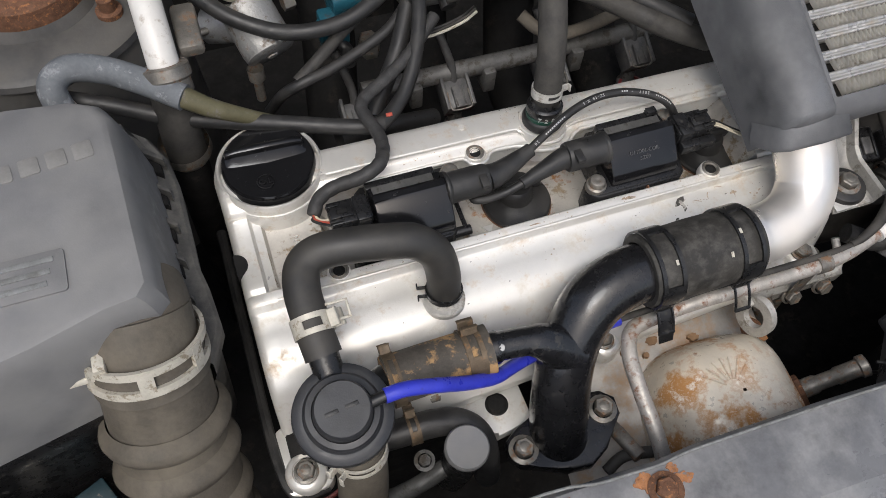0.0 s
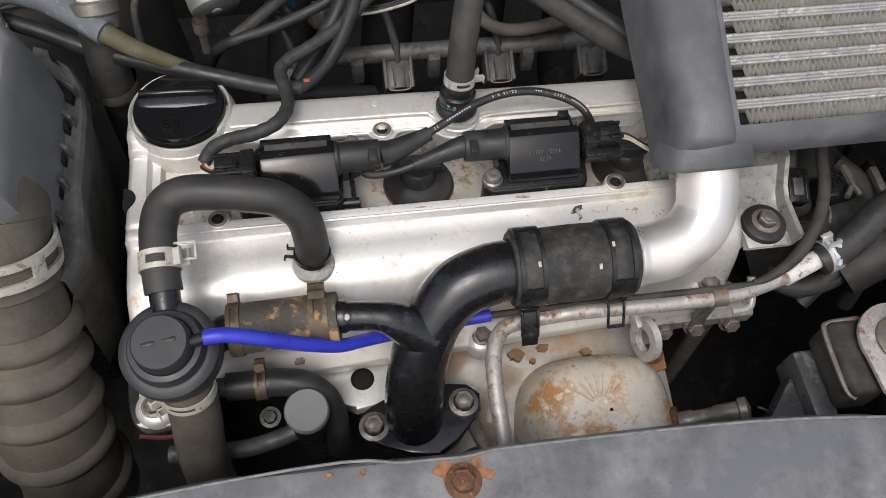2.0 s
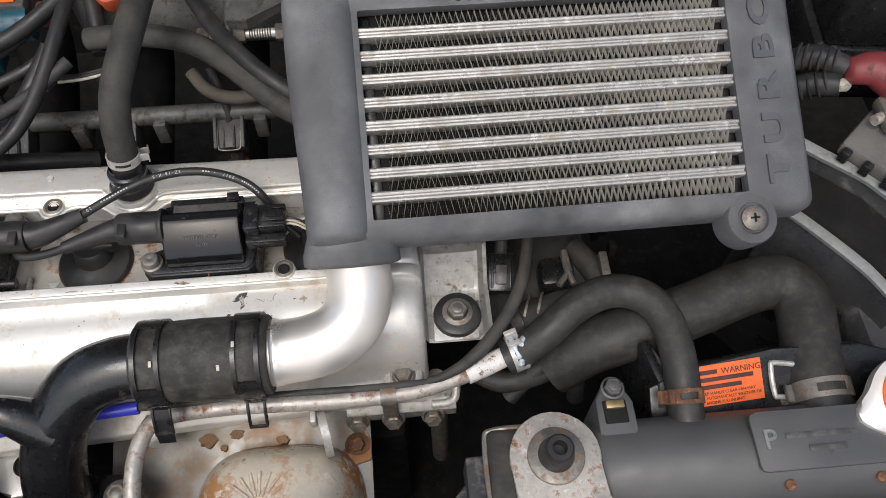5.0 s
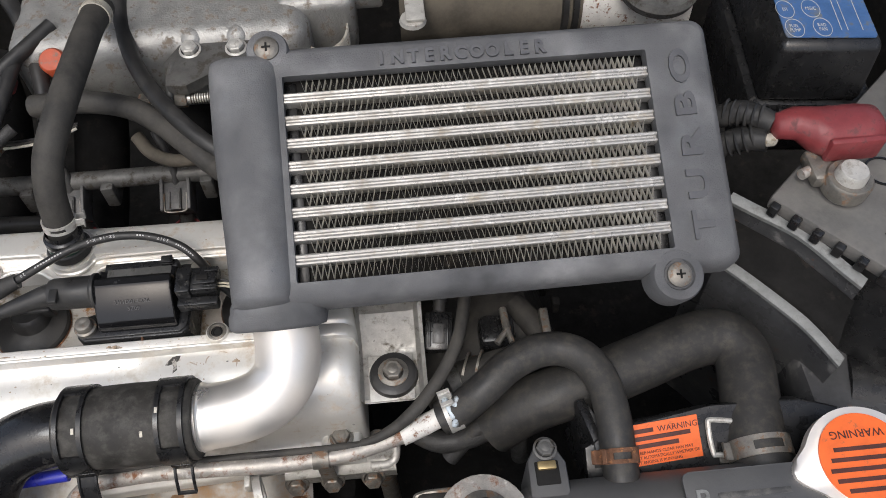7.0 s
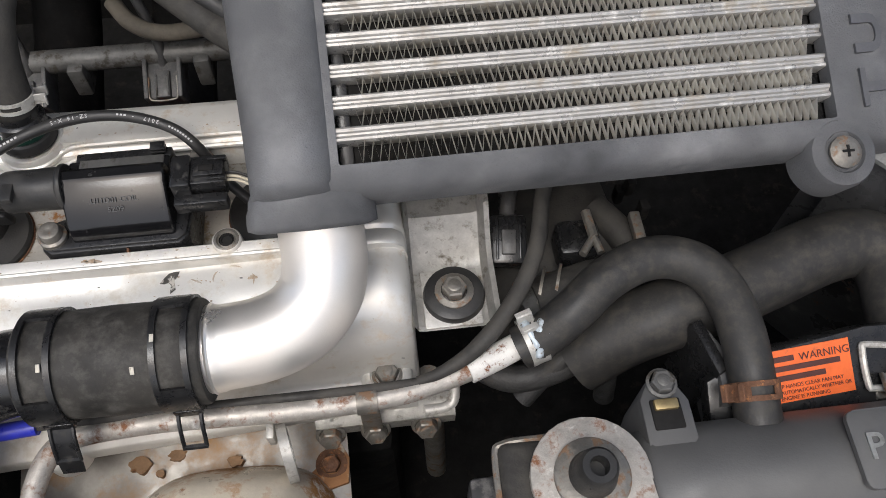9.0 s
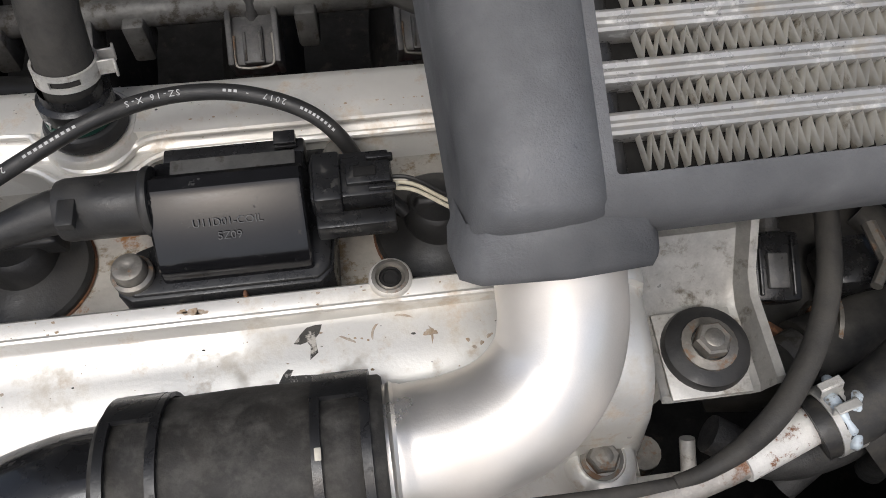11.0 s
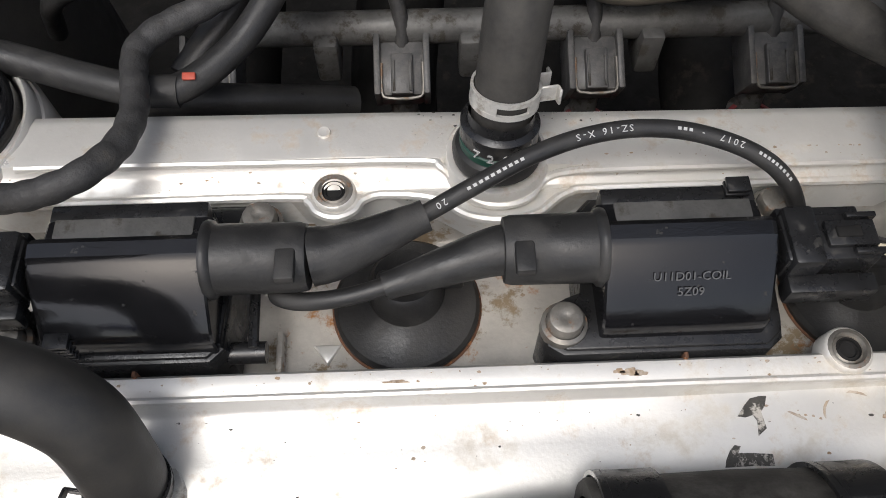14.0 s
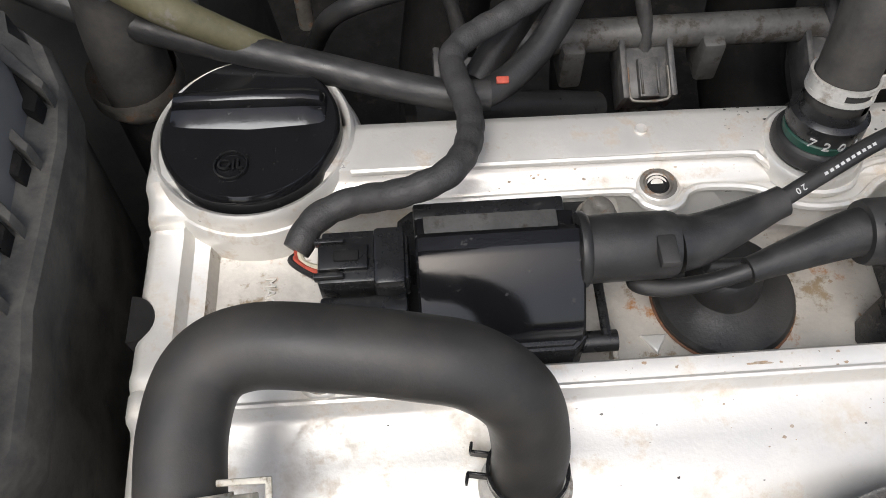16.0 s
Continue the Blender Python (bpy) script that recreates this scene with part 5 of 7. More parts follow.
for dy, mm in ((0.0, wire_white), (0.0022, rubber), (-0.0022, wire_white)):
    solo("wire", tube([(0.2600, 0.0245 + dy, 0.0190), (0.2700, 0.0235 + dy, 0.0185), (0.2820, 0.0185 + dy, 0.0130), (0.2950, 0.0150 + dy, 0.0060)], 0.0007, 8), mm, "thin insulated wire from the coil connector", "wire")


def cable(points, r, label, material=None, seg=14, name="cable"):
    g = thing(name, points[0], label, "cable", "cables behind the cover")
    part("sheath", tube(points, r, seg, 8), material or rubber, g)
    return g


cable([(-0.140, 0.150, 0.040), (-0.110, 0.140, 0.034), (-0.080, 0.129, 0.026), (-0.052, 0.121, 0.0210), (-0.024, 0.1145, 0.0165), (0.006, 0.1070, 0.0120), (0.026, 0.1010, 0.0100), (0.0445, 0.0960, 0.0090), (0.058, 0.096, 0.008)], 0.0056, "thick black cable with a chafed patch passing the oil cap")
red_lead = cable([(0.052, 0.0950, 0.0080), (0.060, 0.0985, 0.0080), (0.0700, 0.1060, 0.0095), (0.0800, 0.1160, 0.0130), (0.0900, 0.1300, 0.0200), (0.1000, 0.1500, 0.0300), (0.1080, 0.1750, 0.0400), (0.1150, 0.2100, 0.0480)], 0.0052, "black cable with a red paint mark behind the cover")
part("paint_mark", rbox((0, 0, 0), (0.0044, 0.0026, 0.0012), 0.0004, frame_of((0.0625, 0.0975, 0.0135), (0, -0.3, 0.95))), red_paint, red_lead, "dab of red paint")
cable([(-0.140, 0.290, 0.030), (-0.080, 0.255, 0.045), (-0.045, 0.215, 0.045), (-0.020, 0.188, 0.038), (0.010, 0.172, 0.032), (0.040, 0.168, 0.032), (0.065, 0.172, 0.036), (0.090, 0.186, 0.042), (0.115, 0.208, 0.050), (0.140, 0.235, 0.056)], 0.0056, "thick black cable looping towards the bulkhead")
cable([(0.012, 0.150, 0.005), (0.030, 0.160, 0.012), (0.050, 0.172, 0.020), (0.075, 0.186, 0.028), (0.100, 0.206, 0.036), (0.130, 0.235, 0.044)], 0.0045, "dusty black cable rising to the rear", rubber_dusty)
cable([(-0.010, 0.160, -0.030), (0.000, 0.150, -0.005), (0.014, 0.147, 0.006), (0.035, 0.150, 0.010), (0.060, 0.158, 0.014), (0.085, 0.168, 0.020), (0.105, 0.185, 0.028)], 0.0040, "black cable branch under the loom")
cable([(0.055, 0.112, -0.004), (0.062, 0.122, 0.000), (0.072, 0.134, 0.006), (0.085, 0.150, 0.016), (0.100, 0.175, 0.030)], 0.0062, "corrugated black loom tube behind the cover")
cable([(0.030, 0.112, -0.020), (0.050, 0.118, -0.025), (0.080, 0.125, -0.035), (0.110, 0.135, -0.050)], 0.0070, "dark cable lying behind the cover")
cable([(0.128, 0.176, 0.034), (0.150, 0.173, 0.038), (0.176, 0.169, 0.040), (0.202, 0.160, 0.040), (0.225, 0.142, 0.040), (0.246, 0.121, 0.038), (0.270, 0.101, 0.032), (0.300, 0.090, 0.022)], 0.0080, "thick dusty black hose running under the shroud", rubber_dusty, name="vacuum_hose")
cable([(0.183, 0.275, 0.056), (0.188, 0.240, 0.053), (0.199, 0.203, 0.051), (0.214, 0.172, 0.050), (0.234, 0.143, 0.048), (0.256, 0.120, 0.044), (0.286, 0.100, 0.034)], 0.0060, "black vacuum hose from the plenum to the shroud", name="vacuum_hose")
cable([(0.140, 0.205, 0.010), (0.170, 0.196, 0.014), (0.205, 0.186, 0.012), (0.225, 0.176, 0.006)], 0.0062, "ribbed dusty hose piece above the fuel rail", rubber_dusty, name="vacuum_hose")
cable([(0.190, 0.172, 0.000), (0.200, 0.160, -0.006), (0.216, 0.154, -0.010), (0.240, 0.155, -0.010), (0.268, 0.160, -0.008)], 0.0050, "brown rubber fuel hose above the rail", rubber_brown, name="fuel_hose")
cable([(0.095, 0.280, 0.050), (0.112, 0.250, 0.046), (0.124, 0.220, 0.040), (0.130, 0.195, 0.030), (0.132, 0.175, 0.020)], 0.0062, "black hose dropping behind the loom", name="vacuum_hose")
for k, (mm, off) in enumerate(((yellowed_clip, 0.0), (rubber_dusty, 0.0028), (rubber, 0.0052))):
    solo("wire", tube([(0.100, 0.160 + off, 0.010), (0.120, 0.160 + off, 0.012), (0.140, 0.164 + off, 0.014), (0.152, 0.170 + off, 0.015)], 0.0011, 8), mm, "thin pale wire of the injector loom", "wire")

# ---- fuel rail and injectors ----
rail = thing("fuel_rail", (0.17, 0.160, -0.035), "dull grey fuel rail behind the valve cover", "fuel rail")
part("rail_body", tube([(0.060, 0.1600, -0.0320), (0.180, 0.1595, -0.0320), (0.330, 0.1590, -0.0320)], 0.0072, 18), engine_dark, rail)
for q in (0.100, 0.160, 0.235):
    part("rail_bracket", rbox((q, 0.156, -0.040), (0.010, 0.018, 0.022), 0.002), engine_dark, rail)


def injector(x):
    g = thing("injector_plug", (x, 0.146, -0.060), "grey plastic injector plug with a wire clip", "connector", "injector plugs behind the cover")
    m = pose(x, 0.1450, -0.0440, 24, 0, 0)
    bm = rbox((0, 0, 0), (0.0190, 0.0230, 0.0160), 0.0018, m)
    part("housing", bm, plug_grey, g)
    bm = rbox((0, -0.0030, 0.0090), (0.0090, 0.0170, 0.0040), 0.0008, m)
    part("latch", bm, plug_grey, g)
    bm = bmesh.new()
    for s in (-1, 1):
        rbox((s * 0.0034, -0.0040, 0.0112), (0.0010, 0.0130, 0.0012), 0.0003, m, bm)
    part("latch_rib", bm, engine_dark, g)
    for s in (-1, 1):
        part("side_guide", rbox((s * 0.0102, 0.002, 0.001), (0.0028, 0.0270, 0.0190), 0.0008, m), plug_grey, g)
    bm = tube([m @ Vector(q) for q in ((-0.0085, 0.002, 0.0088), (-0.0085, -0.0100, 0.0088), (-0.0055, -0.0128, 0.0088), (0.0055, -0.0128, 0.0088), (0.0085, -0.0100, 0.0088), (0.0085, 0.002, 0.0088))], 0.0007, 6, 3)
    part("wire_clip", bm, old_steel, g)
    part("lead", tube([m @ Vector(q) for q in ((0, 0.008, 0.004), (0.000, 0.020, 0.012), (-0.004, 0.034, 0.022), (-0.008, 0.045, 0.030))], 0.0032, 10), tape_black, g)
    part("body", lathe([(0.0075, 0.0), (0.0080, 0.012), (0.0060, 0.014), (0.0060, 0.030)], (x, 0.142, -0.085), (0, 0.15, 1), 20), engine_dark, g)
    part("lower_ring", lathe([(0.0110, 0), (0.0115, 0.003), (0.0090, 0.004)], (x, 0.134, -0.072), (0, 0.1, 1), 20), red_rubber, g)
    return g


for x in (0.1310, 0.2110, 0.2860, 0.0520):
    injector(x)
manifold = thing("intake_manifold", (0.2, 0.2, -0.08), "cast intake runners with the shadow behind the rail in their colour", "manifold")
# runners coloured near-black to stand for the shadow behind the rail
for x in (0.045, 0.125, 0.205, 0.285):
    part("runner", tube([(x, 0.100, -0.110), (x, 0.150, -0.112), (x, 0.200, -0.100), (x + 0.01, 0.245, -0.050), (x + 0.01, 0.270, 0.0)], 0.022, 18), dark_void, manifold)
plenum = thing("plenum", (0.25, 0.26, 0.03), "rough speckled cast alloy plenum at the rear", "manifold")
part("casting", rbox((0.215, 0.265, 0.018), (0.220, 0.110, 0.075), 0.016, None, None, 4), cast_alloy, plenum)
part("bolt_flange", prism([(0.222, 0.196), (0.232, 0.214), (0.296, 0.216), (0.302, 0.196), (0.290, 0.190), (0.262, 0.186), (0.240, 0.170), (0.226, 0.172)], 0.040, 0.048, 0.001), engine_dark, plenum)
for x, y in ((0.240, 0.206), (0.273, 0.205)):
    part("dome", lathe([(0.013, 0.0), (0.011, 0.010), (0.006, 0.014), (0, 0.015)], (x, 0.222, 0.040), (0, 0.1, 1), 24), cast_alloy, plenum)
    hex_bolt((x, y, 0.048), (0, -0.1, 1), 0.0062, plenum, steel, "flange_bolt", 1.3)
part("cap_plug", lathe([(0.0095, 0.0), (0.0095, 0.014), (0.0080, 0.0160), (0, 0.0165)], (0.142, 0.212, 0.036), (0, -0.45, 0.9), 24), mat("orange_cap", (0.42, 0.075, 0.03), 0.5, 0.0, 0.2, 80, DUST, 0.15, 60), plenum, "faded orange plastic cap")
stay = thing("throttle_bracket", (0.25, 0.17, 0.03), "dark bent cable bracket with a threaded adjuster", "bracket")
part("stay_bar", tube([(0.228, 0.196, 0.046), (0.226, 0.180, 0.044), (0.2255, 0.160, 0.030)], 0.0030, 10), engine_dark, stay)
part("adjuster", tube([(0.205, 0.1720, 0.0340), (0.262, 0.1720, 0.0340)], 0.0034, 12), steel, stay)
bm = bmesh.new()
for k in range(9):
    lathe([(0.0034, -0.0005), (0.0043, 0.0), (0.0034, 0.0005)], (0.240 + 0.0018 * k, 0.172, 0.034), (1, 0, 0), 14, bm)
part("thread", bm, old_steel, stay)
for x in (0.208, 0.233, 0.262):
    part("lock_nut", prism([(0.0062 * math.cos(radians(60 * i)), 0.0062 * math.sin(radians(60 * i))) for i in range(6)], -0.004, 0.004, 0.0006, frame_of((x, 0.172, 0.034), (1, 0, 0))), old_steel, stay)

# throttle body and air duct behind the shroud
throttle = thing("throttle_unit", (0.35, 0.25, 0.02), "cast alloy throttle body with a ribbed collar", "throttle body")
part("body", rbox((0.330, 0.262, 0.030), (0.060, 0.050, 0.055), 0.008, None, None, 3), cast_alloy, throttle)
for k in range(6):
    part("rib_ring", lathe([(0.018, -0.0012), (0.0196, 0), (0.018, 0.0012)], (0.334, 0.236, 0.018 + 0.0034 * k), (0, -0.4, 0.9), 28), yellowed_clip, throttle)
part("stub", rbox((0.362, 0.268, 0.045), (0.040, 0.030, 0.022), 0.004), cast_alloy, throttle)
duct = thing("intake_duct", (0.45, 0.27, 0.03), "wide dusty dark intake duct behind the cooler", "duct")
part("duct_wall", tube([(0.395, 0.275, 0.030), (0.46, 0.272, 0.030), (0.535, 0.268, 0.030)], 0.040, 32), rubber_brown, duct)
for x in (0.520, 0.528):
    part("rib", lathe([(0.0400, -0.003), (0.0430, -0.002), (0.0430, 0.002), (0.0400, 0.003)], (x, 0.269, 0.030), (1, 0, 0), 36), rubber, duct)
part("alloy_end", tube([(0.530, 0.268, 0.030), (0.575, 0.262, 0.034), (0.620, 0.255, 0.034)], 0.038, 32), white_paint, duct, "pale speckled alloy end")
part("stay", rbox((0.404, 0.236, 0.060), (0.014, 0.060, 0.003), 0.001, pose(0, 0, 0)), steel, duct)
part("strap_foot", lathe([(0.010, -0.001), (0.009, 0.002), (0, 0.003)], (0.402, 0.212, 0.056), (0, 0, 1), 20), steel, duct)
solo("filler_lid", lathe([(0.030, 0.0), (0.031, 0.006), (0.028, 0.010), (0, 0.011)], (0.585, 0.225, 0.060), (0, -0.2, 1), 36), engine_dark, "dark round lid behind the cooler shroud", "lid")

# ---- brake master, strut tower and pipes at the rear left ----
tower = thing("strut_tower", (-0.14, 0.23, 0.0), "grey dusty strut tower with a rusty top mount", "car body", kind="structure")
part("tower_wall", lathe([(0.105, -0.20), (0.092, 0.0), (0.086, 0.024), (0.080, 0.028), (0.050, 0.029), (0.046, 0.036)], (-0.150, 0.262, 0.0), (0, 0, 1), 56), tower_paint, tower)
part("gasket_edge", lathe([(0.0865, 0.022), (0.089, 0.024), (0.0865, 0.027)], (-0.150, 0.262, 0.0), (0, 0, 1), 56), rubber, tower)
part("top_mount", lathe([(0.044, 0.030), (0.042, 0.046), (0.030, 0.050), (0.026, 0.064), (0, 0.066)], (-0.150, 0.262, 0.0), (0, 0, 1), 36), rust_solid, tower, "rusty strut top")
part("mount_stud", lathe([(0.009, 0.0), (0.009, 0.004), (0.006, 0.005), (0.006, 0.014), (0, 0.015)], (-0.098, 0.226, 0.028), (0, 0, 1), 16), rust_solid, tower)

white = thing("ac_pipe", (-0.07, 0.15, 0.05), "white painted metal pipe with a bolted collar", "pipe")
part("pipe_wall", tube([(-0.078, 0.300, 0.110), (-0.072, 0.240, 0.095), (-0.070, 0.190, 0.080), (-0.069, 0.155, 0.066), (-0.069, 0.138, 0.050)], 0.0098, 22), cream_paint, white)
part("collar", lathe([(0.0100, 0.0), (0.0150, 0.001), (0.0155, 0.008), (0.0135, 0.010), (0.0140, 0.018), (0.0120, 0.020)], (-0.0690, 0.1420, 0.056), (0.02, -0.55, -0.84), 28), old_steel, white)
part("lower_pipe", tube([(-0.0690, 0.135, 0.045), (-0.0715, 0.128, 0.010), (-0.0720, 0.126, -0.012)], 0.0135, 22), rubber_dusty, white)
part("lower_cup", lathe([(0.0170, 0.0), (0.0178, -0.008), (0.0150, -0.014), (0.0130, -0.015)], (-0.0725, 0.1250, 0.000), (0, -0.1, 1), 28), old_steel, white)
# drop pipe's colour carries the shade of the gap it runs into
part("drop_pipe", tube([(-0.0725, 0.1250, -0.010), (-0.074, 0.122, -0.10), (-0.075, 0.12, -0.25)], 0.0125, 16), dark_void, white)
part("side_lug", rbox((-0.050, 0.168, 0.055), (0.016, 0.040, 0.010), 0.003), old_steel, white)
heat = thing("coolant_hose", (-0.10, 0.13, 0.06), "dusty grey rubber hose over the air box", "hose")
part("hose_wall", tube([(-0.133, 0.132, 0.040), (-0.135, 0.142, 0.056), (-0.124, 0.150, 0.060), (-0.105, 0.148, 0.056), (-0.084, 0.137, 0.051), (-0.062, 0.121, 0.046)], 0.0085, 20, 8), mat("chalky_grey_rubber", (0.13, 0.14, 0.15), 0.75, 0.0, 0.3, 40, (0.25, 0.26, 0.27), 0.25, 50, 0.3), heat)
part("joiner", tube([(-0.064, 0.1225, 0.0465), (-0.048, 0.1170, 0.036), (-0.028, 0.1160, 0.022), (-0.010, 0.118, 0.008)], lambda s: 0.0070 - 0.003 * s, 16), mat("olive_sheath", (0.11, 0.10, 0.055), 0.6, 0.0, 0.3, 50, DUST, 0.2, 60), heat)
part("metal_nipple", tube([(-0.133, 0.133, 0.046), (-0.133, 0.128, 0.015)], 0.0088, 16), rusty_steel, heat)

master = thing("brake_master", (-0.005, 0.20, 0.0), "worn cast alloy cylinder with a stepped silver neck", "cylinder")
part("barrel", lathe([(0.0, 0.040), (0.0150, 0.040), (0.0190, 0.038), (0.0192, 0.006), (0.0185, 0.001), (0.0172, 0.0), (0.0, -0.0002)], (0.0010, 0.180, 0.0060), (-0.25, 0.80, 0.45), 32), cast_alloy, master)
part("barrel_side", tube([(-0.036, 0.222, 0.004), (-0.010, 0.206, 0.014), (0.004, 0.200, 0.018)], 0.0135, 22), cast_alloy, master)
part("bolt_end", lathe([(0.004, 0), (0.0035, 0.001), (0, 0.0012)], (0.0012, 0.1792, 0.0052), (0.25, -0.80, -0.45), 12), steel, master)
part("neck", lathe([(0.0210, 0.0), (0.0250, 0.010), (0.0235, 0.014), (0.0260, 0.018), (0.0245, 0.022), (0.0270, 0.028), (0.0270, 0.05)], (-0.004, 0.226, 0.028), (-0.05, 0.25, 1), 36), yellowed_clip, master)
part("pipe_nut", lathe([(0.0060, 0), (0.0060, 0.010), (0.0035, 0.012), (0.0035, 0.030)], (-0.013, 0.176, 0.000), (0, -0.1, -1), 12), old_steel, master)
part("side_nut", tube([(0.018, 0.214, 0.018), (0.026, 0.216, 0.018)], 0.0065, 6), old_steel, master)
part("thin_pipe", tube([(-0.030, 0.212, 0.010), (-0.050, 0.206, 0.010), (-0.060, 0.190, 0.000), (-0.060, 0.170, -0.040)], 0.0028, 10), old_steel, master)

sol = thing("solenoid", (0.055, 0.19, 0.01), "teal blue plastic solenoid with its plug", "solenoid")
part("coil_case", tube([(0.048, 0.196, 0.030), (0.084, 0.200, 0.030)], 0.0125, 24), teal_plastic, sol)
part("metal_cover", rbox((0.066, 0.208, 0.040), (0.036, 0.016, 0.012), 0.002), engine_dark, sol)
part("sticker", rbox((0.067, 0.206, 0.0468), (0.022, 0.006, 0.0012), 0.0003), orange_label, sol)
bm = rbox((0.048, 0.186, 0.014), (0.020, 0.018, 0.022), 0.002, None)
rbox((0.040, 0.182, 0.014), (0.008, 0.012, 0.016), 0.0015, None, bm)
part("plug", bm, teal_plastic, sol)
part("lead", tube([(0.050, 0.180, 0.004), (0.054, 0.172, 0.000), (0.052, 0.160, 0.002)], 0.0050, 12), rubber, sol)
part("red_plug", rbox((0.098, 0.205, 0.032), (0.020, 0.014, 0.014), 0.002), red_rubber, sol)
solo("hex_bolt", lathe([(0.0085, -0.01), (0.0085, 0.004), (0.007, 0.006), (0, 0.006)], (0.074, 0.186, -0.010), (0, -0.1, 1), 6), old_steel, "grey hexagon bolt beside the loom", "bolt")

# ---- air filter box ----
box = thing("air_filter_box", (-0.16, 0.02, -0.05), "faded black plastic air filter box with raised lettering", "air filter box")
LID = [(-0.36, 0.108), (-0.150, 0.101), (-0.118, 0.097), (-0.106, 0.091), (-0.1005, 0.080), (-0.099, 0.052), (-0.097, 0.000), (-0.096, -0.026), (-0.101, -0.033), (-0.116, -0.035), (-0.150, -0.045), (-0.36, -0.090)]


def shrink(o, k, cx0=-0.20, cy0=0.015):
    return [(cx0 + (x - cx0) * k, cy0 + (y - cy0) * k) for x, y in o]


bm = loft([[(x, y, z) for x, y in shrink(LID, k)] for k, z in ((1.105, 0.006), (1.100, 0.030), (1.065, 0.060), (1.035, 0.078), (1.012, 0.0855), (0.985, 0.0890), (0.950, 0.0900))], closed=True, caps=True)
part("lid", bm, grey_plastic, box, flat_angle=35)
bm = loft([[(x, y, z) for x, y in shrink(LID, k)] for k, z in ((0.98, -0.16), (1.02, -0.02), (1.10, -0.012), (1.115, 0.004), (1.10, 0.010), (1.05, 0.012))], closed=True, caps=True)
part("lower_box", bm, satin_black, box, flat_angle=40)
RIM = ((-0.102, 0.126), (-0.091, 0.116), (-0.082, 0.097), (-0.0785, 0.074), (-0.0780, 0.040), (-0.0780, 0.016), (-0.0750, -0.001), (-0.0730, -0.024), (-0.0820, -0.046))
bm = loft([[(-0.112, y, 0.034), (-0.098 + (x + 0.080) * 0.3, y, 0.030), (x - 0.006, y, 0.0235), (x - 0.002, y, 0.0235), (x, y, 0.0210), (x - 0.001, y, 0.0050), (x - 0.006, y, -0.010), (x - 0.012, y, -0.10)] for x, y in RIM])
part("rim", bm, rim_dusty, box, "dusty moulded rim", flat_angle=40)
for k in range(5):
    y = 0.098 - 0.0245 * k
    bm = prism([(-0.101, y + 0.011), (-0.0835, y - 0.007), (-0.0835, y - 0.0105), (-0.101, y + 0.004)], 0.014, 0.0330, 0.001)
    part("lid_rib", bm, rim_dusty, box)
    # solid near-black blocks paint the shade of pockets between the ribs
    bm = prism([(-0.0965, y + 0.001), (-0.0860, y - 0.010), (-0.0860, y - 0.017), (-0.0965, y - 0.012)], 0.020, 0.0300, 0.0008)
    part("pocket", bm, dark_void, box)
bm = prism(rounded(-0.175, -0.020, -0.131, 0.004, 0.002), 0.0880, 0.0912, 0.0004)
part("label_plate", bm, grey_plastic, box)
for k in range(3):
    part("print_bar", rbox((-0.152 - 0.002 * k, -0.001 - 0.0065 * k, 0.0914), (0.032, 0.0030, 0.0006), 0.0002), rail_grey, box)
for k in range(4):
    part("raised_mark", prism(rounded(-0.0050, -0.0055, 0.0050, 0.0055, 0.0012), 0, 0.0012, 0.0004, pose(-0.1560 + 0.0135 * k, 0.0560 + 0.0016 * k, 0.0894, 0, 0, 7)), mark_brown, box, "raised block of the maker's mark")
part("outlet", tube([(-0.1130, -0.008, 0.050), (-0.1115, -0.020, 0.050), (-0.1120, -0.035, 0.042)], 0.0285, 32), rubber_brown, box)
part("side_bracket", prism(rounded(-0.1790, -0.0420, -0.1630, -0.0220, 0.002), -0.0205, -0.0185, 0.0004), yellowed_clip, box, "pale perforated metal tab")
# tab hole is a near-black disc, its shade painted
part("bracket_hole", lathe([(0.0035, 0), (0, 0.0003)], (-0.1710, -0.0290, -0.0183), (0, 0, 1), 12), dark_void, box)
bellows = thing("intake_bellows", (-0.12, -0.08, 0.0), "dusty brown ribbed rubber intake hose on the air box", "hose")


def swelling(s):
    return 0.0275 + 0.0045 * min(1, s * 1.8)


BEL = [(-0.1105, -0.021, 0.055), (-0.1115, -0.035, 0.042), (-0.1132, -0.046, 0.020), (-0.1155, -0.060, -0.006), (-0.1165, -0.077, -0.034), (-0.1170, -0.095, -0.064), (-0.1165, -0.110, -0.100), (-0.116, -0.118, -0.15)]
part("hose_wall", tube(BEL, swelling, 40, 10), rubber_brown, bellows)
part("end_collar", lathe([(0.0280, -0.010), (0.0296, -0.009), (0.0298, 0.008), (0.0306, 0.011), (0.0280, 0.013)], (-0.1118, -0.0375, 0.0370), (-0.06, -0.47, -0.88), 40), rubber_brown, bellows)
bel_line = curve_points(BEL, 10)
for k in (29, 37, 46, 55, 64):
    along = bel_line[k + 1] - bel_line[k - 1]
    prof = [(0.0305, -0.0085), (0.0330, -0.0062), (0.0352, -0.0030), (0.0362, 0.0), (0.0352, 0.0030), (0.0330, 0.0062), (0.0305, 0.0085)]
    part("ridge", lathe(prof, bel_line[k], along, 44), rubber_brown, bellows)
clampo = thing("hose_clamp", (-0.121, -0.05, 0.03), "yellowed wide spring clamp round the intake hose", "hose clamp")
AX = Vector((-0.06, -0.47, -0.88)).normalized()
CO = Vector((-0.1116, -0.0350, 0.0410))
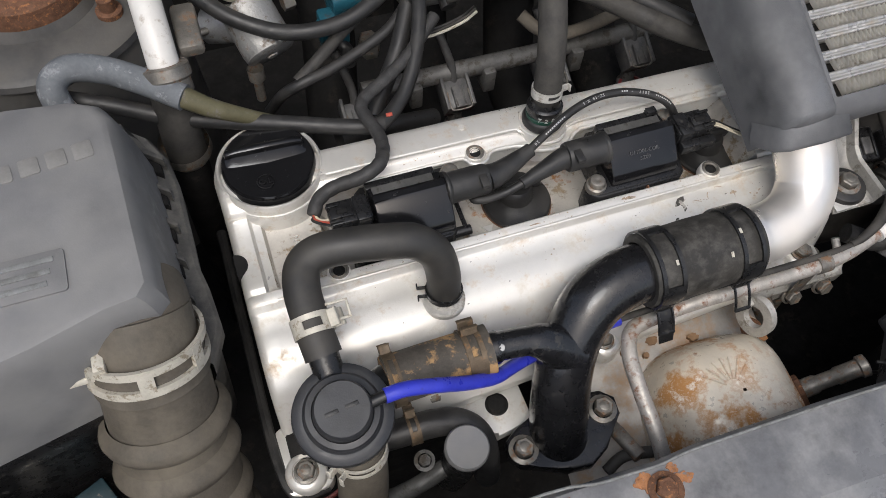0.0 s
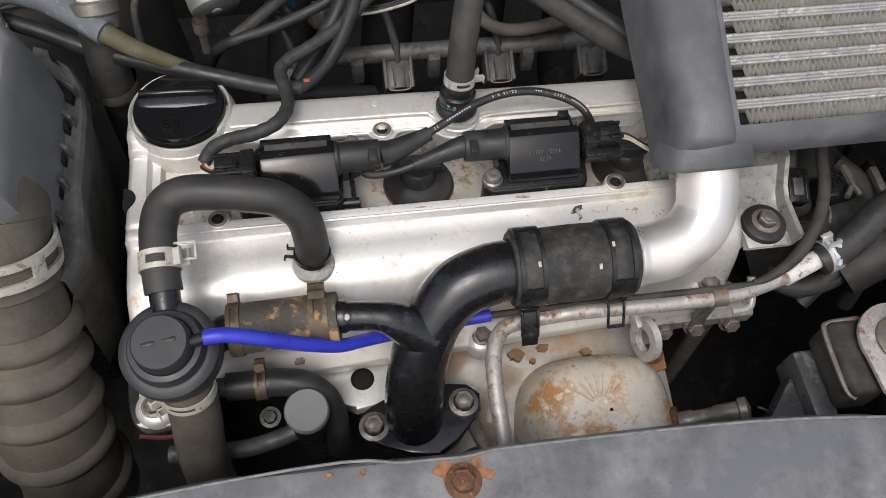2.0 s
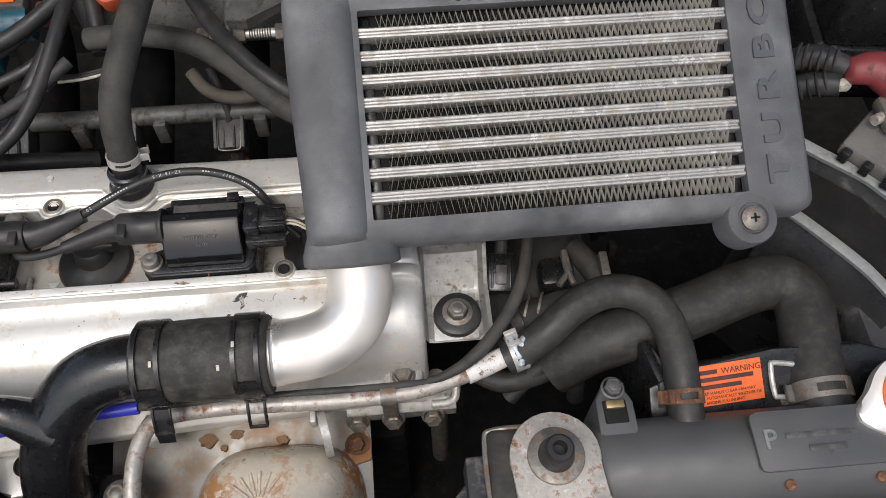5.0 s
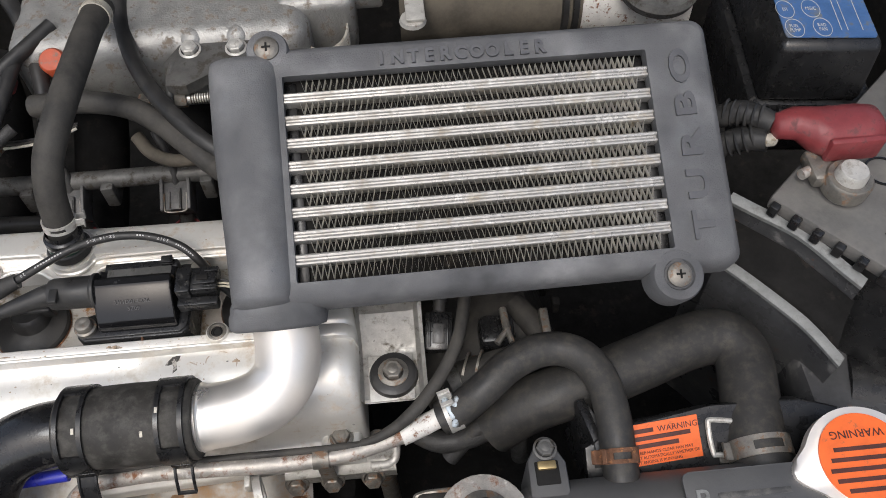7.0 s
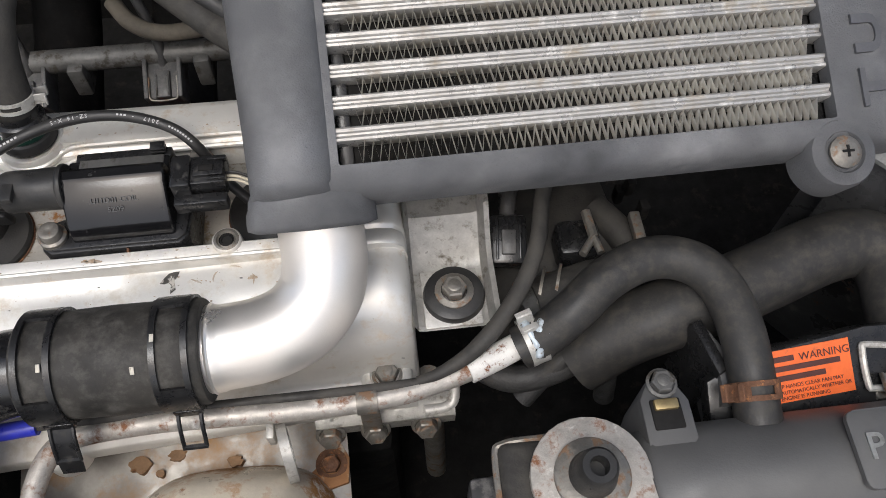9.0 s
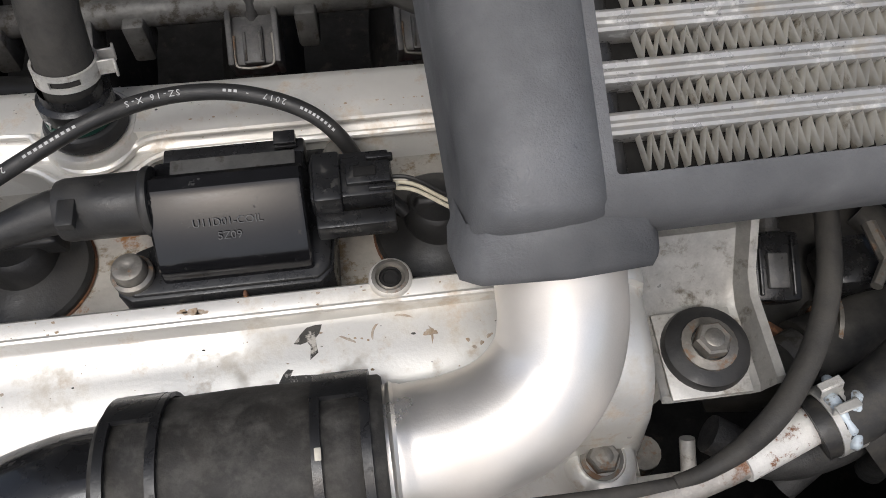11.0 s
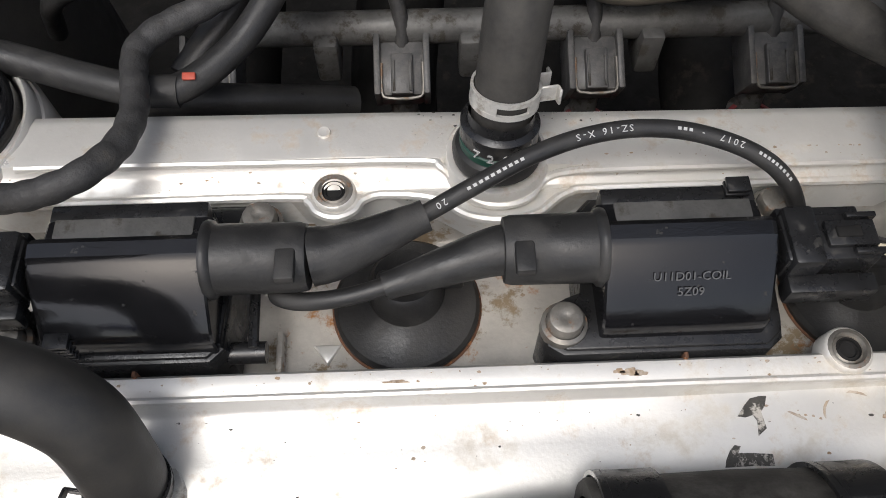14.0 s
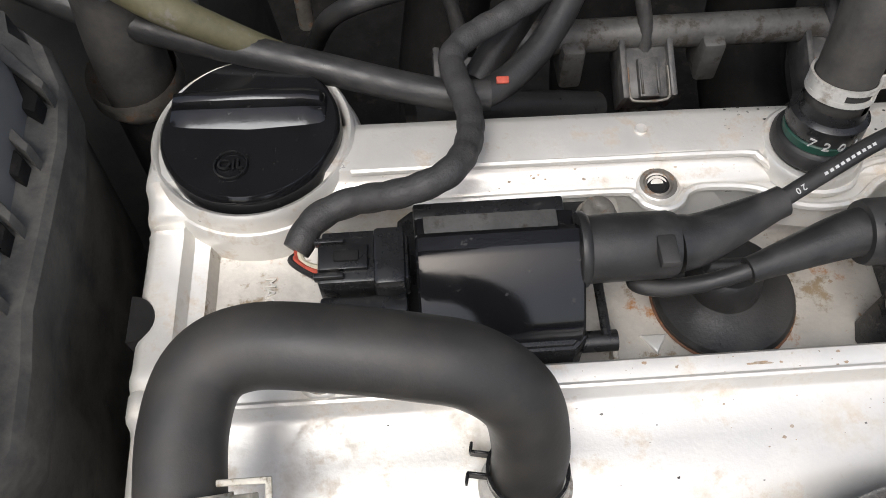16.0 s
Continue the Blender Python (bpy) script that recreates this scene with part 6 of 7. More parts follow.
for off in (-0.0062, 0.0062):
    part("band", strap(CO + AX * off, AX, 0.0300, 0.0046, 0.0022, 0, 360, 56), yellowed_clip, clampo)
for a in (20, 75, 140, 200, 320):
    part("cross_piece", strap(CO, AX, 0.0300, 0.0150, 0.0024, a, a + 14, 6), yellowed_clip, clampo)
EAR = Matrix.Translation((-0.1370, -0.0450, 0.0560)) @ Matrix((Vector((1, 0, 0)), AX, Vector((1, 0, 0)).cross(AX))).transposed().to_4x4()
for dx, dy, w, h in ((0, -0.0072, 0.024, 0.0036), (0, 0.0072, 0.024, 0.0036), (-0.0105, 0, 0.0036, 0.0165)):
    part("ear_bar", rbox((dx, dy, 0), (w, h, 0.0026), 0.0007, EAR), yellowed_clip, clampo)
part("ear_tab", rbox((-0.1300, -0.0450, 0.0600), (0.0060, 0.0150, 0.0080), 0.001), yellowed_clip, clampo)

low_plug = thing("wiring_plug", (-0.1920, -0.0670, -0.0900), "grey-teal wiring plug low beside the intake hose", "connector")
LM = pose(-0.1920, -0.0670, -0.0900, 12, 0, 24)
part("housing", rbox((0.006, -0.004, 0), (0.034, 0.022, 0.016), 0.002, LM), mat("dark_teal_plastic", (0.012, 0.032, 0.040), 0.45, 0.0, 0.25, 80, DUST, 0.12, 70), low_plug)
part("sleeve", rbox((-0.012, 0.004, 0.004), (0.016, 0.018, 0.012), 0.0015, LM), plug_grey, low_plug, "pale grey sleeve")
part("latch", rbox((-0.010, 0.006, 0.011), (0.008, 0.007, 0.003), 0.0006, LM), yellowed_clip, low_plug)

# ---- small hose and filter below the side hose ----
small = thing("coolant_hose", (0.02, -0.10, -0.05), "short black rubber hose with a rusty clip below the valve", "hose")
part("hose_wall", tube([(-0.004, -0.0950, -0.0450), (0.012, -0.0955, -0.0450), (0.030, -0.0960, -0.0450), (0.045, -0.0985, -0.0480), (0.056, -0.1060, -0.0560), (0.060, -0.1160, -0.0700), (0.061, -0.125, -0.10)], 0.0088, 20, 8), rubber, small)
spring_clip((0.0175, -0.0955, -0.0450), (1, 0, 0), 0.0091, small, brown_clip, (0, 0.7, 0.6), 0.007, "tarnished spring clip")
part("metal_stub", tube([(-0.020, -0.0950, -0.0450), (0.002, -0.0950, -0.0450)], 0.0062, 14), engine_dark, small)
bumpst = thing("round_cap", (0.044, -0.118, -0.04), "grey round plastic cap on a black post", "cap")
part("post", lathe([(0.0125, -0.10), (0.0125, 0.0)], (0.0445, -0.1180, -0.0400), (0, -0.1, 1), 28), satin_black, bumpst)
part("cap_top", lathe([(0.0138, -0.006), (0.0138, -0.001), (0.0128, 0.0006), (0, 0.0010)], (0.0445, -0.1180, -0.0390), (0, -0.1, 1), 32), grey_plastic, bumpst)
hex_bolt((0.0200, -0.1120, -0.0620), (0, -0.2, 1), 0.0042, "dull bolt beside the short hose", engine_dark, "bolt", 1.6)
holeplate = thing("lifting_plate", (0.075, -0.087, -0.080), "silver alloy lug with one dark bolt hole", "bracket")
bm = prism([(0.036, -0.082), (0.046, -0.069), (0.099, -0.069), (0.100, -0.104), (0.074, -0.108), (0.058, -0.098), (0.047, -0.094)], -0.0900, -0.0800, 0.002)
part("plate", bm, silver, holeplate)
# bolt hole's shaded depth painted as a shallow near-black disc
part("hole", lathe([(0.0080, -0.0002), (0.0066, 0.0006), (0.0060, -0.0001), (0, -0.0001)], (0.0800, -0.0870, -0.0798), (0, 0, 1), 24), dark_void, holeplate, "dark bolt hole")
low = thing("oil_pipe", (0.0, -0.13, -0.09), "dark metal pipe low at the engine front", "pipe")
part("pipe_wall", tube([(-0.05, -0.118, -0.095), (0.0, -0.120, -0.095), (0.04, -0.112, -0.088), (0.058, -0.100, -0.080)], 0.0060, 14), engine_dark, low)
part("lower_pipe", tube([(-0.02, -0.145, -0.11), (0.03, -0.145, -0.112), (0.08, -0.15, -0.115)], 0.0070, 14), dark_void, low)
solo("dipstick_tube", tube([(0.150, -0.110, -0.100), (0.152, -0.130, -0.085), (0.157, -0.150, -0.080)], 0.005, 12), old_steel, "dull steel tube beside the flange", "pipe")
solo("dipstick_tube", tube([(0.135, -0.150, -0.090), (0.150, -0.145, -0.086), (0.170, -0.150, -0.080)], 0.004, 12), rubber_dusty, "thin dusty hose beside the flange", "hose")

# ---- brackets under the air pipe ----
brk = thing("pipe_bracket", (0.33, -0.07, -0.10), "galvanised angle bracket with three hexagon bolts", "bracket")
bm = loft([[(x, y, z) for x in (0.290, 0.296, 0.352, 0.362, 0.364)] for y, z in ((-0.0730, -0.0900), (-0.0735, -0.0780), (-0.0700, -0.0750), (-0.0600, -0.0740))])
bmesh.ops.solidify(bm, geom=bm.faces[:], thickness=0.003)
part("angle", bm, steel, brk)
part("return_leg", tube([(0.348, -0.0700, -0.0765), (0.360, -0.0690, -0.0765), (0.3645, -0.0640, -0.0740), (0.3650, -0.0500, -0.0640)], 0.0030, 10), steel, brk)
for x in (0.297, 0.321, 0.348):
    hex_bolt((x, -0.0740, -0.0850), (0, -0.85, 0.45), 0.0060, brk, old_steel, "bolt", 1.35, 0.0070)
part("pipe_strap", strap((0.320, -0.0765, -0.0335), (1, 0, 0), 0.0054, 0.010, 0.0012, 0, 360, 24), old_steel, brk)
part("strap_tail", rbox((0.320, -0.0755, -0.060), (0.010, 0.0018, 0.046), 0.0004), old_steel, brk)
eye = thing("lifting_eye", (0.277, -0.088, -0.07), "zinc lifting eye standing on the exhaust side", "lifting eye")
bm = bmesh.new()
mm = frame_of((0.2765, -0.0870, -0.0680), (0.90, 0.20, -0.05))
rows = []
for i in range(32):
    a = 2 * math.pi * i / 32
    rows.append([bm.verts.new(mm @ Vector((r * math.cos(a), r * 1.3 * math.sin(a), h))) for r, h in ((0.0080, -0.0025), (0.0148, -0.0025), (0.0148, 0.0025), (0.0080, 0.0025))])
for a, b in zip(rows, rows[1:] + rows[:1]):
    for k in range(4):
        bm.faces.new((a[k], a[(k + 1) % 4], b[(k + 1) % 4], b[k]))
part("eye_ring", bm, steel, eye)
part("stem", rbox((0.270, -0.072, -0.060), (0.004, 0.022, 0.012), 0.001), steel, eye)
tri = thing("shield_tab", (0.294, -0.083, -0.10), "rust-brown shield tab with a bolt", "bracket")
part("tab", prism([(0.276, -0.066), (0.298, -0.068), (0.304, -0.080), (0.303, -0.094), (0.290, -0.097), (0.278, -0.092)], -0.1140, -0.1115, 0.0005), mat("tan_rust", (0.32, 0.15, 0.06), 0.75, 0.1, 0.25, 60, (0.5, 0.44, 0.36), 0.25, 50, 0.3), tri)
hex_bolt((0.2940, -0.0830, -0.1120), (0, -0.2, 1), 0.0052, tri, rust_solid, "bolt", 1.7, 0.008)
sensor = thing("oxygen_sensor", (0.30, -0.135, -0.10), "heat-browned exhaust sensor with a steel hexagon", "sensor")
S0, S1 = Vector((0.2800, -0.1410, -0.0940)), Vector((0.3340, -0.1440, -0.0660))
part("probe", lathe([(0.0085, 0.0), (0.0085, 0.008), (0.0068, 0.009), (0.0068, 0.022), (0.0056, 0.024), (0.0056, 0.036), (0.0064, 0.037), (0.0064, 0.052), (0.0080, 0.053), (0.0080, 0.058), (0.0050, 0.059), (0.0, 0.060)], S0, S1 - S0, 24), old_steel, sensor)
part("hex_nut", prism([(0.0115 * math.cos(radians(60 * i)), 0.0115 * math.sin(radians(60 * i))) for i in range(6)], 0.004, 0.013, 0.0008, frame_of(S0, S1 - S0)), rust_solid, sensor)
part("wire", tube([S1 + Vector((0.002, -0.001, 0.003)), S1 + Vector((0.008, -0.004, 0.002)), S1 + Vector((0.014, -0.006, -0.012)), S1 + Vector((0.02, 0.01, -0.06))], 0.0012, 8), rubber, sensor)
# near-black disc paints the shaded opening in the shield
part("dark_port", lathe([(0.0150, 0), (0, 0.0006)], (0.2810, -0.1400, -0.0960), (0.7, -0.2, 0.7), 24), dark_void, sensor, "dark hole in the shield")

# thin cable from the shroud to the air pipe
cable([(0.425, 0.030, -0.004), (0.419, 0.015, -0.010), (0.4125, -0.010, -0.0130), (0.4020, -0.0310, -0.0150), (0.3870, -0.0500, -0.0180), (0.3720, -0.0620, -0.0230), (0.3560, -0.0690, -0.0272), (0.3450, -0.0712, -0.0290)], lambda s: 0.0043 - 0.0020 * max(0.0, (s - 0.75) / 0.25), "black sheathed cable slanting down to the air pipe", rubber_dusty)

# ---- dark ancillaries right of the engine ----
anc = thing("alternator", (0.43, 0.03, -0.10), "grimy dark alternator casing under the shroud", "alternator")
part("casing", lathe([(0.0, -0.05), (0.050, -0.05), (0.056, -0.03), (0.056, 0.03), (0.046, 0.045), (0.0, 0.046)], (0.440, 0.030, -0.110), (0.9, 0.1, 0.35), 32), rubber_dusty, anc)
for k in range(8):
    a = radians(45 * k)
    part("vent_rib", rbox((0.485 + 0.002, 0.030 + 0.034 * math.cos(a), -0.092 + 0.034 * math.sin(a)), (0.006, 0.008, 0.014), 0.002), dark_void, anc)
solo("connector", rbox((0.440, 0.004, -0.045), (0.024, 0.022, 0.020), 0.004), satin_black, "dusty black connector under the shroud", "connector")
# short bypass hose, plugs and clips in the dark gap beside the mount
bypass = thing("bypass_hose", (0.4320, -0.0210, -0.0500), "dusty grey rubber bypass hose with two wire clips", "hose")
part("hose_wall", tube([(0.4110, -0.0260, -0.0500), (0.4320, -0.0210, -0.0500), (0.4620, -0.0110, -0.0550)], 0.0125, 20, 8), rubber_dusty, bypass)
part("stub", tube([(0.4030, -0.0300, -0.0500), (0.4170, -0.0240, -0.0500)], 0.0100, 18), engine_dark, bypass, "dull alloy stub")
for c in ((0.4160, -0.0210, -0.0500), (0.4250, -0.0200, -0.0500)):
    part("wire_clip", strap(c, (1, -0.35, 0.05), 0.0128, 0.0016, 0.0016, 0, 360, 28), old_steel, bypass, "dull wire clip")
fork = thing("fork_bracket", (0.4480, 0.0020, -0.0300), "pale forked metal bracket below the shroud", "bracket")
part("stem", tube([(0.4450, 0.0150, -0.0300), (0.4460, -0.0010, -0.0300)], 0.0028, 8), old_steel, fork)
for q in ((0.4380, -0.0110, -0.0300), (0.4480, -0.0110, -0.0300)):
    part("prong", tube([(0.4460, -0.0010, -0.0300), q], 0.0022, 8), old_steel, fork)
sensor_plug = thing("sensor_plug", (0.4010, 0.0030, -0.0300), "black plastic sensor plug with a raised latch", "connector")
PM = pose(0.4000, 0.0010, -0.030, 18, 0, -6)
part("housing", rbox((0, 0, 0), (0.0190, 0.0260, 0.0150), 0.0018, PM), satin_black, sensor_plug)
part("latch", rbox((0, -0.002, 0.0085), (0.0075, 0.0130, 0.0030), 0.0007, PM), plug_grey, sensor_plug)
for q in (-0.0060, 0.0060):
    part("guide_rib", rbox((q, 0, 0.0082), (0.0013, 0.0220, 0.0024), 0.0004, PM), satin_black, sensor_plug)
part("lead", tube([PM @ Vector((0, 0.012, 0)), PM @ Vector((0.001, 0.024, 0.002)), PM @ Vector((0.006, 0.040, -0.008))], 0.0042, 12), tape_black, sensor_plug)
for q in range(4):
    part("lead_ring", strap(PM @ Vector((0.0005, 0.014 + 0.004 * q, 0.0005)), PM.to_3x3() @ Vector((0.05, 1, 0.05)), 0.0042, 0.0014, 0.0006, 0, 360, 16), rubber, sensor_plug)
solo("bracket", tube([(0.404, -0.012, -0.055), (0.410, -0.020, -0.050), (0.420, -0.018, -0.050), (0.424, -0.008, -0.055)], 0.0022, 8), rust_solid, "small rusty wire bracket below the cable", "bracket")
solo("pipe", tube([(0.455, 0.030, -0.050), (0.468, 0.012, -0.052), (0.478, -0.004, -0.060)], 0.0090, 18), rubber_dusty, "dusty dark pipe beneath the cooler", "pipe")
solo("pipe_clip", rbox((0.474, 0.004, -0.040), (0.006, 0.026, 0.006), 0.001), old_steel, "pale metal clip under the cooler", "clip")
solo("loom", tube([(0.372, -0.050, -0.060), (0.395, -0.062, -0.065), (0.420, -0.060, -0.062), (0.440, -0.050, -0.060)], 0.0075, 14), tape_black, "taped loom below the water hose", "wiring")
solo("loom", tube([(0.400, -0.070, -0.075), (0.416, -0.060, -0.060), (0.430, -0.055, -0.055), (0.446, -0.060, -0.070), (0.45, -0.065, -0.1)], 0.0060, 14), tape_black, "bundled black wires below the water hose", "wiring")
solo("pipe", tube([(0.352, -0.050, -0.080), (0.354, -0.052, -0.150), (0.356, -0.055, -0.25)], 0.0070, 14), old_steel, "dull steel tube dropping beside the bracket", "pipe")

# ---- radiator, its cap, label and mount ----
rad = thing("radiator", (0.58, -0.145, -0.10), "dusty black plastic radiator tank with moulded hose stubs", "radiator")
sec = []
for x, k in ((0.4340, 0.55), (0.4375, 0.85), (0.4440, 1.0), (0.60, 1.0), (0.85, 1.0)):
    sec.append([(x, -0.135 + y * k, -0.035 + z * k) for y, z in ((0.030, -0.030), (0.031, -0.006), (0.027, 0.012), (0.018, 0.022), (0.006, 0.0265), (-0.008, 0.0265), (-0.019, 0.020), (-0.026, 0.008), (-0.029, -0.012), (-0.029, -0.030))])
part("tank", loft(sec, closed=True, caps=True), radiator_black, rad, flat_angle=50)
part("core", rbox((0.64, -0.140, -0.22), (0.44, 0.05, 0.31), 0.004), dark_void, rad)
for k in range(34):
    part("crimp_tab", rbox((0.446 + 0.0115 * k, -0.1695, -0.0585), (0.0080, 0.0030, 0.0085), 0.0008, None, None, 1), engine_dark, rad)
bm = loft([[(0.4995 + w * math.cos(a), -0.1250 + 0.014 * k + h * math.sin(a) * 0.9, -0.032 - 0.003 * k + h * math.sin(a) * 0.2 + 0.010 * math.cos(0)) for a in (2 * math.pi * i / 20 for i in range(20))] for k, w, h in ((-0.9, 0.022, 0.010), (-0.2, 0.019, 0.012), (0.3, 0.0160, 0.012), (0.5, 0.0155, 0.012))], closed=True, caps=True)
part("small_stub", bm, radiator_black, rad)
part("small_nipple", tube([(0.4995, -0.126, -0.030), (0.4992, -0.104, -0.022)], 0.0098, 20), satin_black, rad)
part("wide_stub", tube([(0.5885, -0.139, -0.036), (0.5885, -0.128, -0.034), (0.5885, -0.112, -0.032)], lambda s: 0.0225 - 0.003 * s, 28), satin_black, rad)
bm = prism(rounded(-0.0410, -0.0170, 0.0410, 0.0170, 0.004), 0.0, 0.0030, 0.0008, pose(0.5690, -0.1330, -0.0072, 4, 0, 0))
part("stamped_plate", bm, radiator_black, rad)
text("letter", "P", 0.0160, pose(0.5370, -0.1330, -0.0036, 4, 0, 0), rail_grey, rad, 0.0003, bold=0.0002)
for dx, dy, w in ((-0.006, 0.002, 0.042), (-0.004, -0.006, 0.022)):
    part("print_bar", rbox((0.573 + dx, -0.1330 + dy, -0.0040), (w, 0.0034, 0.0005), 0.0001), plug_grey, rad)
for x, y in ((0.600, -0.156), (0.608, -0.158), (0.500, -0.140), (0.546, -0.156)):
    part("mud_spot", lathe([(0.0035, -0.0005), (0.0030, 0.0008), (0, 0.0010)], (x, y, -0.0105 - 0.35 * abs(y + 0.142)), (0, -0.3, 1), 10), rust_solid, rad)

shr = thing("fan_shroud", (0.58, -0.09, -0.06), "black plastic fan shroud with an orange warning label", "fan shroud")
NM = Matrix.Translation((0.5310, -0.0910, -0.0255)) @ Euler((radians(30), 0, 0)).to_matrix().to_4x4()
bm = prism([(-0.050, -0.026), (0.11, -0.026), (0.11, 0.012), (0.085, 0.020), (0.030, 0.020), (-0.022, 0.014), (-0.050, 0.002)], -0.010, -0.0008, 0.002, NM)
part("shroud_plate", bm, satin_black, shr)
bm = prism([(-0.0225, -0.0125), (0.0222, -0.0095), (0.0205, 0.0160), (-0.0235, 0.0125)], -0.0004, 0.0003, 0.0, NM)
lab = part("warning_label", bm, orange_label, shr, "orange warning label with dark print")
text("heading", "WARNING", 0.0052, NM @ pose(0.0080, 0.0100, 0.0006, 0, 0, 4), ink, lab, 0.00008)
text("line", "KEEP HANDS CLEAR FAN MAY", 0.0026, NM @ pose(-0.0010, -0.0035, 0.0006, 0, 0, 4), ink, lab, 0.00008)
text("line", "START AUTOMATICALLY WHETHER OR", 0.0026, NM @ pose(-0.0010, -0.0064, 0.0006, 0, 0, 4), ink, lab, 0.00008, squash=0.92)
text("line", "NOT ENGINE IS RUNNING", 0.0026, NM @ pose(-0.0060, -0.0096, 0.0006, 0, 0, 4), ink, lab, 0.00008)
for k, (x, w) in enumerate(((-0.013, 0.013), (-0.002, 0.036), (-0.006, 0.028))):
    part("print_bar", rbox((x, 0.0098 - 0.0046 * k, 0.0006), (w, 0.0026, 0.0003), 0.0, NM @ pose(0, 0, 0, 0, 0, 4)), ink, lab)
part("fin_post", prism([(0.480, -0.060), (0.486, -0.058), (0.492, -0.085), (0.486, -0.088)], -0.080, -0.020, 0.002), satin_black, shr)
part("fin_web", prism([(0.488, -0.062), (0.505, -0.100), (0.486, -0.100)], -0.060, -0.022, 0.002), radiator_black, shr)
part("fan_motor", tube([(0.664, -0.055, -0.060), (0.690, -0.062, -0.060)], 0.030, 28), satin_black, shr)
part("arm", tube([(0.690, -0.060, -0.045), (0.720, -0.075, -0.040), (0.76, -0.085, -0.04)], 0.0055, 12), satin_black, shr)
spr = thing("wire_clip", (0.575, -0.088, -0.02), "pale square wire handle of the hose clamp", "clip")
part("wire_loop", tube([(0.588, -0.084, -0.024), (0.562, -0.081, -0.020), (0.558, -0.083, -0.0205), (0.559, -0.0980, -0.028), (0.563, -0.1000, -0.029), (0.588, -0.101, -0.032)], 0.0017, 8, 4), steel, spr)

RC = pose(0.6335, -0.1190, -0.004, 6, 0, 0)
bm = bmesh.new()
ring = [((0.033 + 0.010 * max(0, math.cos(a * 2 - 0.25)) ** 5) * math.cos(a), (0.033 + 0.010 * max(0, math.cos(a * 2 - 0.25)) ** 5) * math.sin(a) * 0.92) for a in (2 * math.pi * k / 64 for k in range(64))]
prism(ring, -0.004, 0.004, 0.002, RC, bm)
rcap = part("pressure_cap", bm, alu, rad, "silver pressure cap with an orange disc")
bm = lathe([(0.0262, 0.0), (0.0262, 0.0012), (0, 0.0014)], (0, 0, 0), (0, 0, 1), 48)
bm.transform(RC @ Matrix.Translation((0, 0, 0.0040)))
disc = part("warning_disc", bm, orange_label, rcap)
text("heading", "WARNING", 0.0066, RC @ pose(-0.001, 0.0145, 0.0056, 0, 0, 180), ink, rcap, 0.0001)
for k, w in enumerate((0.034, 0.040, 0.044, 0.040, 0.030)):
    part("print_bar", rbox((0, 0.006 - 0.0058 * k, 0.0055), (w, 0.0024, 0.0003), 0, RC), ink, rcap)
part("filler_neck", tube([(0.648, -0.126, -0.012), (0.648, -0.130, -0.040)], 0.024, 24), satin_black, rad)

post = thing("shroud_post", (0.453, -0.105, -0.02), "grey plastic clip post holding a brass screw", "bracket")
bm = prism([(0.4420, -0.1340), (0.4660, -0.1340), (0.4660, -0.1000), (0.4620, -0.0920), (0.4560, -0.0880), (0.4480, -0.0900), (0.4430, -0.0980)], -0.060, -0.0120, 0.0025)
part("post_body", bm, radiator_black, post)
part("slot", rbox((0.4540, -0.1060, -0.0125), (0.0140, 0.0140, 0.0030), 0.0008), dark_void, post)
part("brass_screw", rbox((0.4540, -0.1020, -0.0105), (0.0110, 0.0050, 0.0030), 0.0008), mat("dull_brass", (0.42, 0.32, 0.16), 0.4, 0.8, 0.2, 90, DUST, 0.2, 80), post)
hex_bolt((0.4545, -0.0920, -0.0110), (0, 0, 1), 0.0055, post, engine_dark, "cap_screw", 1.3)

mountp = thing("radiator_mount", (0.41, -0.135, -0.01), "rusty stamped radiator mount plate with a rubber bush", "bracket")
bm = prism([(0.4140 + 0.0265 * math.cos(radians(a)), -0.1300 + 0.0265 * math.sin(radians(a))) for a in range(-20, 201, 12)] + [(0.3900, -0.160), (0.3960, -0.172), (0.4400, -0.172), (0.4420, -0.155)], -0.0120, -0.0090, 0.0008)
part("mount_plate", bm, rusty_steel, mountp)
part("washer", lathe([(0.0165, -0.009), (0.0165, -0.0068), (0.0155, -0.0060), (0.0090, -0.0060)], (0.4140, -0.1300, 0.0), (0, 0, 1), 36), old_steel, mountp)
part("bush", lathe([(0.0105, -0.0062), (0.0095, 0.0), (0.0082, 0.0080), (0.0070, 0.0095), (0.0042, 0.0095), (0.0040, 0.0), (0, 0.0)], (0.4140, -0.1300, 0.0), (0, -0.04, 1), 32), rubber, mountp)
for x in (0.404, 0.434):
    part("pressed_ridge", tube([(x, -0.158, -0.0100), (x, -0.172, -0.0090), (x, -0.200, -0.0120)], 0.0070, 12), rusty_steel, mountp)
part("rust_bolt", lathe([(0.009, 0), (0.009, 0.003), (0.005, 0.005), (0, 0.005)], (0.419, -0.188, -0.0080), (0, 0, 1), 6), rust_solid, mountp)
part("rubber_block", rbox((0.3880, -0.1330, -0.0330), (0.0240, 0.0500, 0.0320), 0.005, None, None, 3), rubber_dusty, mountp)
part("block_rim", tube([(0.400, -0.1080, -0.0200), (0.380, -0.1085, -0.0210), (0.3755, -0.1150, -0.0220), (0.3755, -0.1500, -0.0240), (0.380, -0.158, -0.0250)], 0.0018, 8), old_steel, mountp)
part("lower_plate", rbox((0.372, -0.140, -0.062), (0.016, 0.050, 0.030), 0.003), black_paint, mountp)
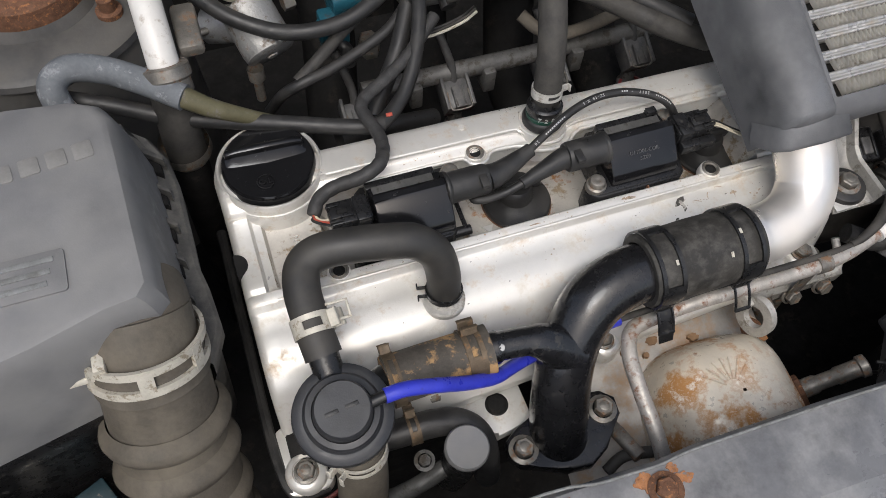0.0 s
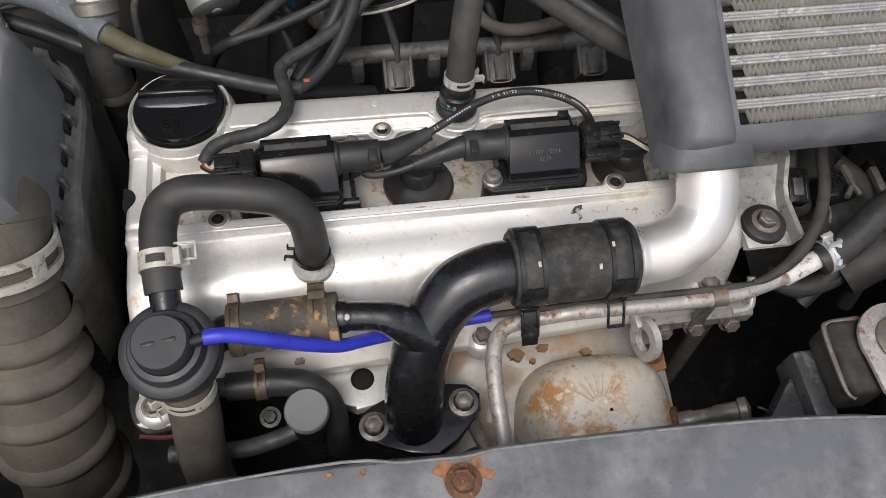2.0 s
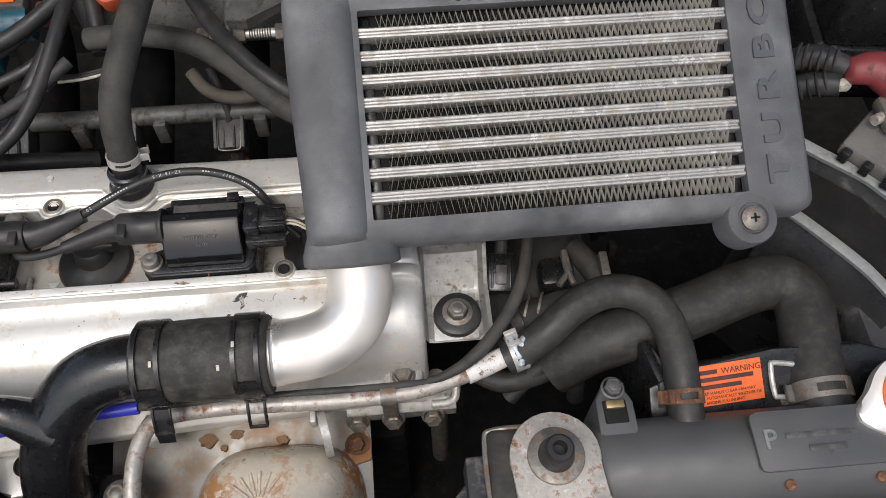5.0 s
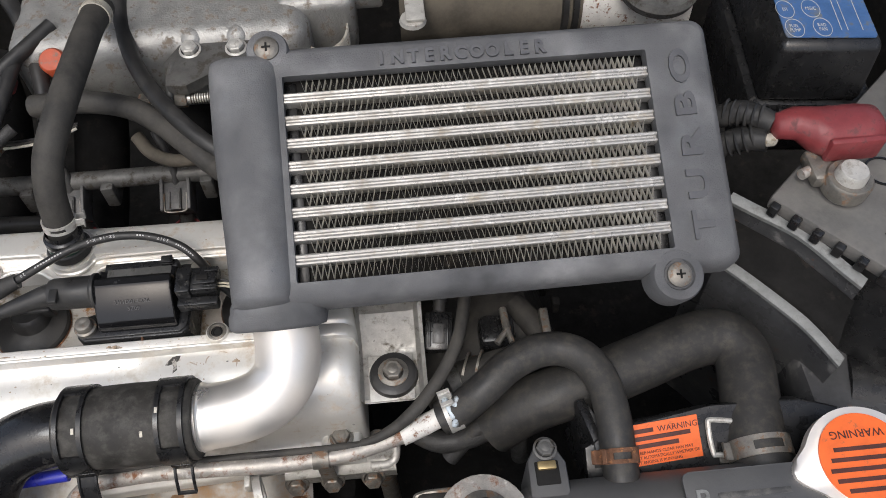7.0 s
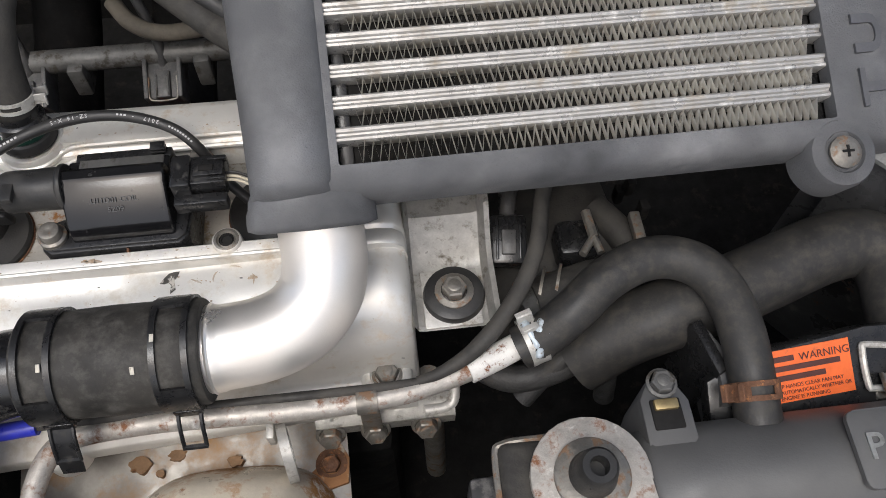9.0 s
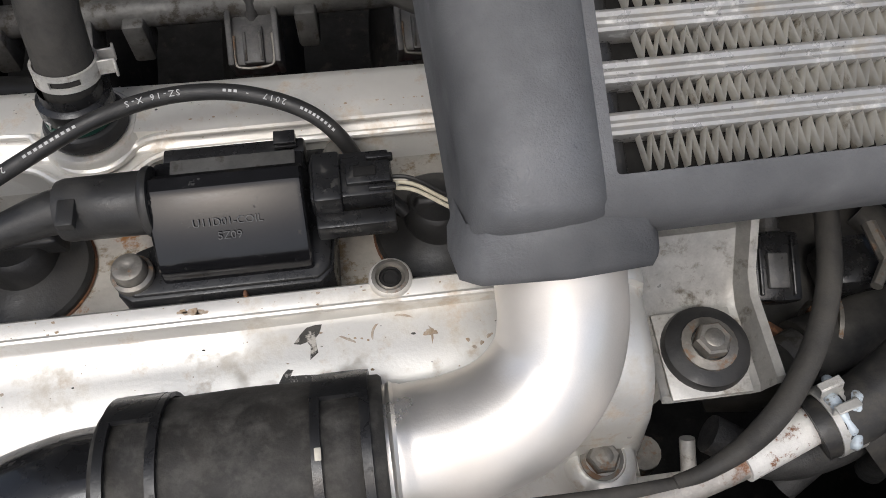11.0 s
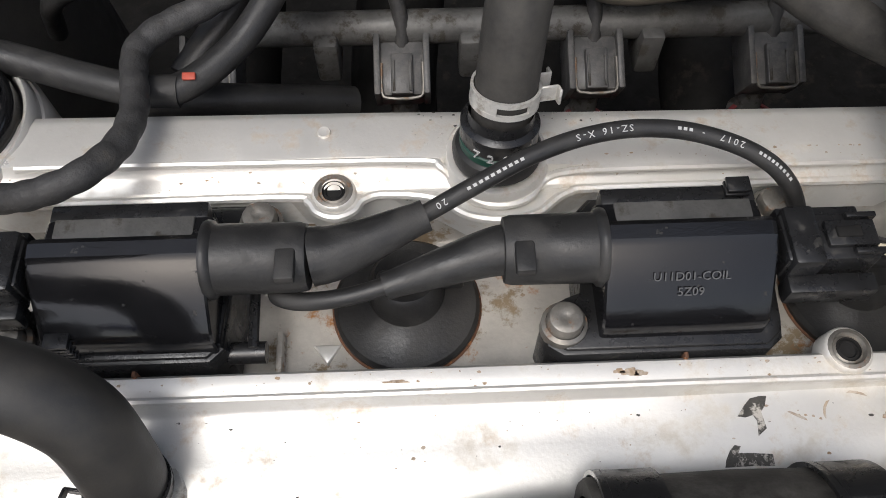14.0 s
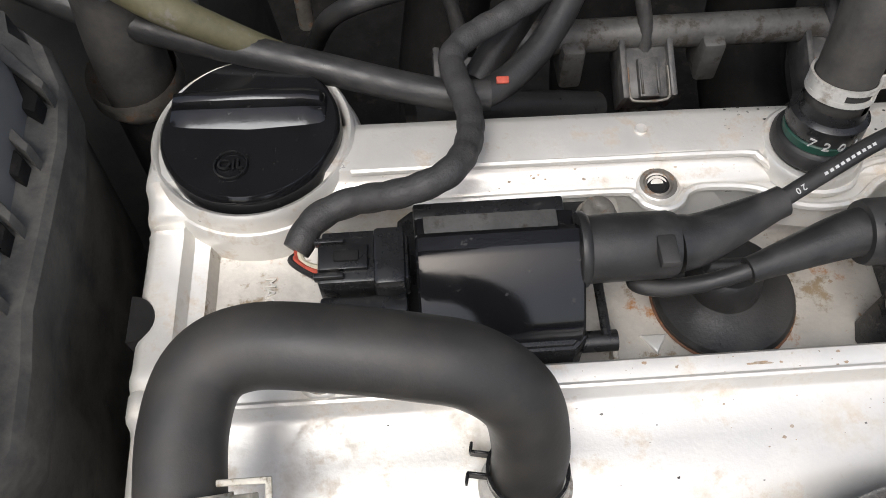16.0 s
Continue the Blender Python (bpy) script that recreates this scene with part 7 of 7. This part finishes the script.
solo("dark_panel", prism([(0.335, -0.160), (0.372, -0.120), (0.380, -0.170)], -0.080, -0.060, 0.002), black_paint, "black painted inner bracket beside the mount", "bracket")

# ---- battery and fuse box ----
bat = thing("battery", (0.72, 0.05, -0.10), "dusty grey car battery with one covered terminal", "battery")
BM = pose(0.6080, 0.0290, 0.0550, 0, 0, -49)
part("case", rbox((0.065, 0.105, -0.080), (0.128, 0.210, 0.150), 0.004, BM), satin_black, bat)
part("lid", rbox((0.065, 0.105, -0.004), (0.130, 0.212, 0.012), 0.003, BM), mat("dusty_battery_lid", (0.105, 0.102, 0.097), 0.55, 0.0, 0.2, 30, (0.17, 0.16, 0.145), 0.22, 20, 0.25, 700, edge=0.3), bat)
for k in range(9):
    part("lid_rib", rbox((0.006 + 0.0145 * k, -0.003, -0.004), (0.0060, 0.0060, 0.0090), 0.0012, BM), satin_black, bat)
part("terminal_well", lathe([(0.0200, -0.001), (0.0195, 0.0015), (0.0165, 0.0015), (0.0160, 0.0)], (0.651, 0.0250, 0.0550), (0, 0, 1), 32), gloss_black, bat)
part("terminal_post", lathe([(0.0105, 0.0), (0.0092, 0.022), (0.0080, 0.024), (0, 0.024)], (0.651, 0.0270, 0.0550), (0, 0, 1), 28), steel, bat)
part("vent_cap", lathe([(0.0115, 0.0), (0.0112, 0.001), (0.0102, 0.001), (0.010, 0.0)], (0.683, 0.040, 0.0572), (0, 0, 1), 28), gloss_black, bat)
part("warning_sticker", rbox((0.098, 0.018, 0.0026), (0.030, 0.012, 0.0006), 0.0001, BM), red_paint, bat)
part("white_sticker", rbox((0.098, 0.030, 0.0026), (0.030, 0.010, 0.0006), 0.0001, BM), white_ink, bat)
for x, y, w in ((0.070, 0.022, 0.012), (0.076, 0.012, 0.010)):
    part("cast_mark", rbox((x, y, 0.0024), (w, 0.0030, 0.0005), 0.0001, BM), satin_black, bat)
clampb = thing("battery_terminal", (0.65, 0.04, 0.06), "lead clamp on the battery post with its bolt", "battery terminal")
part("clamp_ring", lathe([(0.0100, 0.0), (0.0140, 0.001), (0.0142, 0.011), (0.0130, 0.0125), (0.0098, 0.0125)], (0.651, 0.0270, 0.0600), (0, 0, 1), 32), old_steel, clampb)
part("clamp_arm", rbox((0.639, 0.040, 0.066), (0.016, 0.024, 0.010), 0.003), old_steel, clampb)
part("clamp_bolt", tube([(0.626, 0.036, 0.066), (0.640, 0.042, 0.066)], 0.0034, 10), rusty_steel, clampb)
bootb = thing("terminal_cover", (0.65, 0.06, 0.08), "dull red rubber cover over the battery terminal", "terminal cover")
bm = loft([[(x, y0 + w * math.cos(a), z0 + h * math.sin(a)) for a in (2 * math.pi * i / 20 for i in range(20))] for x, y0, z0, w, h in ((0.6140, 0.0660, 0.0780, 0.004, 0.004), (0.6160, 0.0660, 0.0780, 0.0080, 0.0080), (0.6280, 0.0670, 0.0780, 0.0110, 0.0095), (0.6340, 0.0620, 0.0780, 0.0150, 0.0120), (0.6400, 0.0590, 0.0780, 0.0170, 0.0130), (0.6440, 0.0590, 0.0790, 0.0165, 0.0115), (0.6640, 0.0580, 0.0800, 0.0165, 0.0120), (0.6740, 0.0580, 0.0800, 0.0150, 0.0110), (0.6775, 0.0580, 0.0800, 0.0100, 0.0070))], closed=True, caps=True)
part("cover_skin", bm, red_rubber, bootb, flat_angle=60)
part("cover_lip", rbox((0.6560, 0.0430, 0.0790), (0.034, 0.006, 0.018), 0.003), red_rubber, bootb)
for k, (a, b) in enumerate((((0.590, 0.088, 0.066), (0.617, 0.069, 0.076)), ((0.580, 0.070, 0.050), (0.612, 0.062, 0.070)))):
    g = cable([a, tuple((Vector(a) + Vector(b)) / 2 + Vector((0, 0.004, 0.003))), b], 0.0075, "ribbed black battery cable sleeve")
    bm = bmesh.new()
    for i in range(6):
        lathe([(0.0075, -0.0012), (0.0088, 0), (0.0075, 0.0012)], Vector(a).lerp(Vector(b), 0.15 + 0.13 * i) + Vector((0, 0.003, 0.002)), Vector(b) - Vector(a), 18, bm)
    part("sleeve_ribs", bm, rubber, g)
solo("cable_end", rbox((0.612, 0.062, 0.070), (0.012, 0.007, 0.007), 0.002), yellowed_clip, "cream cable end beside the red cover", "cable end")

fuse = thing("fuse_box", (0.70, 0.16, 0.04), "black plastic fuse box with a worn blue lid label", "fuse box")
FM = pose(0.6320, 0.1190, 0.0950, 0, 0, -6) @ Matrix.Diagonal((0.68, 1, 1, 1))
part("lower_case", rbox((0.055, 0.060, -0.075), (0.128, 0.130, 0.050), 0.005, FM), satin_black, fuse)
part("lid", rbox((0.050, 0.055, -0.026), (0.104, 0.116, 0.050), 0.007, FM, None, 3, (0.93, 0.95)), satin_black, fuse)
part("case_rim", rbox((0.053, 0.058, -0.056), (0.122, 0.126, 0.005), 0.002, FM), satin_black, fuse)
lb = part("lid_label", prism(rounded(0.006, 0.006, 0.092, 0.106, 0.003), -0.0006, 0.0004, 0.0, FM), blue_label, fuse, "worn blue diagram label")
for words, x, y in (("FUEL", 0.0165, 0.0160), ("PUMP", 0.0165, 0.0120), ("EFI", 0.0130, 0.0320), ("MG/C", 0.0380, 0.0330), ("RAD", 0.0430, 0.0170), ("FAN", 0.0430, 0.0130), ("ENGINE No.3", 0.0150, 0.0430)):
    text("caption", words, 0.0042, FM @ pose(x, y, 0.0006), white_ink, lb, 0.00008)
for x, y in ((0.0165, 0.0140), (0.0130, 0.0320), (0.0380, 0.0330), (0.0430, 0.0150)):
    bm = lathe([(0.0088, 0), (0.0088, 0.0002), (0.0083, 0.0002), (0.0083, 0)], (x, y, 0.0005), (0, 0, 1), 28)
    bm.transform(FM)
    part("outline", bm, white_ink, lb)
for x, w in ((0.060, 0.0006), (0.066, 0.0006), (0.080, 0.0006)):
    part("rule", rbox((x, 0.034, 0.0006), (w, 0.044, 0.0002), 0, FM), white_ink, lb)
for x in (0.010, 0.022, 0.088, 0.100):
    part("hinge_clip", rbox((x, -0.008, -0.060), (0.005, 0.010, 0.018), 0.001, FM), satin_black, fuse)

# ---- body rails at the right ----
railr = thing("wing_rail", (0.66, 0.03, -0.03), "dark painted inner wing rails with pale worn edges", "car body", kind="structure")
UP = [(0.590, 0.040, 0.045), (0.602, 0.029, 0.045), (0.625, 0.008, 0.045), (0.6425, -0.020, 0.045), (0.650, -0.030, 0.044)]
LOW = [(0.590, 0.022, 0.0), (0.603, 0.007, 0.0), (0.624, -0.021, 0.0), (0.634, -0.036, -0.001), (0.645, -0.058, -0.003)]


def bar_along(line, w, h):
    """A flat bar with a rolled edge following a line."""
    return loft([[(x - w * 0.5, y - w * 0.5, z - h), (x - w * 0.55, y - w * 0.55, z - 0.001), (x - w * 0.4, y - w * 0.4, z), (x + w * 0.4, y + w * 0.4, z + 0.0006), (x + w * 0.55, y + w * 0.55, z - 0.001), (x + w * 0.5, y + w * 0.5, z - h)] for x, y, z in line], caps=True)


for line in (UP, LOW):
    part("rail_bar", bar_along(curve_points(line, 5), 0.0050, 0.004), rail_grey, railr, "pale chalky rail edge")
    part("rail_wall", loft([[(x - 0.001, y - 0.001, z - 0.003), (x + 0.001, y + 0.0, z - 0.05), (x + 0.004, y + 0.004, z - 0.20)] for x, y, z in line]), black_paint, railr)
# gap between the rails filled with a sheet in the gap-shade colour
part("trough", loft([[Vector(a).lerp(Vector(b), s) + Vector((0, 0, -0.010 - 0.010 * math.sin(math.pi * s))) for s in (0.1, 0.35, 0.6, 0.9)] for a, b in zip(UP, LOW)]), dark_void, railr, "near-black trough sheet between the rails")
part("tray", rbox((0.735, -0.075, -0.06), (0.20, 0.12, 0.05), 0.006, pose(0, 0, 0)), black_paint, railr)
